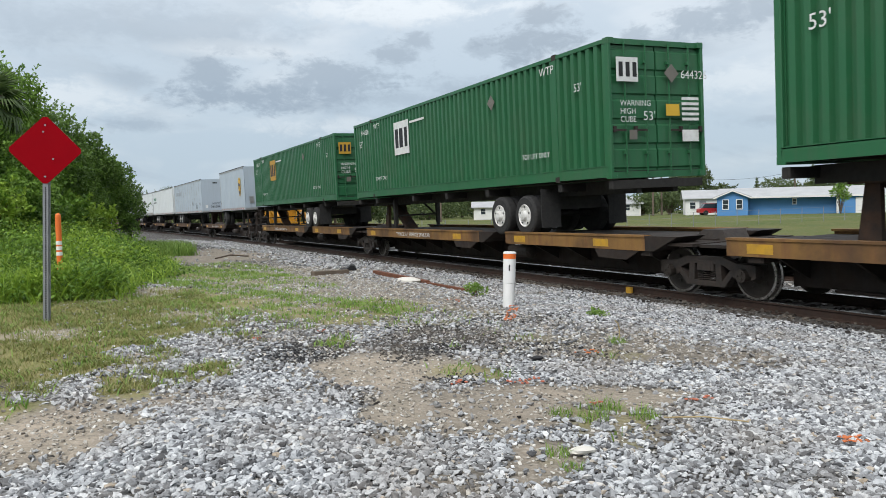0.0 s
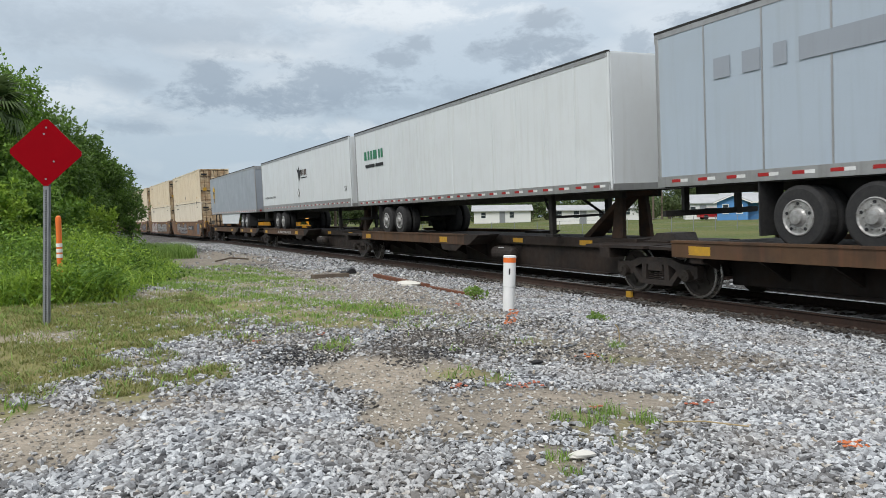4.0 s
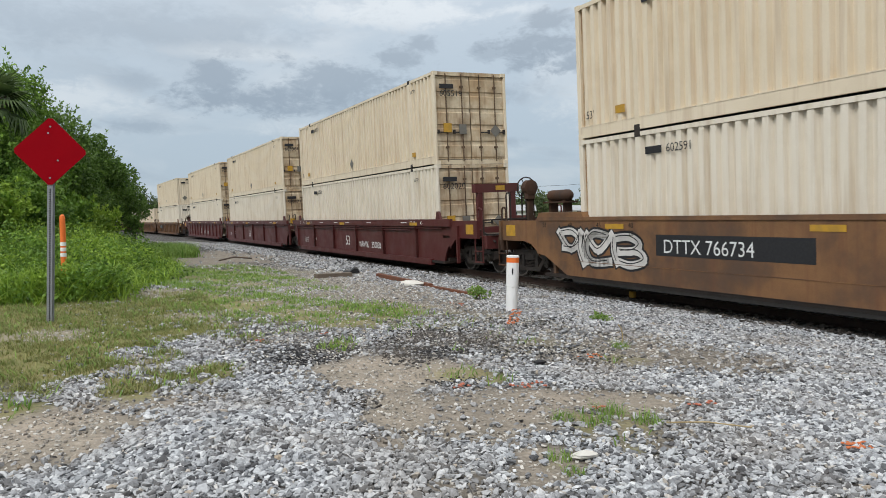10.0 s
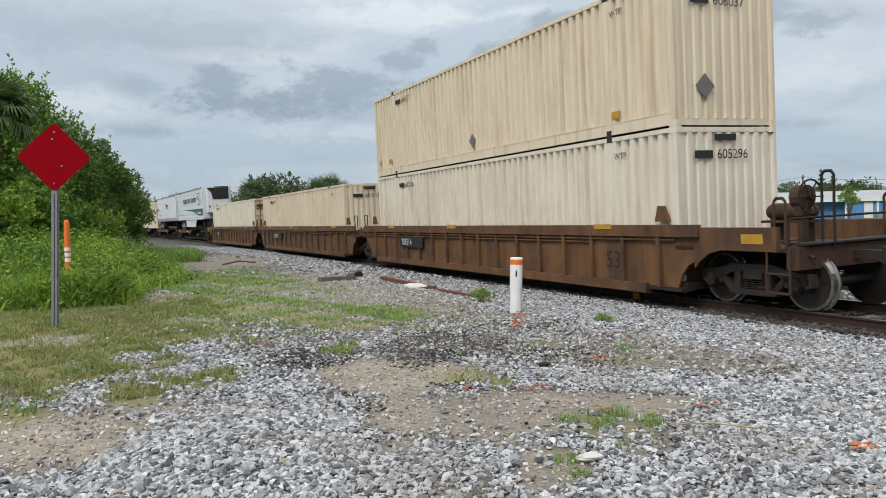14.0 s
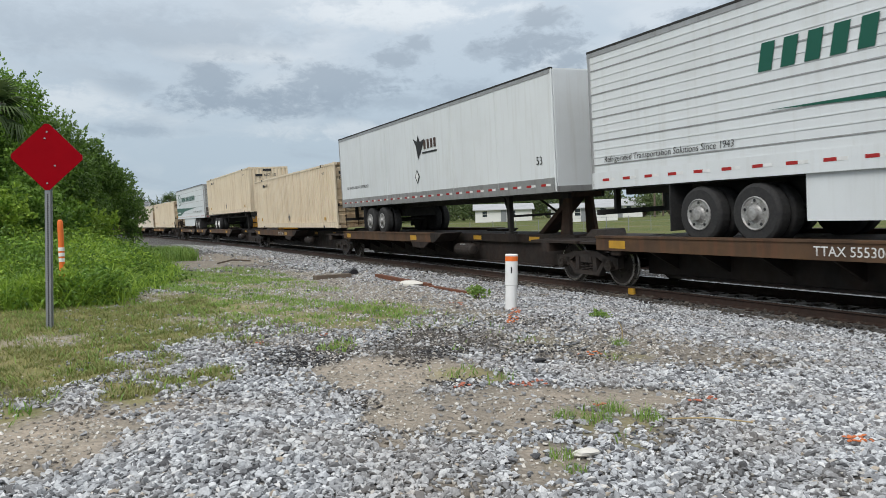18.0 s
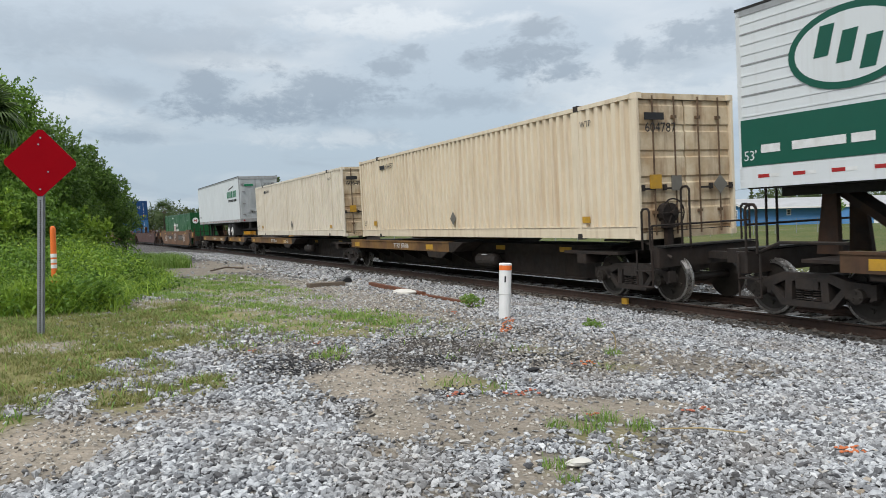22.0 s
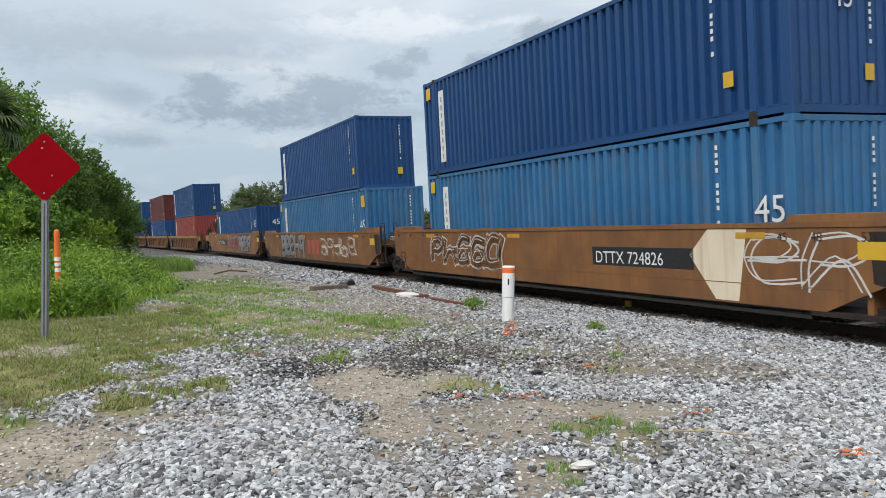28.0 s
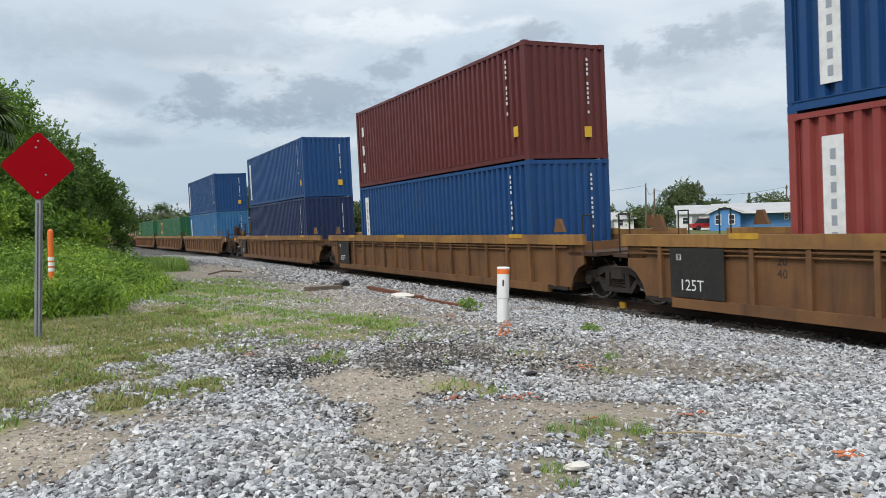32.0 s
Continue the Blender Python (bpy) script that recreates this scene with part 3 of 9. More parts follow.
def end_gear(car, y, sy, paint, wheel=0.0, frame_posts=False):
    """Coupler, hose, steps, hand rails and, with wheel (its height), the hand brake of a car's outer end (sy: which way it faces)."""
    part("coupler", shared(("coupler", sy), lambda: g_coupler(sy), M["iron"]), M["iron"], car, at=(0, y, 0))
    part("end_sill", shared("end_sill", lambda: Geo().cbox(-1.35, 1.35, -0.12, 0.12, 0.72, 1.08, 0.03), paint), paint, car, at=(0, y - sy * 0.12, 0))
    part("air_hose", shared(("air_hose", sy), lambda: Geo().path([(0.3, 0, 0.85), (0.32, sy * 0.25, 0.72), (0.3, sy * 0.5, 0.5), (0.26, sy * 0.75, 0.55)], 0.025), M["rubber"]), M["rubber"], car, at=(0, y, 0))
    for sx in (-1, 1):
        part("stirrup_step", shared("stirrup_step", g_stirrup, paint), paint, car, at=(sx * 1.39, y - sy * 0.34, 0))
        part("grab_iron", shared("grab_iron", lambda: g_hand_loop(1.85), paint), paint, car, at=(sx * 1.33, y - sy * 0.34, 0))
    part("hand_loop", shared("hand_loop", lambda: g_hand_loop(2.25), M["spine"]), M["spine"], car, at=(-0.55, y - sy * 0.08, 0))
    part("hand_rail", shared("hand_rail", lambda: Geo().path([(-1.3, 0, 1.06), (-1.3, 0, 1.52), (1.3, 0, 1.52), (1.3, 0, 1.06)], 0.02), M["spine"]), M["spine"], car, at=(0, y - sy * 0.2, 0))
    part("crossover_step", shared("crossover_step", lambda: Geo().box(-1.2, 1.2, -0.16, 0.16, 1.10, 1.13), M["dark"]), M["dark"], car, at=(0, y - sy * 0.1, 0))
    part("brake_pipe", shared(("brake_pipe", sy), lambda: Geo().path([(-1.1, sy * 0.1, 0.9), (-1.1, -sy * 0.7, 1.22), (-1.1, -sy * 1.9, 1.22)], 0.028), M["iron"]), M["iron"], car, at=(0, y, 0))
    if frame_posts:
        for x in (-1.0, 0.1):
            part("frame_post", shared("frame_post", lambda: Geo().cbox(-0.09, 0.09, -0.07, 0.07, 1.02, 2.35, 0.02), paint), paint, car, at=(x, y - sy * 0.95, 0))
        part("frame_beam", shared("frame_beam", lambda: Geo().cbox(-1.2, 0.3, -0.09, 0.09, 2.3, 2.55, 0.02), paint), paint, car, at=(0, y - sy * 0.95, 0))
        part("yellow_mark", shared("frame_mark", lambda: Geo().box(-0.2, 0.1, -0.098, -0.092, 2.36, 2.49), M["yellow"]), M["yellow"], car, at=(-0.3, y - sy * 0.95, 0))
    if wheel:
        part("brake_stand", shared(("brake_stand", wheel), lambda: g_brake_box(wheel), paint), paint, car, at=(-0.62, y - sy * 0.5, 0))
        part("brake_wheel", shared("brake_wheel", g_brake_wheel, M["spine"]), M["spine"], car, at=Matrix.Translation((-0.62, y - sy * 0.34, wheel)))
        part("air_tank", shared("end_tank", lambda: Geo().lathe([(-0.5, 0.03), (-0.46, 0.11), (-0.38, 0.15), (0.38, 0.15), (0.46, 0.11), (0.5, 0.03)], (0, 0, 0), 16, "y"), paint, True), paint, car, "rust-brown cylindrical air tank", at=(-0.1, y - sy * 1.15, wheel - 0.25))
        part("tank_bracket", shared(("tank_bracket", wheel), lambda: Geo().box(-0.22, 0.02, -0.36, -0.28, 1.02, wheel - 0.36).box(-0.22, 0.02, 0.28, 0.36, 1.02, wheel - 0.36).box(-0.3, 0.1, -0.5, 0.5, wheel - 0.44, wheel - 0.395), paint), paint, car, at=(0, y - sy * 1.15, 0))


def end_panels(car, e, sy, h, zt, paint):
    """Side plates of a well car that reach on over the outer truck, arched for its wheels."""
    o = sy * (h + 0.85)
    for sx in (-1, 1):
        x0, x1 = sx * 1.37, sx * 1.42
        pts = [(e - sy * 0.04, zt - 0.05), (o, zt - 0.05), (o, 1.0), (e + sy * 0.6, 1.0), (e + sy * 0.3, 0.93), (e + sy * 0.1, 0.80), (e - sy * 0.04, 0.66)]
        p = part("end_panel", Geo().prism([(x0, a, b) for a, b in pts], (x1 - x0, 0, 0)), paint, car)
        part("panel_rib", Geo().box(*sorted((x1, x1 + sx * 0.05)), *sorted((o, o - sy * 0.1)), 1.0, zt - 0.05), paint, p)
        part("yellow_mark", Geo().box(*sorted((x1, x1 + sx * 0.005)), *sorted((o - sy * 0.3, o - sy * 0.75)), 1.12, zt - 0.16), M["yellow"], p)


def g_gusset(sx):
    x0, x1 = sx * 0.5, sx * 1.31
    return Geo().prism([(x0, -0.03, 1.02), (x1, -0.03, 1.02), (x1, -0.03, 0.86), (x0, -0.03, 0.42)], (0, 0.06, 0))


def side_decks(car, a, b, deck_mat):
    """A pair of wheel decks beside the centre sill from a to b, with their edge beams."""
    for sx in (-1, 1):
        x0, x1 = sorted((sx * 0.50, sx * 1.32))
        part("side_deck", Geo().box(x0, x1, a, b, 0.985, 1.03), M["spine"], car, "worn dark steel deck")
        x0, x1 = sorted((sx * 1.31, sx * 1.37))
        edge = part("deck_edge", Geo().box(x0, x1, a, b, 0.82, 1.11).box(*sorted((sx * 1.22, sx * 1.39)), a, b, 1.085, 1.125), deck_mat, car, "ochre-brown deck edge beam, paint worn off")
        part("end_plate", Geo().prism([(sx * 1.375, a - 0.9, 1.11), (sx * 1.375, a, 1.11), (sx * 1.375, a, 0.82), (sx * 1.375, a - 0.25, 0.82)], (-sx * 0.7, 0, 0)), M["spine"], car)
        y = a + 0.25
        while y < b:
            part("crossbearer", shared(("crossbearer", sx), lambda: g_gusset(sx), M["spine"]), M["spine"], car, at=(0, y, 0))
            y += 1.35
        part("step_plate", shared(("step_plate", sx), lambda: Geo().prism([(sx * 1.36, -0.75, 0.83), (sx * 1.36, 0.75, 0.83), (sx * 1.36, 0.6, 0.64), (sx * 1.36, -0.3, 0.62)], (-sx * 0.05, 0, 0)), M["spine"]), M["spine"], car, at=(0, a + 0.9, 0))
        for y in (a + 1.4, b - 0.7):
            x0, x1 = sorted((sx * 1.37, sx * 1.374))
            part("yellow_mark", shared(("yellow_mark", sx), lambda: Geo().box(x0, x1, -0.26, 0.26, 0.87, 1.03), M["yellow"]), M["yellow"], edge, at=(0, y, 0))


def spine_unit(s0, s1, first, last, deck_mat, texts=(), lowdeck=False, both=False):
    """One unit of an articulated spine car between the trucks at s0 and s1. first / last: it has an outer end there."""
    c, h = (s0 + s1) / 2, (s1 - s0) / 2
    car = thing("spine_car", "dark rust-brown articulated spine car with ochre deck edges", "railcar", "cars of the freight train")
    g = Geo().cbox(-0.46, 0.46, -h + 1.35, h - 1.35, 0.27, 0.86, 0.03)
    g.prism([(-0.42, -h + 0.4, 1.02), (-0.42, -h + 0.4, 0.78), (-0.42, -h + 1.5, 0.50), (-0.42, -h + 1.5, 1.02)], (0.84, 0, 0))
    g.prism([(-0.42, h - 0.4, 1.02), (-0.42, h - 0.4, 0.78), (-0.42, h - 1.5, 0.50), (-0.42, h - 1.5, 1.02)], (0.84, 0, 0))
    sill = part("centre_sill", g, M["spine"], car)
    part("top_flange", Geo().cbox(-0.56, 0.56, -h + 1.2, h - 1.2, 0.84, 1.06, 0.02), M["spine"], sill)
    part("bottom_flange", Geo().box(-0.54, 0.54, -h + 2.2, h - 2.2, 0.23, 0.275), M["spine"], sill)
    for sx in (-1, 1):
        for y in (-h + 3.0, -2.6):
            part("yellow_mark", shared(("sill_mark", sx), lambda: Geo().box(*sorted((sx * 0.56, sx * 0.564)), -0.25, 0.25, 0.88, 1.0), M["yellow"]), M["yellow"], sill, at=(0, y, 0))
    side_decks(car, -0.95, h - 0.8, deck_mat)
    if both:
        side_decks(car, -h + 1.3, -2.4, deck_mat)
    tank = part("air_tank", Geo().lathe([(-0.55, 0.02), (-0.53, 0.12), (-0.45, 0.18), (0.45, 0.18), (0.53, 0.12), (0.55, 0.02)], (0, 0, 0), 14, "y"), M["iron"], car, "grimy cylindrical air tank", at=(-0.82, -2.3, 0.60))
    part("label_plate", Geo().box(-0.13, -0.03, -0.12, 0.12, 0.15, 0.166), M["white"], tank)
    for y in (-0.3, 0.3):
        part("tank_strap", Geo().box(-0.02, 0.45, y - 0.03, y + 0.03, 0.13, 0.19), M["iron"], tank)
    # low end platforms beside the trucks
    for sy in (-1, 1):
        y = sy * (h - 0.1)
        y0, y1 = sorted((y, y - sy * 1.9 if sy < 0 else y - sy * 1.2))
        part("end_platform", Geo().box(-1.3, 1.3, y0, y1, 0.93, 0.985), M["spine"], car)
        part("end_beam", Geo().cbox(-1.32, 1.32, sy * (h - 1.35) - 0.16, sy * (h - 1.35) + 0.16, 0.72, 0.93, 0.03), M["spine"], car)
    part("hitch", Geo().prism([(-0.35, h - 3.4, 1.03), (-0.35, h - 2.5, 1.03), (-0.22, h - 2.7, 1.35), (-0.22, h - 3.1, 1.35)], (0.6, 0, 0)) if lowdeck else
         Geo().prism([(-0.35, -h + 0.2, 0.98), (-0.35, -h + 1.1, 0.98), (-0.25, -h + 0.9, 1.18), (-0.25, -h + 0.4, 1.18)], (0.6, 0, 0)), M["iron"], car)
    make_truck(car, h) if not first else (make_truck(car, -h), make_truck(car, h))
    if first:
        end_gear(car, -h - 1.15, -1, M["spine"], wheel=1.75)
    if last:
        end_gear(car, h + 1.15, 1, M["spine"])
    for tx, y, size in texts:
        near_text(car, tx, y, 0.885, -1.376, size, M["white"])
    return ride(car, c)


def g_well_floor(h, zb):
    g = Geo()
    g.box(-1.30, 1.30, -h + 1.3, -h + 2.6, zb, zb + 0.14)
    g.box(-1.30, 1.30, h - 2.6, h - 1.3, zb, zb + 0.14)
    n = 5
    for k in range(n):
        y = -h + 3.2 + (2 * h - 6.4) * k / (n - 1)
        g.box(-1.30, 1.30, y - 0.12, y + 0.12, zb, zb + 0.10)
    for s in (-1, 1):
        g.box(s * 1.30 - 0.16, s * 1.30 + 0.16, -h + 1.3, h - 1.3, zb - 0.02, zb + 0.05)
    return g


def well_unit(s0, s1, first, last, kind, paint, label, marks=(), zt=1.56, ribs=1.06):
    """One unit of a well car between the trucks at s0 and s1. kind: smooth or ribbed sides."""
    c, h = (s0 + s1) / 2, (s1 - s0) / 2
    car = thing("well_car", label, "railcar", "cars of the freight train")
    zb = 0.20
    fa, fb = (0.95 if first else 0.75), (0.95 if last else 0.75)
    a, b = -h + fa, h - fb
    part("floor", g_well_floor(h, 0.22), M["spine"], car)
    for sx in (-1, 1):
        x0, x1 = sorted((sx * 1.40, sx * 1.45)) if kind == "smooth" else sorted((sx * 1.35, sx * 1.40))
        cut = 0.9
        pts = [(a, zt - 0.12), (a, zb + 0.52), (a + 0.35, zb + 0.48), (a + cut + 0.5, zb), (b - cut - 0.5, zb), (b - 0.35, zb + 0.48), (b, zb + 0.52), (b, zt - 0.12)]
        if kind == "smooth":
            pts = [(a, zt), *pts[1:-1], (b, zt)]
        else:
            pts = [(a, zt - 0.12), (a, 0.80), (a + 0.22, 0.70), (a + 0.40, 0.50), (a + 0.52, zb), (b - 0.52, zb), (b - 0.40, 0.50), (b - 0.22, 0.70), (b, 0.80), (b, zt - 0.12)]
        wall = part("side_wall", Geo().prism([(x0, y, z) for y, z in pts], (x1 - x0, 0, 0)), paint, car)
        x0, x1 = sorted((sx * 1.36, sx * 1.47))
        if kind == "smooth":
            part("top_chord", Geo().cbox(x0, x1, a + 0.1, b - 0.1, zt - 0.05, zt + 0.03, 0.02), paint, wall)
            part("bottom_chord", Geo().box(*sorted((sx * 1.36, sx * 1.46)), a + 1.5, b - 1.5, zb - 0.06, zb + 0.06), M["dark"], wall)
            for y in (a + 1.0, b - 1.0):
                part("end_rail", shared(("end_rail", sx), lambda: Geo().prism([(sx * 1.22, -0.95, 1.56), (sx * 1.22, 0.95, 1.56), (sx * 1.22, 0.85, 1.70), (sx * 1.22, -0.85, 1.70)], (sx * 0.24, 0, 0)), paint), paint, wall, at=(0, y, 0))
        else:
            part("top_chord", Geo().cbox(x0 - 0.03 * (sx < 0), x1 + 0.03 * (sx > 0), a - 0.1, b + 0.1, zt - 0.22, zt, 0.02), M["ochretop"] if paint is M["ochrewell"] else paint, wall)
            part("bottom_chord", Geo().box(*sorted((sx * 1.36, sx * 1.50)), a + 1.3, b - 1.3, zb - 0.08, zb + 0.10), paint, wall)
            part("brake_pipe", Geo().rod((sx * 1.455, a + 0.5, zt - 0.28), (sx * 1.455, b - 0.5, zt - 0.28), 0.022, 6).rod((sx * 1.445, a + 3.0, zt - 0.36), (sx * 1.445, b - 0.5, zt - 0.36), 0.018, 6), paint, wall)
            n = int((b - a - 1.6) / ribs)
            for k in range(n + 1):
                y = round(k - n / 2) * ribs - 0.54 if ribs > 1.3 else (k - n / 2) * ribs
                part("rib", shared(("rib", sx), lambda: Geo().prism([(sx * 1.40, -0.045, 0.26), (sx * 1.485, -0.045, 0.26), (sx * 1.485, -0.045, 1.36), (sx * 1.40, -0.045, 1.36)], (0, 0.09, 0)), paint), paint, wall, at=(0, y, 0))
            for y in (a + 0.9, b - 0.9):
                part("guide_post", shared(("guide_post", sx), lambda: Geo().prism([(sx * 1.30, -0.16, 1.5), (sx * 1.30, 0.22, 1.5), (sx * 1.30, 0.12, 1.80), (sx * 1.30, -0.02, 1.80)], (sx * 0.08, 0, 0)), paint), paint, wall, at=(0, y, 0))
        for y in (a + 2.6, (a + b) / 2 + 1.0, b - 3.0):
            x0, x1 = sorted((sx * 1.476, sx * 1.484)) if kind == "smooth" else sorted((sx * 1.502, sx * 1.508))
            part("yellow_mark", shared(("yellow_mark", kind, sx), lambda: Geo().box(x0 if kind != "smooth" else x0 - sx * 0.026, x1 - (sx * 0.026 if kind == "smooth" else 0), -0.3, 0.3, 1.36, 1.46), M["yellow"]), M["yellow"], car, at=(0, y, -0.02 if kind == "smooth" else 0.0))
    if kind == "smooth":
        for sx in (-1, 1):
            part("weld_seam", Geo().box(*sorted((sx * 1.45, sx * 1.4545)), a + 0.9, b - 0.9, 0.60, 0.612), paint, car)
            part("ladder", shared(("side_ladder", 4), lambda: g_ladder(0.42, 0.36, 1.76, 5), M["dark"]), M["dark"], car, at=(sx * 1.43, a - 0.26, 0))
            part("end_plate", Geo().prism([(sx * 1.40, b, 1.52), (sx * 1.40, b, 1.0), (sx * 1.40, b + 0.55, 1.0), (sx * 1.40, b + 0.62, 1.52)], (-sx * 0.03, 0, 0)), M["endrust"], car)
            part("corner_plate", Geo().prism([(sx * 1.445, a + 0.03, zt - 0.12), (sx * 1.445, a + 0.55, zt - 0.12), (sx * 1.445, a + 0.50, 0.72), (sx * 1.445, a + 0.36, 0.69), (sx * 1.445, a + 0.03, 0.73)], (sx * 0.008, 0, 0)), M["spine"], car, "dark grey end panel")
        if not last:
            near_text(car, "125 T", b + 0.56, 1.24, -1.404, 0.15, M["white"])
        for k, tx in enumerate(("53", "48", "45", "40\n20")):
            near_text(car, tx, b - 0.3 - 1.05 * k, 1.36, -1.456, 0.11, M["spine"])
    for sy, e in ((-1, a), (1, b)):
        y0, y1 = sorted((e + sy * -0.55, e + sy * 0.45))
        part("end_platform", Geo().box(-1.40, 1.40, y0, y1, 0.98, 1.06), M["endrust"], car)
        part("end_bulkhead", Geo().cbox(-1.38, 1.38, e - sy * 0.62 - 0.05, e - sy * 0.62 + 0.05, 0.24, 1.25, 0.02), paint, car)
        part("draft_sill", Geo().cbox(-0.36, 0.36, *sorted((e - sy * 0.6, e + sy * 0.9)), 0.72, 0.98, 0.03), M["spine"], car)
        if (sy < 0 and not first) or (sy > 0 and not last):
            for k, sx in enumerate((-1, 1)):
                part("grab_iron", shared("unit_grab_iron", lambda: Geo().path([(0, -0.16, 0.9), (0, -0.16, 1.85), (0, 0.16, 1.85), (0, 0.16, 0.9)], 0.018), M["dark"]), M["dark"], car, at=(sx * 1.36, e + sy * 0.12, 0))
    make_truck(car, h) if not first else (make_truck(car, -h), make_truck(car, h))
    red = paint is M["redwell"]
    if first:
        end_gear(car, -h - 1.15, -1, paint if red else M["endrust"], wheel=1.85 if kind == "ribbed" and not red else 0.0, frame_posts=red)
        part("end_deck", Geo().box(-1.3, 1.3, -h - 1.1, a, 0.98, 1.04), M["endrust"], car)
        end_panels(car, a, -1, h, zt, paint)
    if last:
        end_gear(car, h + 1.15, 1, M["endrust"], wheel=2.35 if kind == "smooth" else 0.0)
        part("end_deck", Geo().box(-1.3, 1.3, b, h + 1.1, 0.98, 1.04), M["endrust"], car)
        end_panels(car, b, 1, h, zt, paint)
    for tx, y, z, size, m in marks:
        near_text(car, tx, y, z, -1.456 if kind == "smooth" else -1.404, size, m)
    return ride(car, c)


# ---------------------------------------------------------------- containers
def g_corrugated(L, z0, z1, x, sx, pitch, depth, y_skip=()):
    """A corrugated wall in the plane x, outer face towards sx, with folds every pitch metres."""
    g = Geo()
    n = max(1, round(L / pitch))
    p = L / n
    prof = []
    for k in range(n):
        y = -L / 2 + k * p
        prof += [(y, 0), (y + p * 0.42, 0), (y + p * 0.53, depth), (y + p * 0.89, depth)]
    prof.append((L / 2, 0))
    v, f = [], []
    for y, d in prof:
        v += [(x - sx * d, y, z0), (x - sx * d, y, z1)]
    for i in range(len(prof) - 1):
        f.append((2 * i, 2 * i + 2, 2 * i + 3, 2 * i + 1))
    return g.add(v, f)


def g_corrugated_end(w, z0, z1, y, sy, pitch, depth):
    g = g_corrugated(w, z0, z1, 0, 1, pitch, depth)
    g.v = [(yy, y + sy * x, z) for x, yy, z in g.v]
    return g


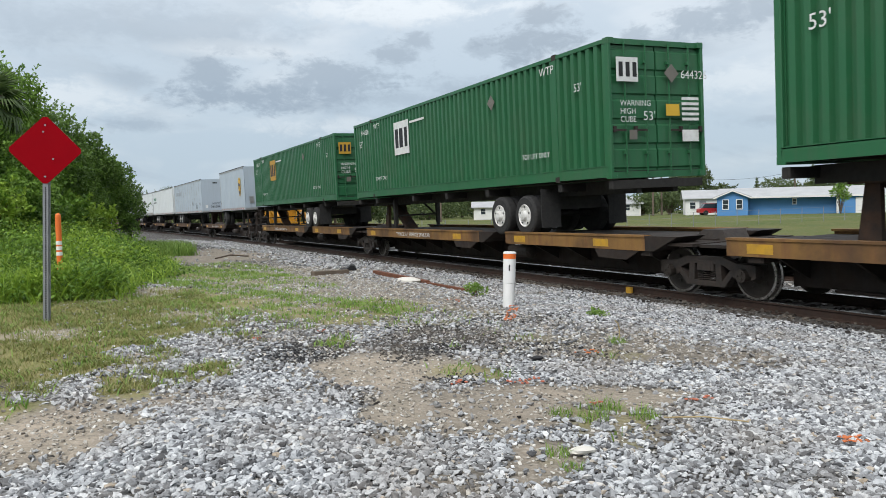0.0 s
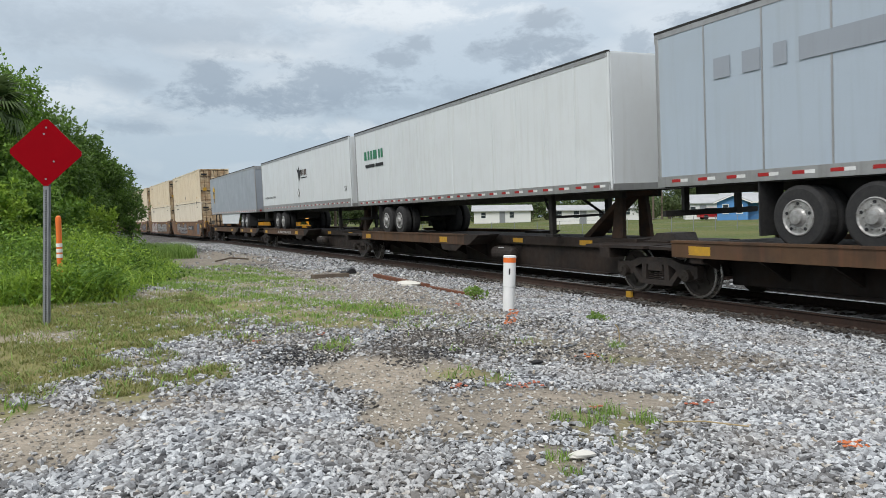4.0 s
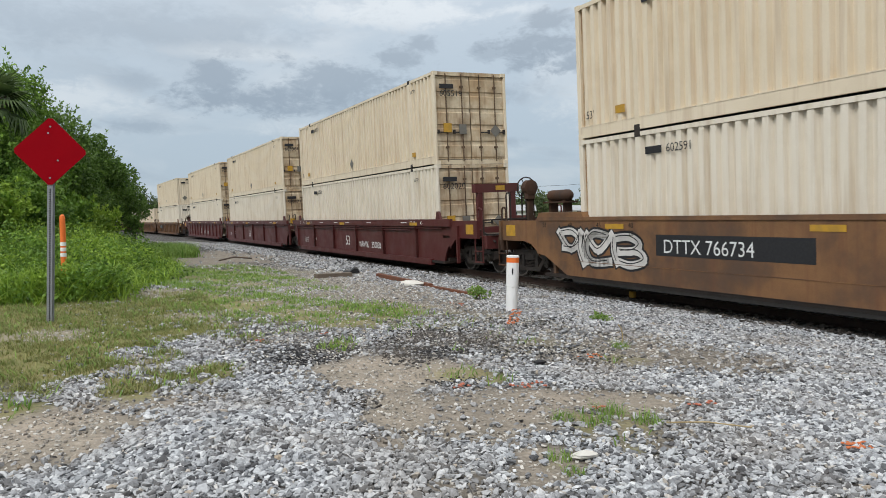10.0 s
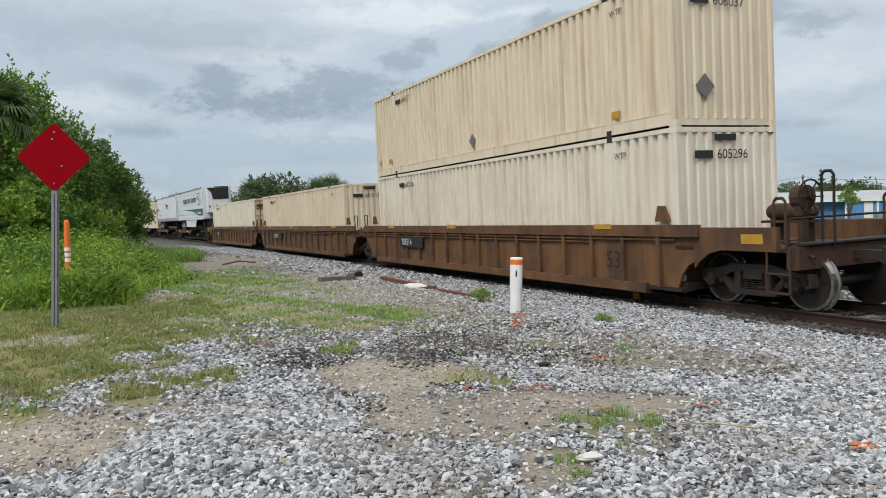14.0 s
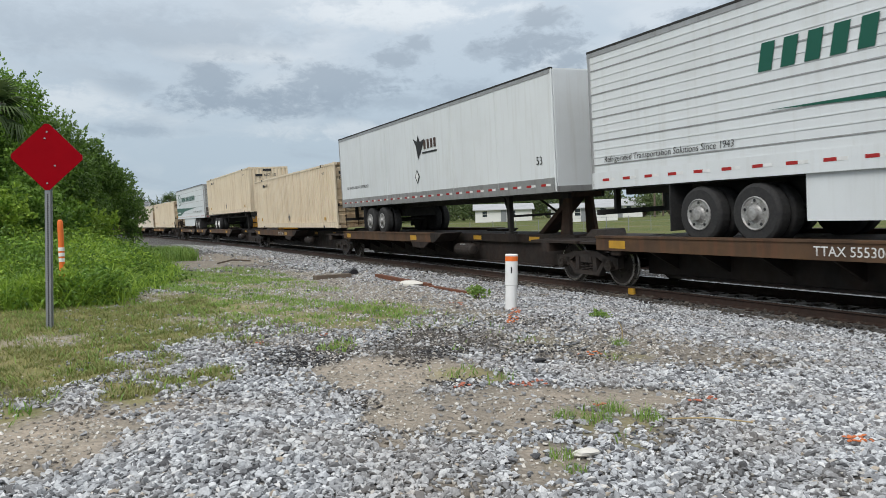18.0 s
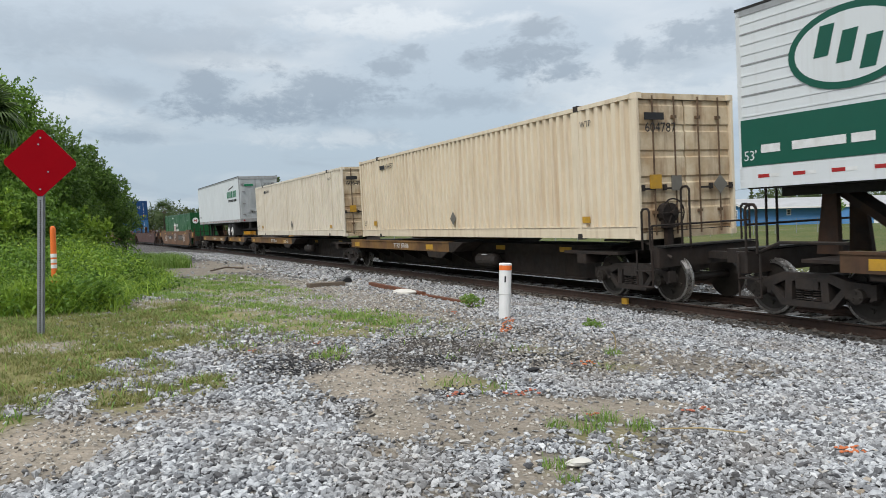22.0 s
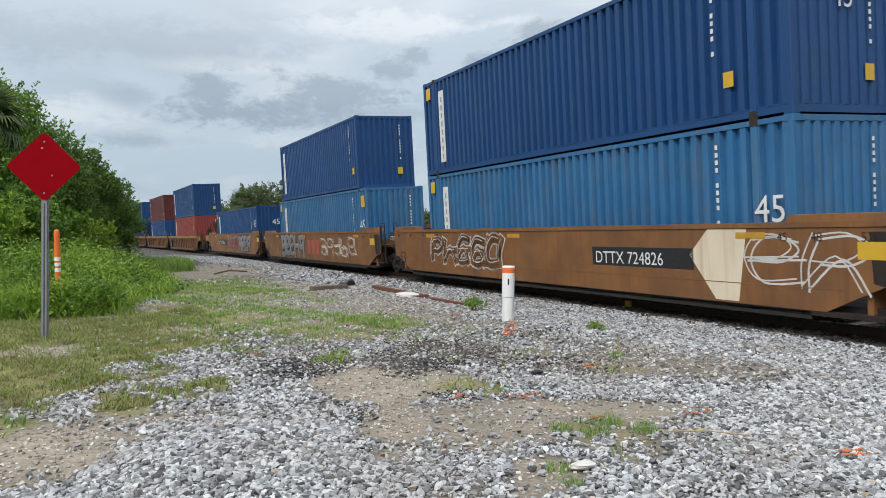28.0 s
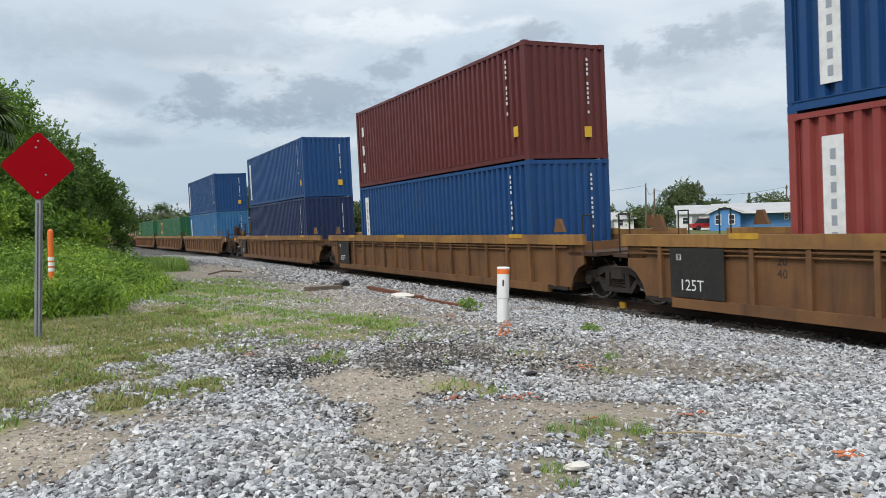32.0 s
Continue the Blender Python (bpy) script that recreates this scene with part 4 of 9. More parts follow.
def container(L, w, h, paint, door_paint, front, label, s, z, pitch=0.28, posts=(), dark_roof=False, group="containers on the train", band=True, rear="door", fold=0.088):
    """An intermodal container. front: 'door' or 'plain', the end that leads. posts: lengthwise places of lift posts."""
    ob = thing("shipping_container", label, "container", group)
    key = (L, w, h, pitch, bool(posts), band)
    H, hw, hl = h, w / 2, L / 2
    zb = 0.26 if band else 0.16
    for sx in (-1, 1):
        p = part("side_panel", shared(("side_panel", sx) + key, lambda: g_corrugated(L - 0.2, zb, H - 0.10, sx * (hw - 0.012), sx, pitch, fold), paint), paint, ob)
        x0, x1 = sorted((sx * (hw - 0.08), sx * hw))
        part("top_rail", shared(("top_rail", sx) + key, lambda: Geo().box(x0, x1, -hl + 0.1, hl - 0.1, H - 0.10, H - 0.015), paint), paint, ob)
        part("bottom_rail", shared(("bottom_rail", sx) + key, lambda: Geo().box(x0, x1, -hl + 0.1, hl - 0.1, 0.03, zb).box(x0, x1 + (0.012 if sx > 0 else 0) , -hl + 0.1, hl - 0.1, zb - 0.02, zb + 0.015), paint), paint, ob)
        for py in posts:
            part("lift_post", shared(("lift_post", sx) + key, lambda: Geo().cbox(*sorted((sx * (hw - 0.06), sx * (hw + 0.006))), -0.07, 0.07, 0.0, H - 0.02, 0.01), paint), paint, ob, at=(0, py, 0))
            for zz in (0.0, H - 0.115):
                part("lift_casting", shared(("lift_casting", sx) + key, lambda: Geo().cbox(*sorted((sx * (hw - 0.12), sx * (hw + 0.010))), -0.09, 0.09, 0, 0.125, 0.015), M["iron"]), M["iron"], ob, at=(0, py, zz))
        for sy in (-1, 1):
            y0, y1 = sorted((sy * (hl - 0.13), sy * (hl - 0.004)))
            part("corner_post", shared(("corner_post", sx, sy) + key, lambda: Geo().cbox(x0, x1, y0, y1, 0.1, H - 0.1, 0.012), paint), paint, ob)
            for zz in (0.0, H - 0.118):
                y0c, y1c = sorted((sy * (hl - 0.178), sy * hl))
                part("corner_casting", shared(("corner_casting", sx, sy, L, w), lambda: Geo().cbox(*sorted((sx * (hw - 0.162), sx * (hw + 0.003))), y0c, y1c, 0, 0.118, 0.012), paint), paint, ob, at=(0, 0, zz))
    part("roof_panel", shared(("roof_panel",) + key, lambda: Geo().box(-hw + 0.05, hw - 0.05, -hl + 0.1, hl - 0.1, H - 0.06, H - 0.03), paint), paint, ob)
    part("underframe", shared(("underframe",) + key, lambda: Geo().box(-hw + 0.06, hw - 0.06, -hl + 0.1, hl - 0.1, 0.05, 0.16), M["dark"]), M["dark"], ob)
    for sy, kind in ((-1, front), (1, rear)):
        y = sy * (hl - 0.03)
        if kind == "plain":
            part("end_wall", shared(("end_wall", sy) + key, lambda: g_corrugated_end(w - 0.16, 0.14, H - 0.1, y, sy, 0.24, 0.04), paint), paint, ob)
            part("end_sill", shared(("end_sill", sy) + key, lambda: Geo().box(-hw + 0.08, hw - 0.08, *sorted((y, y - sy * 0.08)), 0.02, 0.15), paint), paint, ob)
            part("end_header", shared(("end_header", sy) + key, lambda: Geo().box(-hw + 0.08, hw - 0.08, *sorted((y, y - sy * 0.08)), H - 0.11, H - 0.01), paint), paint, ob)
        else:
            part("door_frame", shared(("door_frame", sy) + key, lambda: Geo().prism([(p, y - sy * 0.02, q) for p, q in ((-hw + 0.08, 0.0), (hw - 0.08, 0.0), (hw - 0.08, 0.14), (-hw + 0.10, 0.14), (-hw + 0.10, H - 0.12), (hw - 0.08, H - 0.12), (hw - 0.08, H - 0.005), (-hw + 0.08, H - 0.005))], (0, -sy * 0.1, 0)), door_paint), door_paint, ob)
            for sx in (-1, 1):
                def g_door():
                    x0, x1 = sorted((sx * 0.02, sx * (hw - 0.09)))
                    yb = y - sy * 0.07
                    hh = (H - 0.32) / 5
                    pts = [(yb - sy * 0.05, 0.15), (yb, 0.15)]
                    for k in range(5):
                        za = 0.18 + k * hh
                        pts += [(yb, za + 0.02), (yb + sy * 0.03, za + 0.05), (yb + sy * 0.03, za + hh - 0.11), (yb, za + hh - 0.08)]
                    pts += [(yb, H - 0.13), (yb - sy * 0.05, H - 0.13)]
                    g = Geo().prism([(x0, p, q) for p, q in pts], (x1 - x0, 0, 0))
                    return g
                d = part("door", shared(("door", sx, sy) + key, g_door, door_paint), door_paint, ob, "stained double door leaf" if door_paint is not paint else "")
                for fx in (0.24, 0.72):
                    xr = sx * (0.04 + fx * (hw - 0.14))
                    part("lock_rod", shared(("lock_rod", round(xr, 3), sy) + key, lambda: Geo().rod((xr, y + sy * 0.015, 0.08), (xr, y + sy * 0.015, H - 0.06), 0.02, 6).box(xr - 0.05, xr + 0.05, *sorted((y - sy * 0.03, y + sy * 0.03)), 0.5, 0.56).box(xr - 0.05, xr + 0.05, *sorted((y - sy * 0.03, y + sy * 0.03)), H - 0.5, H - 0.44), M["rust_rod"] if door_paint in (M["tan_door"], M["rust_door"]) else door_paint), M["iron"], d)
                    part("door_handle", shared(("door_handle", round(xr, 3), sy) + key, lambda: Geo().box(*sorted((xr, xr + sx * 0.34)), *sorted((y + sy * 0.01, y + sy * 0.035)), 0.98, 1.02).box(xr + sx * 0.3 - 0.03, xr + sx * 0.3 + 0.03, *sorted((y - sy * 0.02, y + sy * 0.045)), 0.96, 1.08), M["iron"]), M["iron"], d)
    return ride(ob, s, z)


def diamond(ob, y, z, x, r=0.2, mat="placard"):
    return near_shape(ob, "placard", [(y - r, z), (y, z - r), (y + r, z), (y, z + r)], x, M[mat], "diamond placard holder")


def front_diamond(ob, x, z, y, r=0.2):
    return part("placard", Geo().prism([(x - r, y - 0.008, z), (x, y - 0.008, z - r), (x + r, y - 0.008, z), (x, y - 0.008, z + r)], (0, 0.006, 0)), M["placard"], ob, "diamond placard holder")


H53, W53 = 2.896, 2.59


def cream_box(sf, z, front="door", paint="tan", number="", code_side="", plate=True):
    """A 53-foot cream container whose leading end is at sf."""
    door = M["rust_door" if 141 < sf < 200 else "tan_door"] if front == "door" else M[paint]
    ob = container(16.15, W53, H53, M[paint], door, front, "cream corrugated 53-foot container with rust-stained doors" if front == "door" else "cream corrugated 53-foot container with plain end wall", sf + 8.075, z, posts=(-6.1, 6.1))
    x = -W53 / 2 - 0.004
    near_text(ob, "WTP", -6.25, 2.42, x - 0.008, 0.13, M["black"])
    near_text(ob, "53'", 7.75, 0.42, x - 0.004, 0.17, M["black"])
    near_plate(ob, "yellow_sticker", -6.50, -6.22, 0.36, 0.50, x - 0.006, M["yellow"], "small yellow warning sticker")
    near_plate(ob, "yellow_sticker", 6.45, 6.75, 0.42, 0.58, x, M["yellow"], "small yellow warning sticker")
    near_plate(ob, "code_bar", 5.40, 5.86, 2.42, 2.56, x - 0.006, M["black"], "dark bar in place of a code")
    if number:
        near_text(ob, number, 5.28, 2.42, x - 0.010, 0.165, M["black"])
    diamond(ob, 0.1, 0.57, x - 0.004)
    y = -8.075
    if front == "door":
        front_plate(ob, "code_bar", -1.1, -0.62, 2.36, 2.5, y, M["black"], "dark bar in place of a code", 0.03)
        if number:
            front_text(ob, number, -1.12, 2.12, y - 0.034, 0.19, M["black"])
        front_plate(ob, "yellow_sticker", -1.0, -0.72, 1.0, 1.28, y + 0.012, M["yellow"], "faded yellow warning label", 0.03)
        front_plate(ob, "label_plate", -0.45, -0.2, 0.95, 1.25, y + 0.012, M["placard"], "", 0.03)
        front_diamond(ob, 0.85, 1.05, y - 0.012)
    else:
        front_plate(ob, "dark_badge", -0.35, 0.2, 2.62, 2.75, y - 0.002, M["black"], "dark badge plate")
        if number:
            front_text(ob, number, -0.3, 2.28, y - 0.008, 0.19, M["black"])
            front_plate(ob, "code_bar", -0.85, -0.4, 2.29, 2.44, y - 0.002, M["black"], "dark bar in place of a code")
        front_diamond(ob, -0.55, 0.75, y - 0.003, 0.24)
    return ob

# ---------------------------------------------------------------- trailers
DECK = 1.03


def g_tyre(w=0.28, r=0.5):
    return Geo().lathe([(-w / 2, 0.27), (-w / 2, r - 0.06), (-w / 2 + 0.03, r - 0.015), (-w / 2 + 0.06, r), (w / 2 - 0.06, r), (w / 2 - 0.03, r - 0.015), (w / 2, r - 0.06), (w / 2, 0.27)], (0, 0, 0), 28)


def g_rim(w=0.28):
    g = Geo().lathe([(-w / 2 + 0.02, 0.285), (-w / 2 - 0.014, 0.282), (-w / 2 - 0.022, 0.268), (-w / 2 - 0.004, 0.245), (-w / 2 - 0.002, 0.15), (-w / 2 - 0.03, 0.12), (-w / 2 - 0.075, 0.10), (-w / 2 - 0.085, 0.05), (-w / 2 - 0.085, 0.004)], (0, 0, 0), 24)
    for k in range(10):
        a = k * math.pi / 5
        g.rod((-w / 2 - 0.002, 0.18 * math.cos(a), 0.18 * math.sin(a)), (-w / 2 - 0.025, 0.18 * math.cos(a), 0.18 * math.sin(a)), 0.016, 5)
    return g


def g_hand_holes(w=0.28):
    g = Geo()
    for k in range(5):
        a = (k + 0.25) * 2 * math.pi / 5
        g.rod((-w / 2 - 0.012, 0.215 * math.cos(a), 0.215 * math.sin(a)), (-w / 2 - 0.0045, 0.215 * math.cos(a), 0.215 * math.sin(a)), 0.027, 8)
    return g


def add_wheels(ob, ys, rim="rim", zc=DECK + 0.5):
    """Axles with dual tyres on both sides."""
    for y in ys:
        part("axle", shared("axle", lambda: Geo().rod((-1.0, 0, 0), (1.0, 0, 0), 0.07, 10), M["dark"]), M["dark"], ob, at=(0, y, zc))
        for sx in (-1, 1):
            for k, xo in enumerate((1.14, 0.82)):
                t = part("tyre", shared("tyre", g_tyre, M["rubber"]), M["rubber"], ob, at=(sx * xo, y, zc))
                m = Matrix.Identity(4) if sx < 0 else Matrix.Rotation(math.pi, 4, "Z")
                if k == 0:
                    q = part("rim", shared(("rim", rim), g_rim, M[rim]), M[rim], t, at=m)
                    part("hand_hole", shared("hand_hole", g_hand_holes, M["black"]), M["black"], q, "dark hand holes of the rim")


def landing_gear(ob, y, z_top, z_foot=DECK):
    for sx in (-1, 1):
        leg = part("landing_leg", Geo().cbox(sx * 0.85 - 0.07, sx * 0.85 + 0.07, y - 0.07, y + 0.07, z_foot + 0.22, z_top, 0.01).box(sx * 0.85 - 0.05, sx * 0.85 + 0.05, y - 0.05, y + 0.05, z_foot + 0.1, z_foot + 0.3), M["dark"], ob)
        part("foot", Geo().cbox(sx * 0.85 - 0.14, sx * 0.85 + 0.14, y - 0.14, y + 0.14, z_foot + 0.06, z_foot + 0.11, 0.03), M["dark"], leg)
        part("leg_brace", Geo().rod((sx * 0.85, y, z_foot + 0.45), (sx * 0.5, y + 0.9, z_top), 0.035, 6), M["dark"], ob)
    part("cross_brace", Geo().box(-0.85, 0.85, y - 0.03, y + 0.03, z_foot + 0.5, z_foot + 0.56), M["dark"], ob)


def hitch_stand(ob, y, fy, z_top):
    """The raised hitch of the railcar's trailer stand, with its diagonal struts."""
    g = Geo()
    for sx in (-1, 1):
        g.prism([(sx * 0.40 - 0.05, y - 0.20, 1.0), (sx * 0.40 - 0.05, y + 0.20, 1.0), (sx * 0.32 - 0.05, y + 0.12, z_top - 0.1), (sx * 0.32 - 0.05, y - 0.12, z_top - 0.1)], (0.10, 0, 0))
    y1, y0 = y + fy * 1.55, y + fy * 0.05
    g.prism([(-0.22, y1 - 0.12, 1.0), (-0.22, y1 + 0.12, 1.0), (-0.22, y0 + 0.1, z_top - 0.12), (-0.22, y0 - 0.1, z_top - 0.12)], (0.44, 0, 0))
    g.cbox(-0.48, 0.48, y - 0.4, y + 0.4, z_top - 0.13, z_top, 0.08)
    return part("trailer_hitch", g, M["hitch"], ob, "dark rusty hitch stand with a broad strut")


def trailer(L, s_lead, lead, paint, label, axles=(4.35, 3.1), seams=0.0, ribs=False, skirt=False, zb=2.12, zt=5.0, tape=True, rim="alurim", nose_mat=None, door_mat=None, roll_door=False, legs=True):
    """A van trailer on its wheels and hitch. lead: 'nose' or 'door', the end that leads. fy points from its nose to its doors."""
    ob = thing("van_trailer", label, "trailer", "trailers on the train")
    fy = 1 if lead == "nose" else -1
    hl, hw = L / 2, 1.295
    P = M[paint]
    rh = 0.34 if seams > 2 or ribs else 0.19
    part("body", Geo().cbox(-hw + 0.004, hw - 0.004, -hl + 0.02, hl - 0.02, zb + rh, zt - 0.06, 0.05), P, ob)
    part("roof", Geo().cbox(-hw + 0.02, hw - 0.02, -hl + 0.03, hl - 0.03, zt - 0.06, zt - 0.01, 0.04), P, ob)
    for sx in (-1, 1):
        x0, x1 = sorted((sx * (hw - 0.05), sx * (hw + 0.006)))
        part("top_rail", Geo().box(x0, x1, -hl + 0.03, hl - 0.03, zt - 0.13, zt - 0.035), M["rail_alu"], ob)
        part("roof_edge", Geo().box(*sorted((sx * (hw - 0.06), sx * (hw + 0.012))), -hl + 0.01, hl - 0.01, zt - 0.033, zt + 0.008), M["dark"], ob, "dark roof edge moulding")
        rail = part("bottom_rail", Geo().box(x0, x1, -hl + 0.02, hl - 0.02, zb, zb + rh), P if ribs else M["rail_alu"], ob, "bottom rail with reflective tape")
        if tape and sx < 0:
            n = int(L / 0.66)
            for k in range(n):
                y = -hl + 0.5 + k * (L - 1.0) / (n - 1)
                xa, xb = sorted((sx * (hw + 0.006), sx * (hw + 0.010)))
                part("red_tape", shared(("red_tape", sx), lambda: Geo().box(xa, xb, -0.11, 0.11, 0, 0.055), M["redtape"]), M["redtape"], rail, at=(0, y, zb + rh / 2 - 0.02))
                part("white_tape", shared(("white_tape", sx), lambda: Geo().box(xa, xb, -0.09, 0.09, 0, 0.055), M["white"]), M["white"], rail, at=(0, y - 0.20, zb + rh / 2 - 0.02))
        if seams:
            n = round(L / seams)
            for k in range(1, n):
                y = -hl + k * L / n
                part("panel_seam", shared(("panel_seam", sx, zb, zt, paint), lambda: Geo().box(*sorted((sx * (hw - 0.01), sx * (hw + 0.006))), -0.016, 0.016, zb + rh, zt - 0.13), M["rail_alu"] if paint == "trailer_blue" else P), P, ob, at=(0, y, 0))
        if ribs:
            for k in range(14):
                z = zb + 0.5 + k * 0.165
                part("panel_rib", shared(("panel_rib", sx, L), lambda: Geo().box(*sorted((sx * (hw - 0.01), sx * (hw + 0.005))), -hl + 0.1, hl - 0.1, -0.012, 0.012), M["rail_alu"] if k % 3 == 0 else P), P, ob, at=(0, 0, z))
        for sy in (-1, 1):
            y0, y1 = sorted((sy * hl, sy * (hl - 0.12)))
            part("corner_post", Geo().cbox(x0, x1, y0, y1, zb + 0.02, zt - 0.02, 0.025), M["rail_alu"] if sy == fy else P, ob)
        if skirt:
            ya, yb = sorted((-fy * (hl - 4.2), fy * (hl - 5.3)))
            xs = sx * (hw - 0.06)
            part("side_skirt", Geo().prism([(xs, ya, zb), (xs, yb, zb), (xs, yb, zb - 0.72), (xs, ya + 0.8, zb - 0.72)], (-sx * 0.03, 0, 0)), M["trailer"], ob, "white side skirt")
    # nose
    yn = -fy * hl
    part("nose_panel", Geo().cbox(-hw + 0.06, hw - 0.06, *sorted((yn, yn + fy * 0.05)), zb + 0.1, zt - 0.05, 0.01), M[nose_mat or paint], ob)
    part("nose_sill", Geo().cbox(-hw + 0.02, hw - 0.02, *sorted((yn - fy * 0.01, yn + fy * 0.12)), zb, zb + 0.14, 0.01), M["rail_alu"], ob)
    # doors
    yd = fy * hl
    dm = M[door_mat or paint]
    part("door_header", Geo().box(-hw, hw, *sorted((yd, yd - fy * 0.1)), zt - 0.2, zt - 0.01), M["rail_alu"], ob)
    part("door_sill", Geo().box(-hw, hw, *sorted((yd, yd - fy * 0.1)), zb, zb + 0.22), M["rail_alu"], ob)
    if roll_door:
        for k in range(7):
            z0 = zb + 0.24 + k * (zt - zb - 0.46) / 7
            part("door_panel", Geo().cbox(-hw + 0.14, hw - 0.14, *sorted((yd - fy * 0.04, yd - fy * 0.09)), z0 + 0.008, z0 + (zt - zb - 0.46) / 7 - 0.008, 0.01), dm, ob)
    else:
        for sx in (-1, 1):
            d = part("door", Geo().cbox(*sorted((sx * 0.012, sx * (hw - 0.1))), *sorted((yd - fy * 0.02, yd - fy * 0.08)), zb + 0.23, zt - 0.21, 0.01), dm, ob)
            for fx in (0.16, 0.86):
                xr = sx * (0.02 + fx * 1.15)
                if fx < 0.5:
                    part("lock_rod", Geo().rod((xr, yd + fy * 0.01, zb + 0.16), (xr, yd + fy * 0.01, zt - 0.14), 0.017, 6), M["rail_alu"], d)
                    part("door_handle", Geo().box(*sorted((xr, xr + sx * 0.36)), *sorted((yd, yd + fy * 0.03)), zb + 0.62, zb + 0.66).box(xr + sx * 0.28, xr + sx * 0.34, *sorted((yd - fy * 0.01, yd + fy * 0.04)), zb + 0.6, zb + 0.72), M["iron"], d)
                else:
                    for z in (zb + 0.5, (zb + zt) / 2 - 0.3, (zb + zt) / 2 + 0.5, zt - 0.5):
                        part("hinge", shared(("hinge", fy), lambda: Geo().box(-0.09, 0.09, *sorted((0, fy * 0.025)), -0.04, 0.04), M["rail_alu"]), M["rail_alu"], d, at=(xr, yd - fy * 0.015, z))
    part("rear_bumper", Geo().box(-1.2, 1.2, *sorted((yd, yd - fy * 0.08)), zb - 0.56, zb - 0.45).box(-0.75, -0.62, *sorted((yd - fy * 0.02, yd - fy * 0.1)), zb - 0.5, zb).box(0.62, 0.75, *sorted((yd - fy * 0.02, yd - fy * 0.1)), zb - 0.5, zb), M["dark"], ob, "dark under-ride guard bar")
    for sx in (-1, 1):
        part("tail_lamp", Geo().rod((sx * 1.05, yd, zb + 0.1), (sx * 1.05, yd + fy * 0.02, zb + 0.1), 0.06, 10), M["redtape"], ob, "round red tail lamp")
        ym = fy * (hl - min(axles) + 0.75)
        part("mud_flap", Geo().box(*sorted((sx * 0.72, sx * 1.27)), ym - 0.012, ym + 0.012, DECK + 0.2, zb), M["rubber"], ob)
    part("underframe", Geo().box(-0.55, -0.42, -hl + 0.6, hl - 0.2, zb - 0.16, zb).box(0.42, 0.55, -hl + 0.6, hl - 0.2, zb - 0.16, zb).box(-1.22, 1.22, -hl + 0.3, hl - 0.1, zb - 0.02, zb + 0.05), M["dark"], ob)
    sl = [fy * (hl - a) for a in axles]
    part("slider_frame", Geo().box(-0.62, 0.62, min(sl) - 0.6, max(sl) + 0.6, DECK + 0.62, zb - 0.1), M["dark"], ob)
    add_wheels(ob, sl, rim)
    if legs:
        landing_gear(ob, -fy * (hl - 2.9), zb)
    hitch_stand(ob, -fy * (hl - 0.95), fy, zb)
    return ride(ob, s_lead + hl)


def chassis(L, s_lead, wheels_at, label, legs_at):
    """A skeletal container chassis; wheels_at, legs_at: distances from its leading end."""
    ob = thing("container_chassis", label, "trailer chassis", "trailers on the train")
    hl, z1 = L / 2, 2.26
    for sx in (-1, 1):
        part("main_rail", Geo().box(sx * 0.5 - 0.06, sx * 0.5 + 0.06, -hl + 0.1, hl - 0.1, z1 - 0.30, z1), M["dark"], ob)
    for y in (-hl + 0.12, -hl + 2.0, -hl + 5.5, 0.0, hl - 5.5, hl - 2.0, hl - 0.12):
        part("crossmember", shared("crossmember", lambda: Geo().cbox(-1.24, 1.24, -0.08, 0.08, z1 - 0.2, z1 - 0.02, 0.02), M["dark"]), M["dark"], ob, at=(0, y, 0))
    wy = [-hl + a for a in wheels_at]
    part("slider_frame", Geo().box(-0.62, 0.62, min(wy) - 0.6, max(wy) + 0.6, DECK + 0.62, z1 - 0.28), M["dark"], ob)
    add_wheels(ob, wy)
    landing_gear(ob, -hl + legs_at, z1 - 0.1)
    side = 1 if legs_at < hl else -1
    hitch_stand(ob, -side * (hl - 0.95), side, z1 - 0.2)
    ym = (max(wy) if wheels_at[0] > hl else min(wy)) + (0.75 if wheels_at[0] > hl else -0.75)
    for sx in (-1, 1):
        part("mud_flap", Geo().box(*sorted((sx * 0.72, sx * 1.27)), ym - 0.012, ym + 0.012, DECK + 0.2, z1 - 0.1), M["rubber"], ob)
    return ride(ob, s_lead + hl)


def shield(ob, y, z, x, k=1.0):
    """A brown shield with a gold top, as on the parcel trailers."""
    o = [(-0.42, 0.55), (-0.2, 0.68), (0, 0.71), (0.2, 0.68), (0.42, 0.55), (0.42, -0.05), (0.34, -0.36), (0.18, -0.58), (0, -0.70), (-0.18, -0.58), (-0.34, -0.36), (-0.42, -0.05)]
    a = near_shape(ob, "shield_emblem", [(y + p * k, z + q * k) for p, q in o], x, M["gold"], "gold-rimmed brown shield emblem")
    near_shape(a, "shield_field", [(y + p * k * 0.88, z + q * k * 0.88 - 0.01) for p, q in o], x - 0.004, M["shield_brown"])
    near_shape(a, "shield_top", [(y - 0.37 * k, z + 0.47 * k), (y, z + 0.61 * k), (y + 0.37 * k, z + 0.47 * k), (y + 0.37 * k, z + 0.36 * k), (y - 0.37 * k, z + 0.22 * k)], x - 0.008, M["gold"])
    for q in (-0.2, 0.0, 0.2):
        near_plate(a, "emblem_bar", y + (q - 0.07) * k, y + (q + 0.07) * k, z - 0.28 * k, z + 0.08 * k, x - 0.008, M["gold"])
    return a


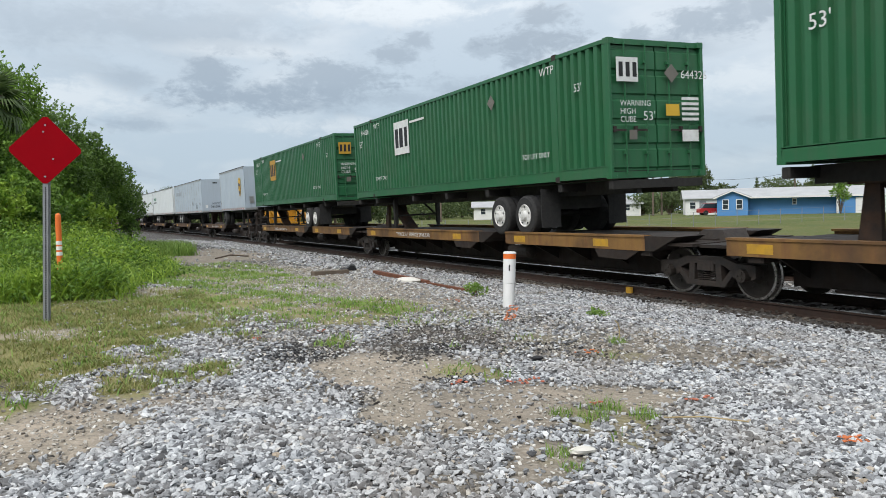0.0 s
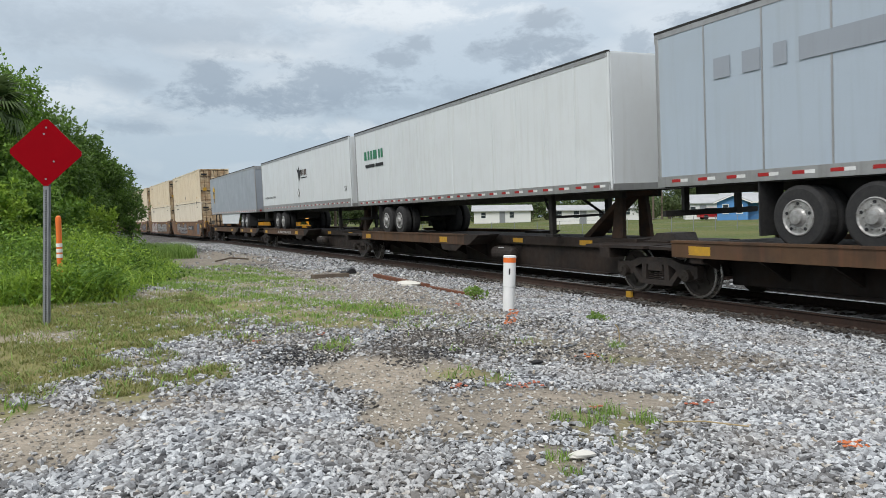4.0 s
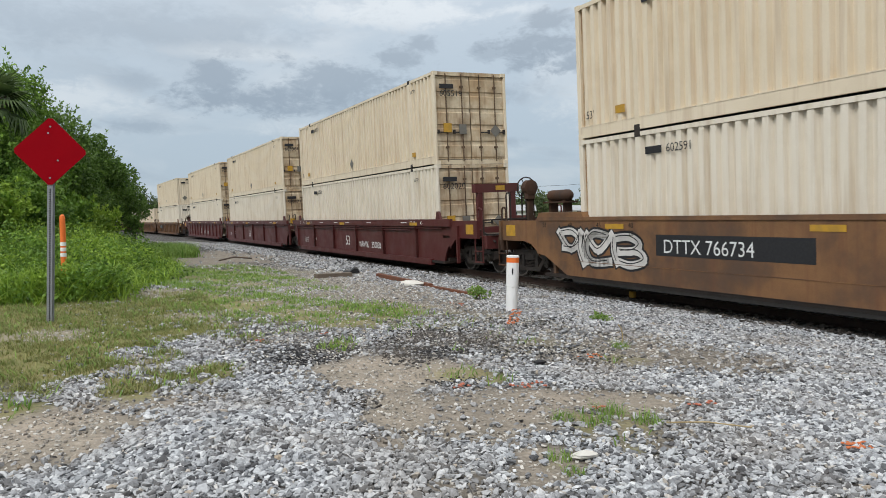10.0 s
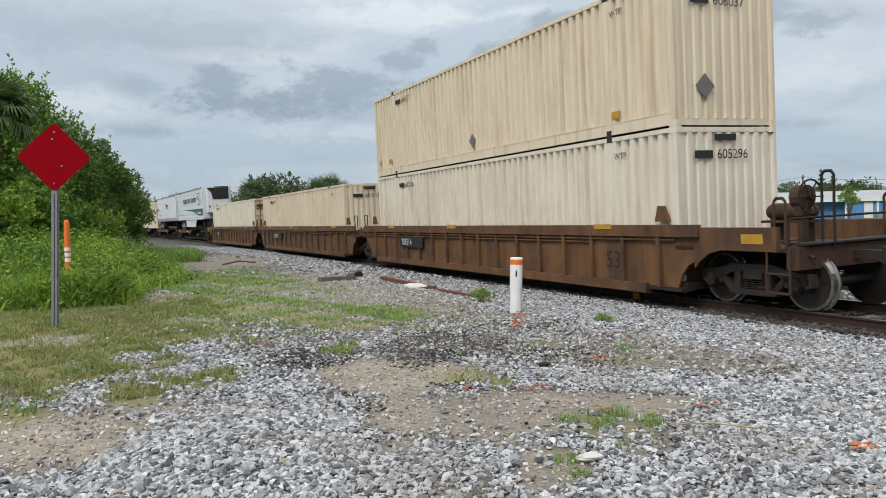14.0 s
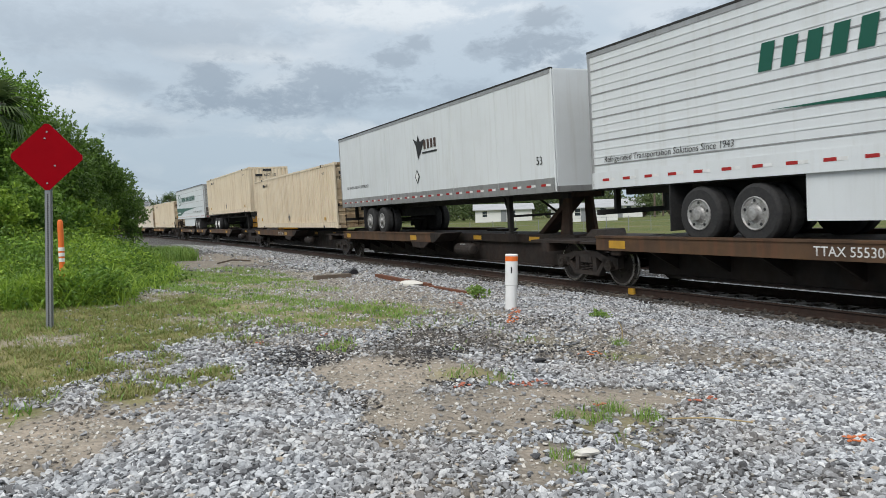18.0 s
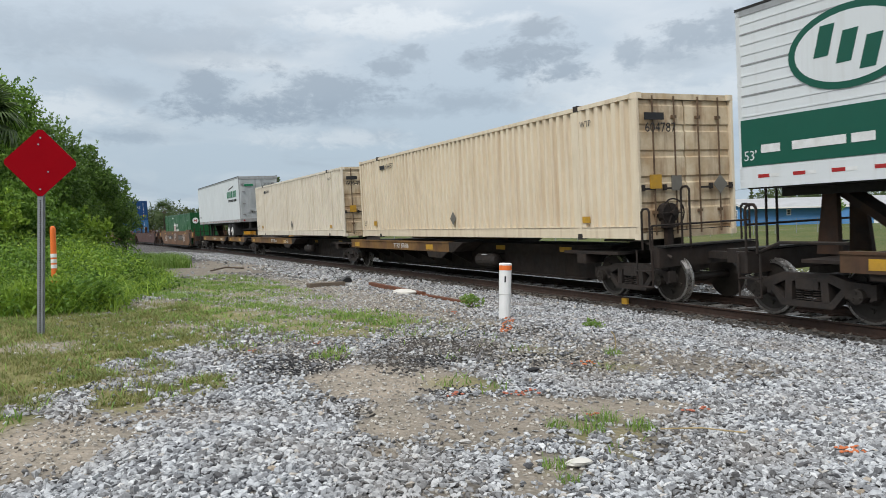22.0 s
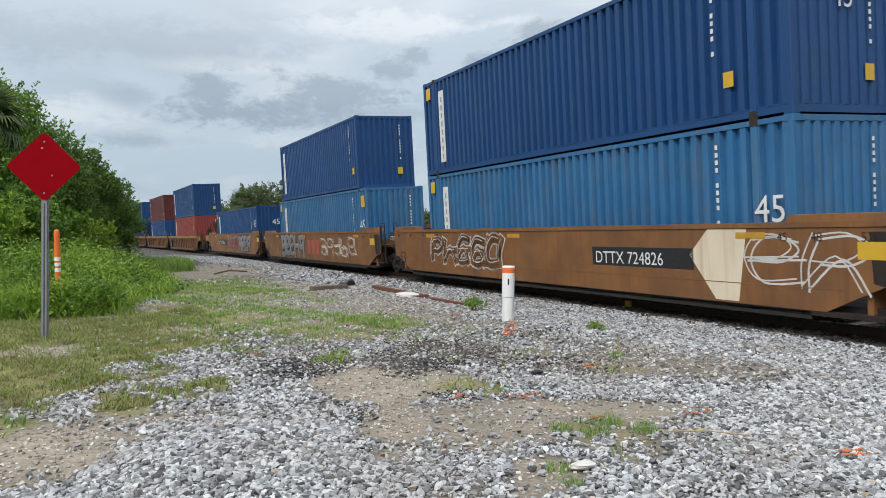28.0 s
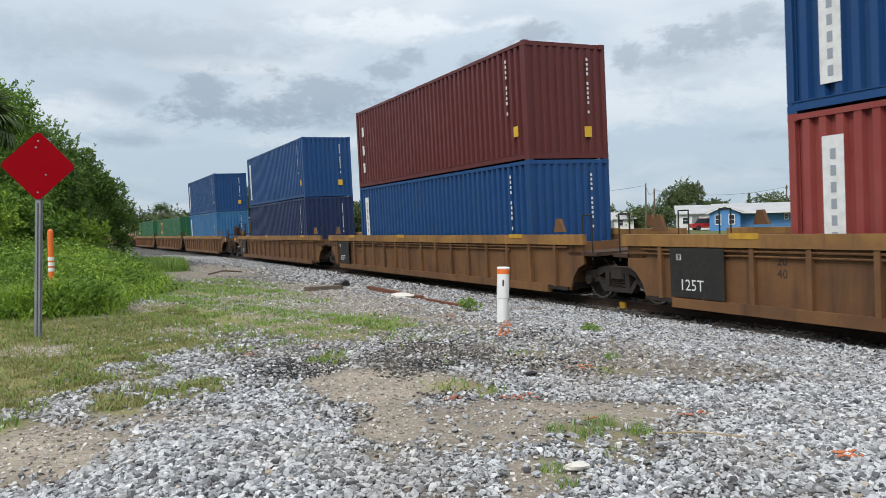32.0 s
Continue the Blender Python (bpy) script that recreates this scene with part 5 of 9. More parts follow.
def word_bars(ob, y, z, x, widths, h, mat, gap=0.12, name="logo_bar", lean=0.0):
    """A row of plain bars in place of a brand's lettering; y is where it starts, towards -y."""
    for w in widths:
        u = w if w > 0.75 or w < 0.2 else w * 0.72
        near_shape(ob, name, [(y, z), (y - u, z), (y - u - lean * h, z + h), (y - lean * h, z + h)], x, mat)
        y -= w + gap


def raised_box_logo(ob, y, z, x, mat_plate, k=1.0):
    """A square carrier emblem: coloured plate with dark strokes."""
    near_plate(ob, "emblem_plate", y - 0.72 * k, y + 0.72 * k, z - 0.62 * k, z + 0.62 * k, x, M[mat_plate], "square carrier emblem plate")
    for p, w in ((0.45, 0.30), (0.02, 0.34), (-0.44, 0.26)):
        near_plate(ob, "emblem_bar", y + (p - w / 2) * k, y + (p + w / 2) * k, z - 0.36 * k, z + 0.36 * k, x - 0.004, M["black"])


# ---------------------------------------------------------------- the train, from its head to its tail
Z_FLAT, Z_WELL, Z_TOP, Z_CHASSIS = 1.24, 0.37, 3.27, 2.28


def consist():
    side = -W53 / 2 - 0.004
    D_ = M["deck"]
    # spine cars with trailers and containers on chassis
    spine_unit(-7.9, 10.3, True, False, M["ochredeck"], both=True)
    spine_unit(10.3, 28.5, False, False, M["ochredeck"], (("TWIN 28'-ALL PURPOSE SPINE CAR", 5.2, 0.13),), both=True)
    spine_unit(28.5, 46.7, False, True, M["ochredeck"], (("TWIN 28'-ALL PURPOSE SPINE CAR", 5.2, 0.13),), both=True)
    for sf, num, plate in ((-7.64, "53'", "yellow"), (12.65, "644326", "white"), (31.45, "648133", "yellow")):
        chassis(16.15, sf, (3.5, 4.75), "black skeletal chassis with white-rimmed dual wheels", 13.2)
        ob = container(16.15, W53, H53, M["green"], M["green"], "door", "green corrugated 53-foot container with a square emblem", sf + 8.075, Z_CHASSIS, posts=(-6.1, 6.1))
        raised_box_logo(ob, 3.15, 1.95, side - 0.004, plate, 0.9)
        near_text(ob, "53'", -6.85, 1.95, side - 0.006, 0.18, M["white"])
        near_text(ob, "53'", 7.45, 1.95, side - 0.006, 0.24, M["white"])
        near_text(ob, "TOP LIFT ONLY", -4.6, 0.62, side - 0.006, 0.125, M["white"])
        near_text(ob, "TOP LIFT ONLY", 5.85, 0.62, side - 0.006, 0.125, M["white"])
        near_text(ob, "WTP", 5.8, 2.5, side - 0.006, 0.2, M["white"])
        near_text(ob, "WTP", -5.5, 2.5, side - 0.006, 0.2, M["white"])
        if len(num) == 6:
            near_text(ob, num, 7.2, 2.4, side - 0.006, 0.2, M["white"])
        near_plate(ob, "stencil_bar", 1.2, 2.4, 2.35, 2.42, side - 0.004, M["white"])
        diamond(ob, -3.14, 2.24, side - 0.006)
        y = -8.08
        front_plate(ob, "emblem_plate", -1.1, -0.55, 2.0, 2.5, y, M[plate], "square carrier emblem plate", 0.02)
        for x in (-1.0, -0.82, -0.64):
            front_plate(ob, "emblem_bar", x - 0.05, x + 0.05, 2.1, 2.4, y - 0.022, M["black"])
        front_text(ob, "53'", -0.45, 1.2, y - 0.03, 0.2, M["white"])
        if len(num) == 6:
            front_text(ob, num, 0.6, 2.1, y - 0.03, 0.18, M["white"])
        front_text(ob, "WARNING\nHIGH\nCUBE", -1.05, 1.5, y - 0.03, 0.12, M["white"])
        for k in range(5):
            front_plate(ob, "stencil_bar", 0.62, 1.1, 1.2 + k * 0.11, 1.26 + k * 0.11, y - 0.02, M["white"])
        front_plate(ob, "label_plate", 0.62, 1.08, 0.75, 1.0, y - 0.02, M["white"])
        front_plate(ob, "label_plate", 0.18, 0.55, 1.3, 1.55, y - 0.02, M["gold"])
        front_plate(ob, "label_plate", -0.82, -0.62, 0.8, 1.0, y - 0.02, M["placard"])
        front_diamond(ob, 0.35, 2.2, y - 0.02)
    tr = [50.9, 67.2, 84.6, 102.0, 119.4, 136.4]
    for i in range(5):
        spine_unit(tr[i], tr[i + 1], i == 0, i == 4, D_, ((("TWIN 28'-ALL PURPOSE SPINE CAR", 4.4, 0.13),) if i in (0, 3) else ()), both=i == 4)
    d = trailer(8.5, 50.75, "nose", "trailer_blue", "silver-grey short parcel trailer with a shield emblem", axles=(1.2,), tape=True, rim="dark", nose_mat="trailer_blue")
    shield(d, -2.8, 3.66, side - 0.006, 0.92)
    front_text(d, "340689", -0.3, 4.55, -4.256, 0.17, M["black"])
    front_plate(d, "vent_box", 0.35, 0.75, 2.5, 3.05, -4.255, M["dark"], "dark service box", 0.04)
    front_plate(d, "hatch", -1.0, -0.7, 2.55, 3.0, -4.252, M["rail_alu"], "", 0.02)
    e = trailer(16.15, 68.05, "nose", "trailer_blue", "pale blue-grey riveted van trailer, weathered", seams=1.25, nose_mat="trailer_blue")
    near_text(e, "53'", -7.0, 2.72, side - 0.01, 0.24, M["black"])
    near_text(e, "MECZ", -4.9, 2.76, side - 0.01, 0.2, M["black"])
    near_text(e, "361094", -4.9, 2.5, side - 0.01, 0.2, M["black"])
    front_text(e, "53'", 0.75, 3.2, -8.09, 0.2, M["black"])
    front_text(e, "361094", -0.55, 2.5, -8.09, 0.19, M["black"])
    front_text(e, "MECZ", -0.42, 2.78, -8.09, 0.17, M["black"])
    front_plate(e, "service_panel", 0.3, 0.6, 2.75, 3.05, -8.08, M["dark"])
    front_plate(e, "badge", -0.3, 0.05, 4.6, 4.7, -8.08, M["dark"])
    front_plate(e, "label_plate", -1.0, -0.8, 2.5, 2.75, -8.08, M["white"])
    diamond(e, -3.4, 2.95, side - 0.006, 0.22)
    word_bars(e, 6.6, 3.9, side - 0.006, (0.5, 0.5, 0.35, 1.6), 0.35, M["trailer_grey"])
    f = trailer(16.15, 85.63, "nose", "trailer", "white smooth-sided van trailer with a green emblem", seams=1.25)
    word_bars(f, 7.0, 3.85, side - 0.006, (0.35, 0.25, 0.25, 0.5, 0.2, 0.25), 0.32, M["logo_green"], 0.05)
    word_bars(f, 6.9, 3.55, side - 0.006, (1.0, 0.8), 0.12, M["black"], 0.1)
    for sf, y0 in ((102.53, 1), (346.18, 1)):
        g = trailer(16.15, sf, "nose", "trailer", "white riveted van trailer with a black bird emblem", seams=2.5, axles=(4.65, 3.35))
        # bird emblem: dark wings and word bars
        near_shape(g, "bird_emblem", [(0.1, 4.2), (-0.1, 3.95), (-0.25, 3.5), (-0.45, 3.7), (-0.62, 3.9), (-0.8, 4.12), (-0.45, 4.05), (-0.3, 4.28), (-0.2, 4.08)], side - 0.006, M["black"], "black bird emblem")
        word_bars(g, -0.72, 3.8, side - 0.006, (0.22, 0.2, 0.2, 0.2), 0.28, M["shield_brown"], 0.05)
        word_bars(g, -0.6, 3.66, side - 0.006, (1.1,), 0.05, M["black"])
        near_text(g, "OUR DRIVERS MAKE THE DIFFERENCE!", 7.31, 2.84, side - 0.008, 0.111, M["black"])
        near_shape(g, "placard", [(0.1, 2.95), (-0.09, 2.72), (-0.28, 2.95), (-0.09, 3.18)], side - 0.006, M["black"], "diamond placard outline")
        near_shape(g, "placard_field", [(0.04, 2.95), (-0.09, 2.78), (-0.22, 2.95), (-0.09, 3.12)], side - 0.010, M["white"])
        near_text(g, "53", -7.3, 2.8, side - 0.008, 0.2, M["black"])
        front_diamond(g, 0.0, 2.95, -8.09, 0.28)
    h = trailer(16.15, 120.55, "door", "trailer_grey", "dull grey parcel trailer with a roll-up door and shield", axles=(4.35, 3.1), skirt=True, roll_door=True, door_mat="trailer_grey", rim="rail_alu")
    shield(h, 6.5, 3.64, side - 0.006, 0.93)
    near_text(h, "53'", 7.75, 2.62, side - 0.008, 0.17, M["black"])
    front_plate(h, "yellow_sticker", 0.75, 0.95, 2.65, 3.0, -8.09, M["gold"])
    # brown well cars with stacked cream containers
    wt = [140.0, 160.0, 180.0, 199.6]
    bl = "brown steel well car with spray-painted letters on its sides"
    mk = lambda num, y: (("%s" % num, y, 1.02, 0.24, M["white"]),)
    cars = []
    for i, mks in enumerate(((("DTTX 766734", -1.75, 0.86, 0.24, M["white"]), ("53", 8.75, 0.5, 0.40, M["black"])), (("53", 8.75, 0.5, 0.40, M["black"]), ("40\n20", 6.0, 1.3, 0.14, M["white"])), (("DTTX 766734", 4.4, 0.9, 0.26, M["white"]),))):
        cars.append(well_unit(wt[i], wt[i + 1], i == 0, i == 2, "smooth", M["brownwell"], bl, mks))
    for sf, a, b in ((141.84, "604442", "602730"), (161.38, "602868", "600890"), (180.87, "602591", "603977")):
        cream_box(sf, Z_WELL, "door", "cream", a)
        cream_box(sf, Z_TOP, "door", "tan", b)
    wt = [202.65, 222.9, 242.9, 262.6]
    for i in range(3):
        mks = [("53", 0.95, 0.52, 0.40, M["white"]), ("350058", -2.18 if i != 1 else -9, 0.48, 0.24, M["white"]), ("WRWK", -0.75 if i != 1 else -9, 0.48, 0.24, M["white"]), ("125T", 7.5, 0.5, 0.24, M["white"]), ("C" if i == 1 else "A", 5.6, 0.62, 0.2, M["white"])]
        w = well_unit(wt[i], wt[i + 1], i == 0, i == 2, "ribbed", M["redwell"], "oxide-red ribbed well car with white lettering", [m for m in mks if m[1] > -9], ribs=1.53)
        for tx, y in (("20 40", -6.3), ("45", -7.15), ("53", 7.9), ("48", 7.3), ("45", 6.8), ("40 20", 6.2)):
            near_text(w, tx, y, 1.38, -1.506, 0.13, M["white"])
        for y in (-5.5, -2.0, 0.6, 2.2, 4.4):
            near_plate(w, "stencil_bar", y - 0.5, y, 1.44, 1.47, -1.502, M["white"])
    for sf, a, b in ((204.62, "602020", "605519"), (224.6, "600571", "605381"), (244.05, "604397", "602757")):
        cream_box(sf, Z_WELL, "door", "cream", a)
        cream_box(sf, Z_TOP, "door", "tan", b)
    wt = [266.5, 286.2, 305.9, 325.4]
    for i in range(3):
        well_unit(wt[i], wt[i + 1], i == 0, i == 2, "ribbed", M["ribwell"], "rusty brown ribbed well car with dark streaks", (("53", -6.25, 0.55, 0.36, M["black"]),), zt=1.44)
        pw = near_plate(TRAIN[-1][0], "number_plate_panel", 3.35, 5.35, 0.72, 1.08, -1.486, M["dark"], "black lettering panel", 0.006)
        near_text(pw, "707514", 5.2, 0.79, -1.498, 0.22, M["white"])
    cream_box(268.0, Z_WELL, "plain", "cream", "605296")
    cream_box(268.0, Z_TOP, "plain", "tan", "606037")
    cream_box(288.55, Z_WELL, "plain", "tan", "601107")
    cream_box(307.45, Z_WELL, "door", "cream", "602836")
    # second block of spine cars
    tr = [328.7, 345.4, 363.0, 380.3, 397.9, 414.2]
    for i in range(5):
        spine_unit(tr[i], tr[i + 1], i == 0, i == 4, D_, ((("TTAX 555306", 2.2, 0.15),) if i in (0, 2, 4) else ()), both=i == 4)
    for sf, lead, line in ((328.6, "nose", "Refrigerated Transportation Solutions Since 1943"), (399.1, "door", "Refrigerated Transportation Solutions for Over 65 Years")):
        j = trailer(16.15, sf, lead, "trailer", "white ribbed refrigerated trailer with dark green lettering band", ribs=True, skirt=True, axles=(4.35, 3.1) if lead == "nose" else (4.6, 3.35), rim="alurim", door_mat="stainless", zt=5.02)
        q = 1 if lead == "nose" else -1
        band = [(-8.0, 2.47), (-8.0, 3.10), (3.4, 3.16), (-2.5, 2.90), (-5.6, 2.47)] if q > 0 else [(8.0, 2.47), (8.0, 3.22), (1.8, 3.14), (-3.9, 3.10), (3.2, 2.84), (5.4, 2.47)]
        near_shape(j, "green_band", band, side - 0.006, M["ffegreen"], "dark green wedge-shaped band")
        c0 = -6.1 if q > 0 else 6.05
        o = near_shape(j, "oval_emblem", [(c0 + 1.0 * math.cos(a * math.pi / 20), 4.02 + 0.59 * math.sin(a * math.pi / 20)) for a in range(40)], side - 0.007, M["ffegreen"], "dark green oval emblem")
        near_shape(o, "oval_field", [(c0 + 0.88 * math.cos(a * math.pi / 20), 4.02 + 0.49 * math.sin(a * math.pi / 20)) for a in range(40)], side - 0.011, M["trailer"])
        for p, dz in ((0.42, 0.14), (0.06, 0.0), (-0.30, -0.14)):
            near_shape(o, "emblem_bar", [(c0 + p + 0.14, 3.80 + dz), (c0 + p - 0.10, 3.80 + dz), (c0 + p - 0.22, 4.24 + dz), (c0 + p + 0.02, 4.24 + dz)], side - 0.015, M["ffegreen"])
        y0 = 3.55 if q > 0 else 4.6
        for n_, w_ in ((6, 0.36), (4, 0.38), (7, 0.37)):
            word_bars(j, y0, 3.78, side - 0.008, (w_,) * n_, 0.44, M["ffegreen"], 0.07, lean=0.2)
            y0 -= n_ * (w_ + 0.07) + 0.3
        near_text(j, line, 7.6 if q > 0 else -2.3, 2.66, side - 0.012, 0.125 if q > 0 else 0.14, M["black"], shear=0.15)
        word_bars(j, -5.0 if q > 0 else 7.6, 2.66, side - 0.012, (0.5, 0.9, 0.5), 0.13, M["white"], 0.08)
        near_text(j, "53'", -7.5 if q > 0 else 7.95, 2.56, side - 0.012, 0.16, M["white"])
        if q > 0:  # cooling unit on the nose
            y = -8.075
            u = part("cooling_unit", Geo().cbox(-1.0, 1.02, y - 0.42, y, 2.72, 4.98, 0.12), M["trailer"], j, "white cooling unit with a black grille")
            part("grille", Geo().prism([(-0.95, y - 0.46, 4.95), (1.0, y - 0.46, 4.95), (0.98, y - 0.46, 3.9), (-0.42, y - 0.46, 3.9), (-0.55, y - 0.46, 4.5)], (0, 0.08, 0)), M["dark"], u)
            for k in range(8):
                part("louvre", Geo().box(0.05, 0.9, y - 0.475, y - 0.455, 4.02 + k * 0.1, 4.06 + k * 0.1), M["black"], u)
            part("cap", Geo().cbox(-0.2, 1.02, y - 0.44, y, 4.98, 5.05, 0.05), M["dark"], u)
            for x in (-0.75, 0.5):
                part("latch", Geo().box(x - 0.07, x + 0.07, y - 0.435, y - 0.41, 3.15, 3.32), M["black"], u)
            part("lower_cover", Geo().box(-0.55, 0.85, y - 0.35, y, 2.3, 2.72), M["dark"], u)
        else:
            front_plate(j, "stainless_sheet", -1.15, 1.15, 2.4, 3.0, -8.075, M["stainless"])
    cream_box(363.2, Z_FLAT, "door", "tan", "603485")
    chassis(16.15, 381.0, (11.75, 13.0), "black skeletal chassis with white-rimmed dual wheels", 2.9)
    cream_box(381.0, Z_CHASSIS, "plain", "tan", "607110")
    tr = [418.4, 435.9, 454.6, 472.2]
    for i in range(3):
        spine_unit(tr[i], tr[i + 1], i == 0, i == 2, M["ochredeck"], (("TTRX 370416", 3.4, 0.16), ("2-28/1-57", 0.6, 0.16)) if i else (("TTRX 370416", 3.4, 0.16),), both=i == 2)
    cream_box(417.78, Z_FLAT, "door", "tan", "604787")
    cream_box(436.15, Z_FLAT, "door", "cream", "606493")
    m = trailer(16.15, 457.0, "door", "trailer", "white van trailer with green lettering and twin doors", axles=(4.1, 2.9), rim="rim", zt=5.15)
    near_shape(m, "logo_swoosh", [(-4.6, 4.42), (-6.2, 4.62), (-6.3, 4.55), (-4.6, 4.37)], side - 0.006, M["black"])
    word_bars(m, -4.05, 3.84, side - 0.006, (0.46, 0.34, 0.40, 0.68, 0.18, 0.40, 0.32), 0.44, M["logo_green"], 0.06, lean=0.15)
    word_bars(m, -4.5, 3.55, side - 0.006, (0.2,) * 7, 0.16, M["black"], 0.05)
    word_bars(m, -6.35, 3.55, side - 0.006, (0.16,) * 4, 0.16, M["black"], 0.05)
    near_text(m, "2211042", 7.6, 2.62, side - 0.008, 0.13, M["black"])
    front_text(m, "211042", 0.35, 4.55, -8.10, 0.14, M["black"])
    front_plate(m, "logo_bar", -0.95, -0.35, 4.5, 4.62, -8.09, M["logo_green"])
    # two single well cars: one with a deep green container, one empty
    n = well_unit(477.0, 497.4, True, True, "smooth", M["brownwell"], "brown steel well car with chalky spray-painted letters", (("DTTX 645372", 4.15, 0.84, 0.24, M["white"]), ("40\n20", -6.9, 1.3, 0.14, M["white"])))
    cars.append(n)
    gb = container(16.15, W53, H53, M["hubgreen"], M["hubgreen"], "plain", "deep green 53-foot container with a white emblem", 478.05 + 8.075, Z_WELL, pitch=0.62, posts=(-6.1, 6.1), fold=0.018)
    near_shape(gb, "house_emblem", [(1.85, 1.15), (1.85, 1.82), (1.22, 2.12), (0.58, 1.82), (0.58, 1.15)], side - 0.006, M["white"], "white house-shaped emblem")
    for p in (1.48, 0.94):
        near_plate(gb, "emblem_bar", p - 0.12, p + 0.12, 1.22, 1.78, side - 0.010, M["redtape"])
    word_bars(gb, 0.2, 1.62, side - 0.006, (0.28, 0.24, 0.24), 0.32, M["white"], 0.06)
    word_bars(gb, 0.25, 1.16, side - 0.006, (0.28, 0.2, 0.22, 0.22, 0.22), 0.3, M["white"], 0.05)
    near_text(gb, "518173", -4.5, 2.14, side - 0.008, 0.15, M["white"])
    near_text(gb, "WTP", -6.3, 2.14, side - 0.008, 0.12, M["white"])
    near_text(gb, "53'", -6.6, 1.38, side - 0.008, 0.17, M["white"])
    near_plate(gb, "stencil_bar", 1.9, 2.9, 2.5, 2.58, side - 0.004, M["white"])
    fp = part("front_badge", Geo().rod((-0.85, -8.1, 2.15), (-0.85, -8.08, 2.15), 0.27, 16), M["white"], gb, "round white badge")
    part("emblem_bar", Geo().box(-1.0, -0.94, -8.105, -8.1, 2.02, 2.28).box(-0.78, -0.72, -8.105, -8.1, 2.02, 2.28).box(-0.94, -0.78, -8.105, -8.1, 2.12, 2.18), M["redtape"], fp)
    for k in range(3):
        front_plate(gb, "logo_bar", -0.45 + k * 0.2, -0.3 + k * 0.2, 2.05, 2.25, -8.06, M["white"], "", 0.03)
    well_unit(501.2, 520.3, True, True, "smooth", M["maroonwell"], "empty dark maroon well car with white measure marks", (("53", -5.6, 1.02, 0.2, M["white"]), ("48", -4.6, 1.02, 0.2, M["white"]), ("45", -3.8, 1.02, 0.2, M["white"]), ("40", -2.6, 1.1, 0.18, M["white"])), zt=1.44)
    # brown well cars with blue containers
    wt = [524.25, 544.1, 564.2, 583.5]
    for i in range(3):
        cars.append(well_unit(wt[i], wt[i + 1], i == 0, i == 2, "smooth", M["orangewell"], bl, ((("DTTX 724826", -2.25 if i == 0 else 4.3, 0.83, 0.25, M["white"]),) if i != 1 else ()) + (("53", 8.75, 0.5, 0.38, M["black"]), ("45", -6.9, 1.3, 0.14, M["black"]), ("48", -7.5, 1.3, 0.14, M["black"]), ("53", -8.3, 1.3, 0.14, M["black"]))))
    def blue_box(L, sf, z, paint, label, num45=False, strip=True, h=H53, code="", yel=True):
        ob = container(L, 2.44, h, M[paint], M[paint], "plain", label, sf + L / 2, z, posts=(-6.096, 6.096) if L > 13 else (), band=False)
        x, hl = -1.224, L / 2
        if strip:
            near_plate(ob, "white_strip", hl - 0.95 - (0.5 if L > 13 else 0), hl - 0.6 - (0.5 if L > 13 else 0), 0.35, h - 0.4, x, M["white"], "white vertical emblem strip")
            g = Geo()
            yc = hl - 0.84 - (0.5 if L > 13 else 0)
            for k in range(8):
                g.box(x - 0.008, x - 0.005, yc + 0.02, yc + 0.11, 0.45 + k * (h - 0.95) / 8, 0.45 + (k + 0.62) * (h - 0.95) / 8)
            tagged(part("strip_mark", g, M["trailer_grey"], ob, "grey bars down the white strip"), kind="stuff")
        yc = -hl + 0.85 + (0.7 if L > 13 else 0)
        g = Geo()
        for k in range(11):
            if k not in (4, 9):
                g.box(x - 0.004, x, yc, yc + 0.06, h - 0.41 - k * 0.13, h - 0.33 - k * 0.13)
        tagged(part("code_column", g, M["white"], ob, "column of small white marks"), kind="stuff")
        g = Geo()
        for k in range(12):
            if k not in (4, 10):
                g.box(0.62, 0.67, -hl + 0.004, -hl + 0.012, h - 0.43 - k * 0.12, h - 0.36 - k * 0.12)
        tagged(part("code_column", g, M["white"], ob, "column of small white marks"), kind="stuff")
        if yel:
            near_plate(ob, "yellow_sticker", -hl + 0.38 + (0.75 if L > 13 else 0), -hl + 0.6 + (0.75 if L > 13 else 0), 0.6, 0.86, x - 0.012, M["gold"], "yellow warning label")
            front_plate(ob, "yellow_sticker", 0.5, 0.72, 0.55, 0.82, -hl + 0.012, M["gold"], "yellow warning label")
        if num45:
            if paint == "paleblue" or sf > 560:
                near_text(ob, "45", -hl + 0.78, 1.22 if paint == "paleblue" else 1.6, x - 0.022, 0.45, M["white"])
            if 540 < sf < 550 and z < 1:
                near_plate(ob, "yellow_sticker", -hl + 0.16, -hl + 0.56, h - 0.75, h - 0.3, x - 0.012, M["gold"], "large yellow height warning label")
            front_text(ob, "45", -0.25, 1.7, -hl + 0.008, 0.36, M["white"]) if paint == "blue" else None
            near_plate(ob, "yellow_sticker", hl - 0.55, hl - 0.25, h - 0.55, h - 0.2, x - 0.012, M["gold"])
        return ob
    blue_box(13.72, 527.1, Z_WELL, "paleblue", "faded light blue 45-foot container with rust marks", True)
    blue_box(13.72, 527.1, Z_TOP, "blue", "dark blue 45-foot container with white numerals", True)
    blue_box(13.72, 546.65, Z_WELL, "paleblue", "faded light blue 45-foot container with rust marks", True)
    blue_box(12.19, 547.4, Z_TOP, "blue", "dark blue 40-foot container with a white strip")
    blue_box(13.72, 566.3, Z_WELL, "blue", "dark blue 45-foot container with white numerals", True)
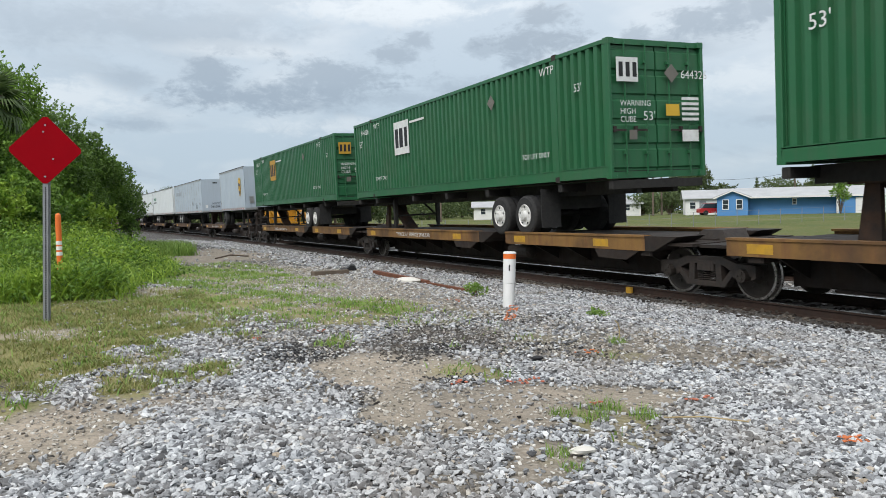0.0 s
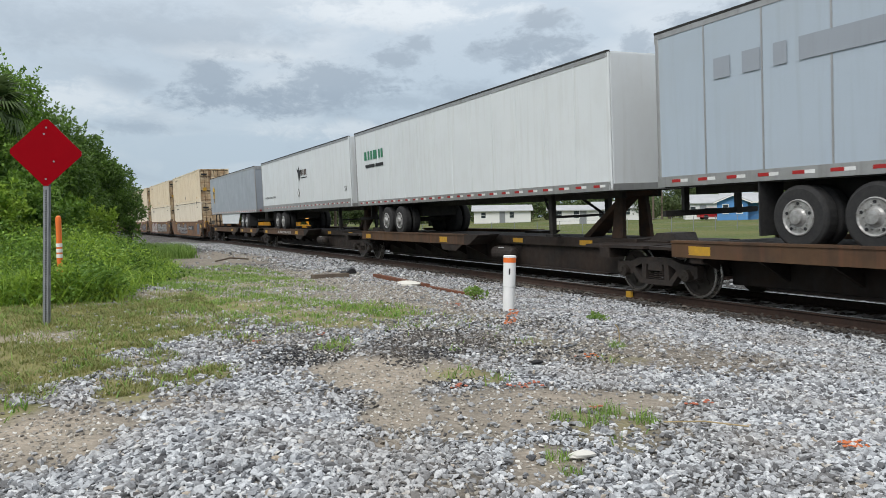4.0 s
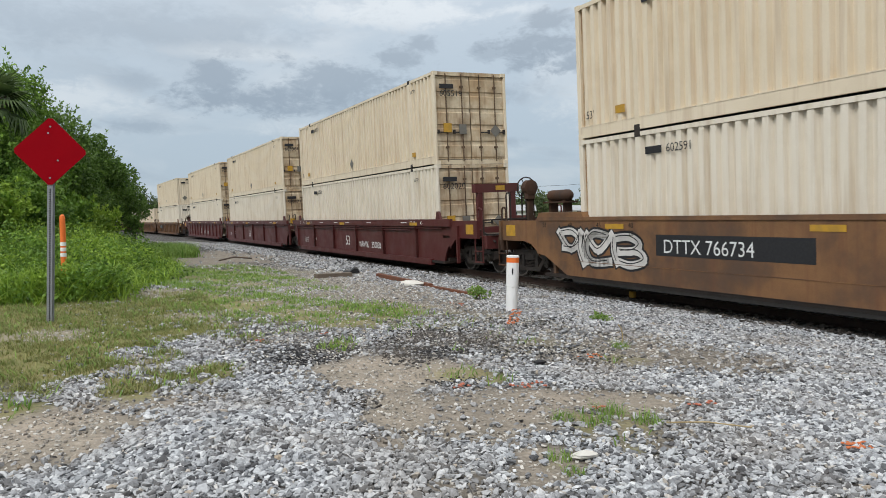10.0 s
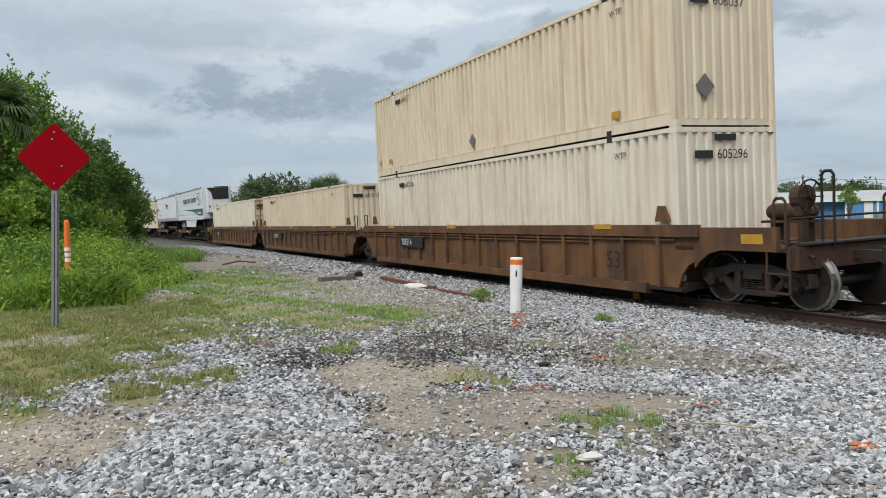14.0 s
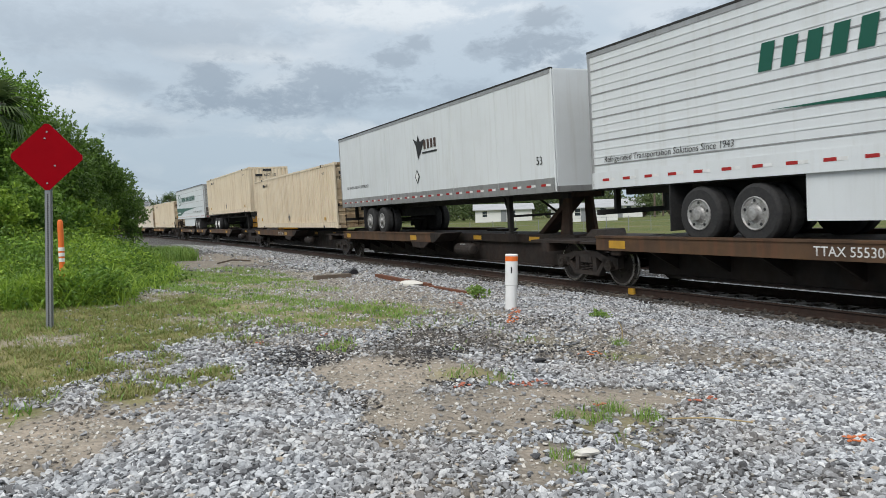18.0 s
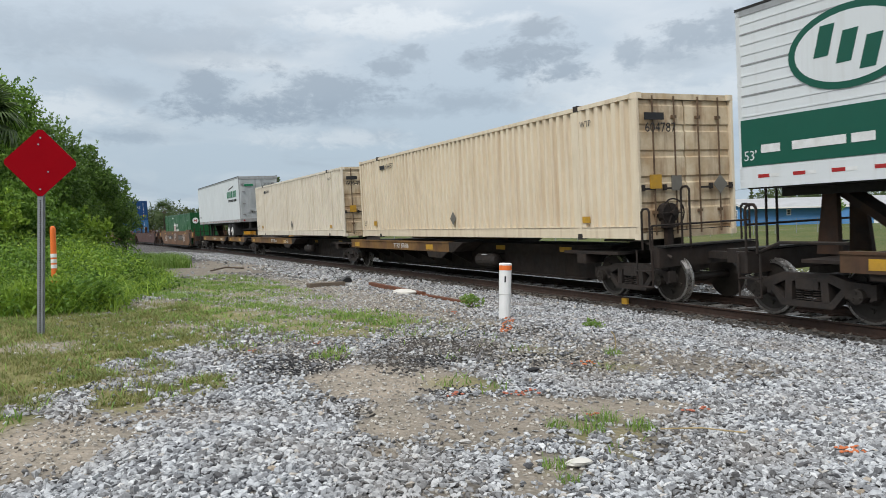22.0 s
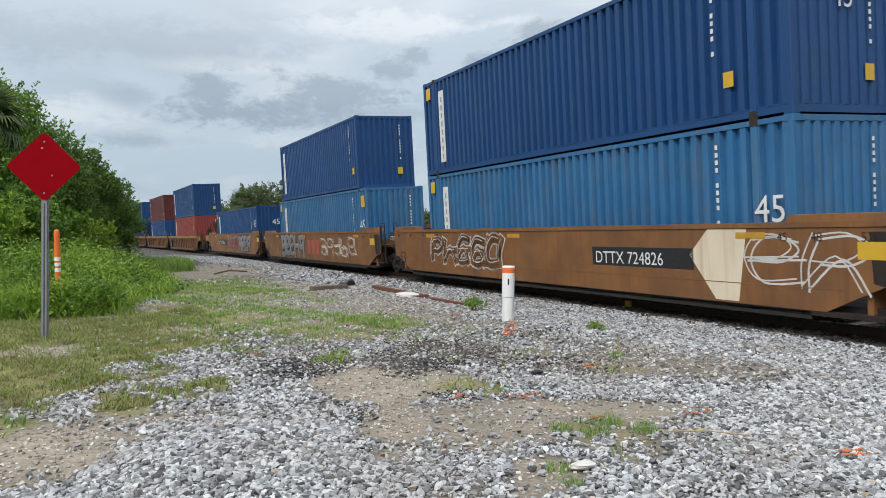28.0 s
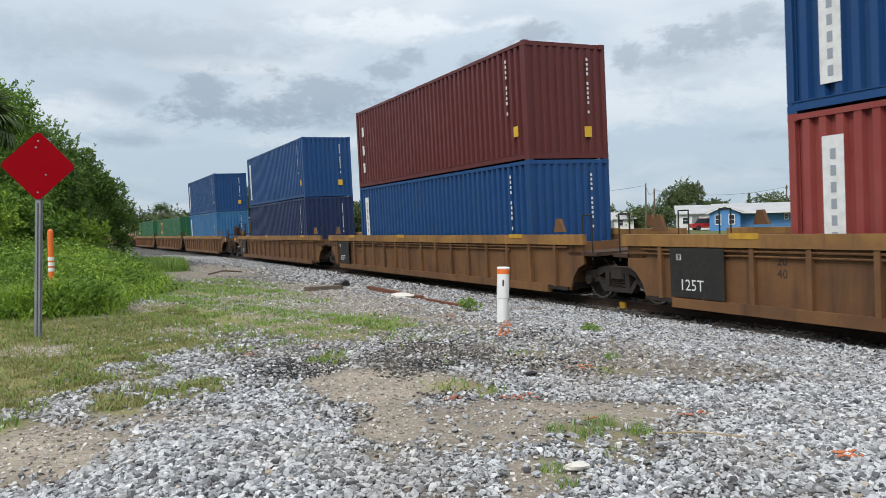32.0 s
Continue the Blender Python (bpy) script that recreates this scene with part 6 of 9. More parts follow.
    # ochre ribbed well cars with blue, red and maroon containers
    wt = [587.8, 607.2, 626.6, 646.0]
    for i in range(3):
        well_unit(wt[i], wt[i + 1], i == 0, i == 2, "ribbed", M["ochrewell"], "ochre-brown ribbed well car, dusty and faded", (("20\n40", 5.4, 0.95, 0.14, M["black"]),), zt=1.44)
        pw = near_plate(TRAIN[-1][0], "black_panel", 6.38, 7.65, 0.32, 1.20, -1.500, M["dark"], "black painted panel", 0.006)
        near_text(pw, "125T", 7.42, 0.45, -1.512, 0.2, M["white"])
        near_text(pw, "53", 7.5, 0.98, -1.512, 0.11, M["white"])
    r = blue_box(12.19, 590.6, Z_WELL, "redbox", "faded red 40-foot container with a white strip", yel=False)
    t = blue_box(12.19, 590.6, Z_TOP, "blue", "dark blue 40-foot container with a white strip")
    blue_box(12.19, 610.25, Z_WELL, "blue", "dark blue 40-foot container with a white strip", yel=False)
    p = blue_box(12.19, 610.25, Z_TOP, "maroon", "maroon 40-foot container with white marks", strip=False)
    for z in (0.55, 1.2, 1.9):
        near_plate(p, "white_mark", 5.3, 5.5, z, z + 0.35, -1.224, M["white"])
    blue_box(12.19, 630.1, Z_WELL, "navy", "navy blue 40-foot container with white lettering", strip=False, yel=False)
    blue_box(12.19, 630.1, Z_TOP, "blue", "dark blue 40-foot container with a white strip")
    wt = [650.0, 669.5, 689.0, 708.5]
    for i in range(3):
        well_unit(wt[i], wt[i + 1], i == 0, i == 2, "ribbed", M["ochrewell"], "ochre-brown ribbed well car, dusty and faded", zt=1.44)
    blue_box(12.19, 653.6, Z_WELL, "paleblue", "faded light blue 40-foot container")
    blue_box(12.19, 653.6, Z_TOP, "blue", "dark blue 40-foot container with a white strip")
    for sf in (671.2, 690.8):
        q = container(16.15, W53, H53, M["green"], M["green"], "plain", "green corrugated 53-foot container with a yellow emblem", sf + 8.075, Z_WELL, posts=(-6.1, 6.1))
        raised_box_logo(q, 4.3, 1.95, side, "yellow")
    wt = [712.5, 732.3, 752.1]
    for i in range(2):
        well_unit(wt[i], wt[i + 1], i == 0, i == 1, "smooth", M["brownwell"], "brown steel well car, dusty")
        cream_box(wt[i] + 1.8, Z_WELL, "door", "cream", "")
    return cars


CARS = consist()


# ---------------------------------------------------------------- spray paint on the brown well cars
def ribbon(g, pts, w, x, closed=True):
    """A flat stroke of width w along (y, z) points in the plane x."""
    n = len(pts)
    m = n if closed else n - 1
    for i in range(m):
        a, b = Vector(pts[i]), Vector(pts[(i + 1) % n])
        d = (b - a)
        if d.length < 1e-6:
            continue
        s = Vector((-d.y, d.x)).normalized() * w / 2
        e = d.normalized() * w * 0.3
        g.add([(x, *(a - e - s)), (x, *(a - e + s)), (x, *(b + e + s)), (x, *(b + e - s))], [(0, 1, 2, 3)])


# strokes of unreadable sprayed shapes, in a unit box
SHAPES = (((0.1, 0.0), (0.05, 0.5), (0.15, 1.0)), ((0.1, 1.0), (0.5, 0.45), (0.95, 1.0)), ((0.1, 0.05), (0.5, 0.6), (0.9, 0.0)), ((0.15, 0.95), (0.6, 1.0), (0.85, 0.75), (0.6, 0.5), (0.2, 0.5)),
          ((0.85, 0.9), (0.35, 1.0), (0.1, 0.55), (0.3, 0.05), (0.9, 0.1)), ((0.2, 0.45), (0.75, 0.5), (0.9, 0.2), (0.5, 0.0), (0.15, 0.1)), ((0.9, 1.0), (0.8, 0.5), (0.9, 0.0)), ((0.05, 0.5), (0.95, 0.55)))


def curve_through(pts, n=5):
    """Rounded line through the given points."""
    out = []
    for i in range(len(pts) - 1):
        p0, p1, p2, p3 = (Vector(pts[max(0, min(len(pts) - 1, i + k))]) for k in (-1, 0, 1, 2))
        for k in range(n):
            t = k / n
            out.append(tuple(0.5 * (2 * p1 + (p2 - p0) * t + (2 * p0 - 5 * p1 + 4 * p2 - p3) * t * t + (3 * p1 - p0 - 3 * p2 + p3) * t ** 3)))
    return out + [tuple(pts[-1])]


def graffiti(car, y0, y1, z0, z1, fill, edge, seed, x=-1.4515, outline_only=False):
    """A row of fat sprayed strokes, that no one can read, between y0 (where it starts) and y1."""
    r = random.Random(seed)
    n = max(2, round(abs(y0 - y1) / 0.95))
    w = (y0 - y1) / n
    ge, gc = Geo(), Geo()
    for i in range(n):
        gf = Geo()
        lean, sw = r.uniform(-0.2, 0.2), r.uniform(0.17, 0.25) * (z1 - z0)
        ks = r.sample(range(len(SHAPES)), 3)
        zz0, zz1 = z0 + r.uniform(0.0, 0.1), z1 - r.uniform(0.0, 0.12)
        dx = -0.0004 * (i % 3)
        for q, k in enumerate(ks):
            p = [(y0 - (i - 0.04 + 1.06 * (u + lean * (v - 0.5))) * w, zz0 + sw / 2 + (zz1 - zz0 - sw) * v) for u, v in SHAPES[k]]
            c = curve_through(p)
            if outline_only:
                ribbon(ge, c, 0.035, x, False)
                ribbon(ge, [(a + 0.13, b + 0.05) for a, b in c], 0.025, x - 0.0004, False)
            else:
                ribbon(ge, c, sw + 0.09, x - 0.0001 * q, False)
                ribbon(gf, c, sw, x - 0.0012 + dx - 0.0001 * q, False)
                ribbon(gc, [(a + sw * 0.2, b + sw * 0.2) for a, b in c[1:-1]], 0.022, x - 0.0028, False)
        if not outline_only:
            part("sprayed_letter", gf, M[fill], car, "sprayed letter shape")
    tagged(part("sprayed_outline", ge, M[edge], car, "sprayed outline strokes"), kind="stuff")
    if not outline_only:
        gc = part("sprayed_highlight", gc, M["white_spray" if fill in ("silver_spray", "brownwell", "orangewell", "blue_spray") else edge], car, "thin sprayed highlight strokes")
        tagged(gc, kind="stuff")


I1, I2, I3, NN, P1, P2, P3 = CARS
graffiti(I1, 5.4, -0.9, 0.36, 1.45, "silver_spray", "grape_spray", 1)
near_plate(I1, "paint_patch", -7.6, -6.5, 0.45, 1.4, -1.4505, M["blue_spray"], "blue-grey painted-over patch", 0.001)
near_plate(I1, "number_plate_panel", -4.75, -1.6, 0.8, 1.2, -1.4505, M["black"], "black lettering panel", 0.001)
graffiti(I2, 5.9, 1.2, 0.26, 1.52, "white_spray", "magenta_spray", 2)
graffiti(I2, 0.8, -6.4, 0.42, 1.4, "silver_spray", "placard", 3)
graffiti(I3, 7.9, 4.9, 0.45, 1.35, "white_spray", "black", 4)
graffiti(I3, -0.2, -3.9, 0.4, 1.4, "brownwell", "white_spray", 5)
graffiti(I3, -4.0, -7.1, 0.4, 1.4, "blue_spray", "black", 6)
near_plate(I3, "number_plate_panel", 1.1, 4.6, 0.84, 1.24, -1.4505, M["black"], "black lettering panel", 0.001)
graffiti(NN, -0.1, -1.2, 0.5, 1.45, "brownwell", "white_spray", 7, outline_only=True)
graffiti(NN, -5.2, -6.4, 0.5, 1.45, "brownwell", "white_spray", 8, outline_only=True)
near_plate(NN, "painted_panel", -5.1, -2.5, 0.7, 1.2, -1.4505, M["black"], "black painted panel", 0.001)
word_bars(NN, -2.7, 0.78, -1.452, (0.45, 0.45, 0.45, 0.45), 0.34, M["placard"], 0.12)
near_plate(NN, "number_plate_panel", 1.1, 4.3, 0.78, 1.16, -1.4505, M["black"], "black lettering panel", 0.001)
graffiti(NN, 6.6, 5.0, 0.5, 1.3, "brownwell", "white_spray", 9, outline_only=True)
graffiti(P1, 6.1, 1.7, 0.5, 1.45, "orangewell", "white_spray", 10)
near_plate(P1, "number_plate_panel", -5.1, -2.15, 0.78, 1.16, -1.4505, M["black"], "black lettering panel", 0.001)
near_shape(P1, "paint_patch", [(-5.0, 1.05), (-5.45, 1.5), (-6.3, 1.5), (-6.1, 0.3), (-5.6, 0.3)], -1.4505, M["tan"], "pale arrow-shaped paint patch", 0.001)
graffiti(P1, -6.3, -8.6, 0.4, 1.5, "orangewell", "white_spray", 11, outline_only=True)
graffiti(P2, 5.4, 0.9, 0.28, 1.52, "silver_spray", "black", 12)
for p in (0.2, -0.5, -1.2):
    near_plate(P2, "emblem_bar", p - 0.35, p + 0.13, 0.55, 1.2, -1.4515, M["red_spray"], "faded red emblem bar", 0.001)
graffiti(P2, -1.9, -6.7, 0.4, 1.45, "orangewell", "white_spray", 14, outline_only=True)
near_plate(P3, "number_plate_panel", 1.35, 4.45, 0.78, 1.16, -1.4505, M["black"], "black lettering panel", 0.001)
graffiti(P3, 0.8, -2.7, 0.4, 1.4, "red_spray", "teal_spray", 15)
graffiti(P3, -2.85, -6.35, 0.3, 1.5, "silver_spray", "black", 16)
for car in (I1, I2, I3, P1, P2, P3):
    near_plate(car, "yellow_plate", -8.75, -8.25, 1.05, 1.3, -1.4545, M["gold"], "yellow reflective plate", 0.002)

# ---------------------------------------------------------------- ground
rng = np.random.default_rng(7)


def fast_mesh(name, verts, faces, mat, smooth=False, mats=None):
    """A mesh from arrays of points and of equal-sided faces."""
    verts, faces = np.asarray(verts, np.float32), np.asarray(faces, np.int32)
    me = bpy.data.meshes.new(name)
    n, k = faces.shape
    me.vertices.add(len(verts))
    me.vertices.foreach_set("co", verts.ravel())
    me.loops.add(n * k)
    me.loops.foreach_set("vertex_index", faces.ravel())
    me.polygons.add(n)
    me.polygons.foreach_set("loop_start", np.arange(0, n * k, k, dtype=np.int32))
    me.polygons.foreach_set("loop_total", np.full(n, k, np.int32))
    me.polygons.foreach_set("use_smooth", np.full(n, bool(smooth)))
    me.materials.append(mat)
    me.update(calc_edges=True)
    me.validate()
    return me


def smoothstep(a, b, x):
    t = np.clip((x - a) / (b - a), 0, 1)
    return t * t * (3 - 2 * t)


def wobble(x, y, s, seed=0.0):
    """Soft uneven field between about -1 and 1."""
    r = 0
    for k, (a, b, c) in enumerate(((1.0, 0.35, 0.1), (-0.55, 0.9, 2.1), (0.3, -1.25, 4.0), (1.7, 1.1, 1.3), (-2.1, 1.6, 5.2))):
        r = r + np.sin((a * x + b * y) * s * (1 + 0.35 * k) + c + seed * (k + 1.3)) / (1 + 0.5 * k)
    return r / 2.4


def track_x(y):
    d = np.maximum(y - BEND_FROM, 0)
    return TRACK_X - d * d / (2 * RADIUS)


def ground_z(x, y):
    x, y = np.asarray(x, float), np.asarray(y, float)
    off = x - track_x(y)
    z = 0.06 - 0.22 * smoothstep(-5.0, -2.2, off)
    z = z + 0.03 * wobble(x, y, 0.9) * smoothstep(0.5, 2.0, np.abs(off) - 1.5)
    z = z + 0.13 * np.exp(-((x - 0.8) / 0.9) ** 2 - ((y - 5.0) / 0.9) ** 2)           # heap of stones
    z = z + 0.55 * smoothstep(17.0, 23.0, y) * smoothstep(0.6, -1.6, x - 0.06 * (y - 16)) * smoothstep(70, 45, y)  # weedy bank
    far = np.hypot(x, y)
    z = z + 1.05 * smoothstep(8, 70, off) * smoothstep(25, 90, far)                  # the field beyond climbs a little
    return z


def blob(x, y, cx, cy, rx, ry, ang=0.0, soft=0.5):
    c, s = math.cos(radians(ang)), math.sin(radians(ang))
    u, v = ((x - cx) * c + (y - cy) * s) / rx, (-(x - cx) * s + (y - cy) * c) / ry
    d = np.sqrt(u * u + v * v) + 0.28 * wobble(x, y, 3.1, 0.7) + 0.14 * wobble(x, y, 8.3, 1.9)
    return smoothstep(1 + soft / 2, 1 - soft / 2, d)


# patches of the ground: centre, half-widths across and along the view, turn, density
DIRT = [(-0.28, 6.06, 0.59, 0.67, 3, 1.00), (0.10, 6.70, 0.72, 0.32, -1, 0.70), (-0.69, 11.46, 0.74, 0.73, 3, 0.95), (2.65, 7.05, 0.77, 0.77, -21, 1.00), (2.19, 5.65, 0.30, 0.75, -21, 0.95), (2.83, 5.16, 0.57, 0.71, -29, 0.75), (2.56, 4.05, 0.23, 0.43, -32, 0.75), (3.98, 5.08, 0.65, 0.34, -38, 0.85),
        (3.43, 4.44, 0.45, 0.39, -38, 0.40), (1.85, 3.86, 0.20, 0.16, -26, 0.50), (1.50, 12.78, 0.69, 0.61, -7, 0.80), (0.98, 16.86, 0.79, 0.90, -3, 0.80), (0.02, 15.72, 0.72, 0.55, 0, 0.60), (5.60, 6.53, 1.32, 1.11, -41, 0.45), (5.73, 16.18, 3.27, 4.54, -19, 0.60), (4.39, 32.84, 3.12, 4.99, -8, 0.70)]
GRASS = [(-0.87, 14.65, 3.52, 3.01, 3, 1.00), (-0.21, 11.03, 1.35, 1.27, 1, 1.00), (-0.63, 9.36, 0.72, 1.26, 4, 1.00), (-0.68, 7.42, 0.36, 0.61, 5, 0.85), (0.34, 7.59, 0.33, 0.57, -3, 0.85), (0.98, 7.79, 0.26, 0.52, -7, 0.85), (0.62, 8.97, 0.22, 0.74, -4, 0.60), (0.16, 9.03, 0.39, 0.51, -1, 0.60),
         (2.36, 21.04, 2.28, 4.37, -6, 0.85), (3.67, 11.76, 1.13, 1.38, -17, 0.85), (2.48, 13.68, 1.16, 2.15, -10, 0.70), (2.70, 8.94, 0.20, 0.42, -17, 0.75), (3.39, 6.50, 0.34, 0.32, -28, 0.70), (5.15, 6.46, 0.19, 0.26, -39, 0.50), (3.29, 4.66, 0.11, 0.29, -35, 0.75), (3.45, 4.26, 0.13, 0.40, -39, 0.70)]
THIN_GRASS = [(3.74, 4.81, 0.19, 0.16, -38, 0.70), (3.01, 4.22, 0.06, 0.18, -35, 0.60), (2.64, 4.00, 0.07, 0.14, -33, 0.70), (4.54, 10.13, 1.34, 1.20, -24, 0.35), (4.50, 7.75, 0.80, 0.55, -30, 0.25), (2.09, 10.71, 0.67, 0.90, -11, 0.40), (4.42, 16.69, 0.95, 1.43, -15, 0.50), (3.86, 4.51, 0.17, 0.17, -41, 0.40), (0.90, 14.74, 0.79, 1.18, -3, 0.80)]
DARK = [(3.75, 8.35, 0.75, 1.05, -30, 0.9), (2.24, 8.54, 0.47, 0.68, -15, 0.95), (1.95, 5.98, 0.22, 0.50, -18, 0.55), (5.59, 9.13, 0.87, 0.55, -31, 0.45), (3.06, 6.33, 0.24, 0.22, -26, 0.50), (4.47, 7.07, 0.80, 0.68, -32, 0.25), (1.41, 6.16, 0.19, 0.27, -13, 0.30)]


def zone(rows, x, y, soft, wide=1.0):
    d = np.zeros(np.shape(x))
    for cx, cy, rx, ry, turn, k in rows:
        d = np.maximum(d, k * blob(x, y, cx, cy, rx * wide, ry * wide, turn, soft))
    return d


def zone_dirt(x, y):
    return zone(DIRT, x, y, 0.7, 1.22)


def zone_grass(x, y):
    """Grass, thinned into tufts, with bare lanes of dirt left in it."""
    lawn = zone(GRASS[:3], x, y, 0.5, 1.08)
    g = np.maximum(0.75 * lawn, zone(GRASS, x, y, 0.6, 1.15)) * (np.maximum(0.25, lawn) + (1 - np.maximum(0.25, lawn)) * smoothstep(-0.75, 0.25, wobble(x, y, 4.3, 2.2) + 0.7 * wobble(x, y, 11.0, 1.1)))
    g = np.maximum(g, zone(THIN_GRASS, x, y, 0.8) * smoothstep(-0.3, 0.6, wobble(x, y, 4.9, 1.4) + 0.6 * wobble(x, y, 12.0, 0.3)))
    return g * (1 - 0.85 * zone(DIRT[2:3] + DIRT[10:13], x, y, 0.7)) * smoothstep(7.0, 6.6, x)


def zone_dark(x, y):
    return zone(DARK, x, y, 0.8, 0.95) * (0.35 + 0.65 * smoothstep(-0.6, 0.3, wobble(x, y, 5.3, 0.8)))


def attr_node(N, name):
    a = N.new("ShaderNodeAttribute")
    a.attribute_name = name
    return a.outputs["Fac"]


def ground_material():
    m = bpy.data.materials.new("gravelly_ground")
    m.use_nodes = True
    N, L = m.node_tree.nodes, m.node_tree.links
    b = N["Principled BSDF"]
    b.inputs["Roughness"].default_value = 0.92
    b.inputs["Specular IOR Level"].default_value = 0.2
    tc = N.new("ShaderNodeTexCoord")

    def ntex(s, d=5, r=0.65):
        n = N.new("ShaderNodeTexNoise")
        n.inputs["Scale"].default_value, n.inputs["Detail"].default_value, n.inputs["Roughness"].default_value = s, d, r
        L.new(tc.outputs["Object"], n.inputs["Vector"])
        return n.outputs[0]

    def mr(x, lo, hi, a=0.0, c=1.0):
        q = N.new("ShaderNodeMapRange")
        for k, v in (("From Min", lo), ("From Max", hi), ("To Min", a), ("To Max", c)):
            q.inputs[k].default_value = v
        L.new(x, q.inputs[0])
        return q.outputs[0]

    def mix(f, a, c):
        x = N.new("ShaderNodeMix"); x.data_type = "RGBA"
        L.new(f, x.inputs[0]) if not isinstance(f, float) else None
        for k, v in ((6, a), (7, c)):
            if isinstance(v, tuple):
                x.inputs[k].default_value = (*v, 1)
            else:
                L.new(v, x.inputs[k])
        return x.outputs[2]

    vor = N.new("ShaderNodeTexVoronoi")
    vor.inputs["Scale"].default_value = 19.0
    L.new(tc.outputs["Object"], vor.inputs["Vector"])
    # dark soil, taken darker for the shade between loose stones
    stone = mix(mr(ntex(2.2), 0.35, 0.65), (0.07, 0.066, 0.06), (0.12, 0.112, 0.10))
    sep = N.new("ShaderNodeSeparateColor")
    L.new(vor.outputs["Color"], sep.inputs[0])
    stone = mix(mr(sep.outputs[0], 0, 1, 0.0, 0.6), stone, (0.36, 0.36, 0.36))
    # cell edges darkened: gap shade painted into the ground colour
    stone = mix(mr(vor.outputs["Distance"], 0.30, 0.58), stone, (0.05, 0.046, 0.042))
    dirt = mix(mr(ntex(7), 0.35, 0.65), (0.37, 0.315, 0.25), (0.27, 0.232, 0.185))
    dirt = mix(mr(ntex(1.3), 0.4, 0.65), dirt, (0.25, 0.22, 0.175))
    dirt = mix(mr(ntex(55, 3), 0.55, 0.7), dirt, (0.42, 0.38, 0.33))
    lawn = mix(mr(ntex(1.6), 0.35, 0.65), (0.15, 0.17, 0.045), (0.29, 0.255, 0.13))
    lawn = mix(mr(ntex(24, 4), 0.45, 0.7), lawn, (0.22, 0.175, 0.09))
    field = mix(mr(ntex(0.12), 0.35, 0.65), (0.060, 0.095, 0.022), (0.12, 0.125, 0.04))
    field = mix(mr(ntex(2.5), 0.5, 0.7), field, (0.15, 0.13, 0.06))
    dark = mix(mr(ntex(30, 4), 0.35, 0.7), (0.035, 0.035, 0.037), (0.16, 0.16, 0.16))
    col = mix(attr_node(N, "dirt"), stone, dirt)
    col = mix(attr_node(N, "dark"), col, dark)
    col = mix(attr_node(N, "grass"), col, lawn)
    col = mix(attr_node(N, "field"), col, field)
    L.new(col, b.inputs["Base Color"])
    bp = N.new("ShaderNodeBump")
    bp.inputs["Strength"].default_value, bp.inputs["Distance"].default_value = 0.7, 0.03
    L.new(vor.outputs["Distance"], bp.inputs["Height"])
    bp.invert = True
    b2 = N.new("ShaderNodeBump")
    b2.inputs["Strength"].default_value, b2.inputs["Distance"].default_value = 0.5, 0.02
    L.new(ntex(38, 5), b2.inputs["Height"]); L.new(bp.outputs[0], b2.inputs["Normal"]); L.new(b2.outputs[0], b.inputs["Normal"])
    return m


def grow(a, b, step, out, k=1.25):
    """Even steps between a and b, then wider and wider ones out to the given ends."""
    mid = list(np.arange(a, b + step / 2, step))
    lo, hi, s = [], [], step
    while (lo[-1] if lo else mid[0]) > out[0]:
        s *= k
        lo.append((lo[-1] if lo else mid[0]) - s)
    s = step
    while (hi[-1] if hi else mid[-1]) < out[1]:
        s *= k
        hi.append((hi[-1] if hi else mid[-1]) + s)
    return np.array(lo[::-1] + mid + hi)


def build_ground():
    xs, ys = grow(-6.0, 9.6, 0.13, (-1500, 1500)), grow(2.4, 30.0, 0.13, (-400, 2500))
    X, Y = np.meshgrid(xs, ys)
    Z = ground_z(X, Y)
    nx, ny = len(xs), len(ys)
    i = np.arange(nx * ny).reshape(ny, nx)
    F = np.stack([i[:-1, :-1], i[:-1, 1:], i[1:, 1:], i[1:, :-1]], -1).reshape(-1, 4)
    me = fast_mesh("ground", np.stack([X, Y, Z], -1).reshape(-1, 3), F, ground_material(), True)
    off = X - track_x(Y)
    field = np.maximum(smoothstep(4.0, 8.0, off), smoothstep(-7, -9, off) * smoothstep(30, 44, Y))
    field = np.maximum(field, smoothstep(-4, -7, X) * smoothstep(5, 12, Y))
    for name, v in (("dirt", zone_dirt(X, Y)), ("grass", zone_grass(X, Y)), ("dark", zone_dark(X, Y)), ("field", field)):
        a = me.attributes.new(name, "FLOAT", "POINT")
        a.data.foreach_set("value", v.ravel().astype(np.float32))
    tagged(new("ground", me), "gravelly ground with bare dirt, thin grass and cinders", "ground", kind="structure")


build_ground()


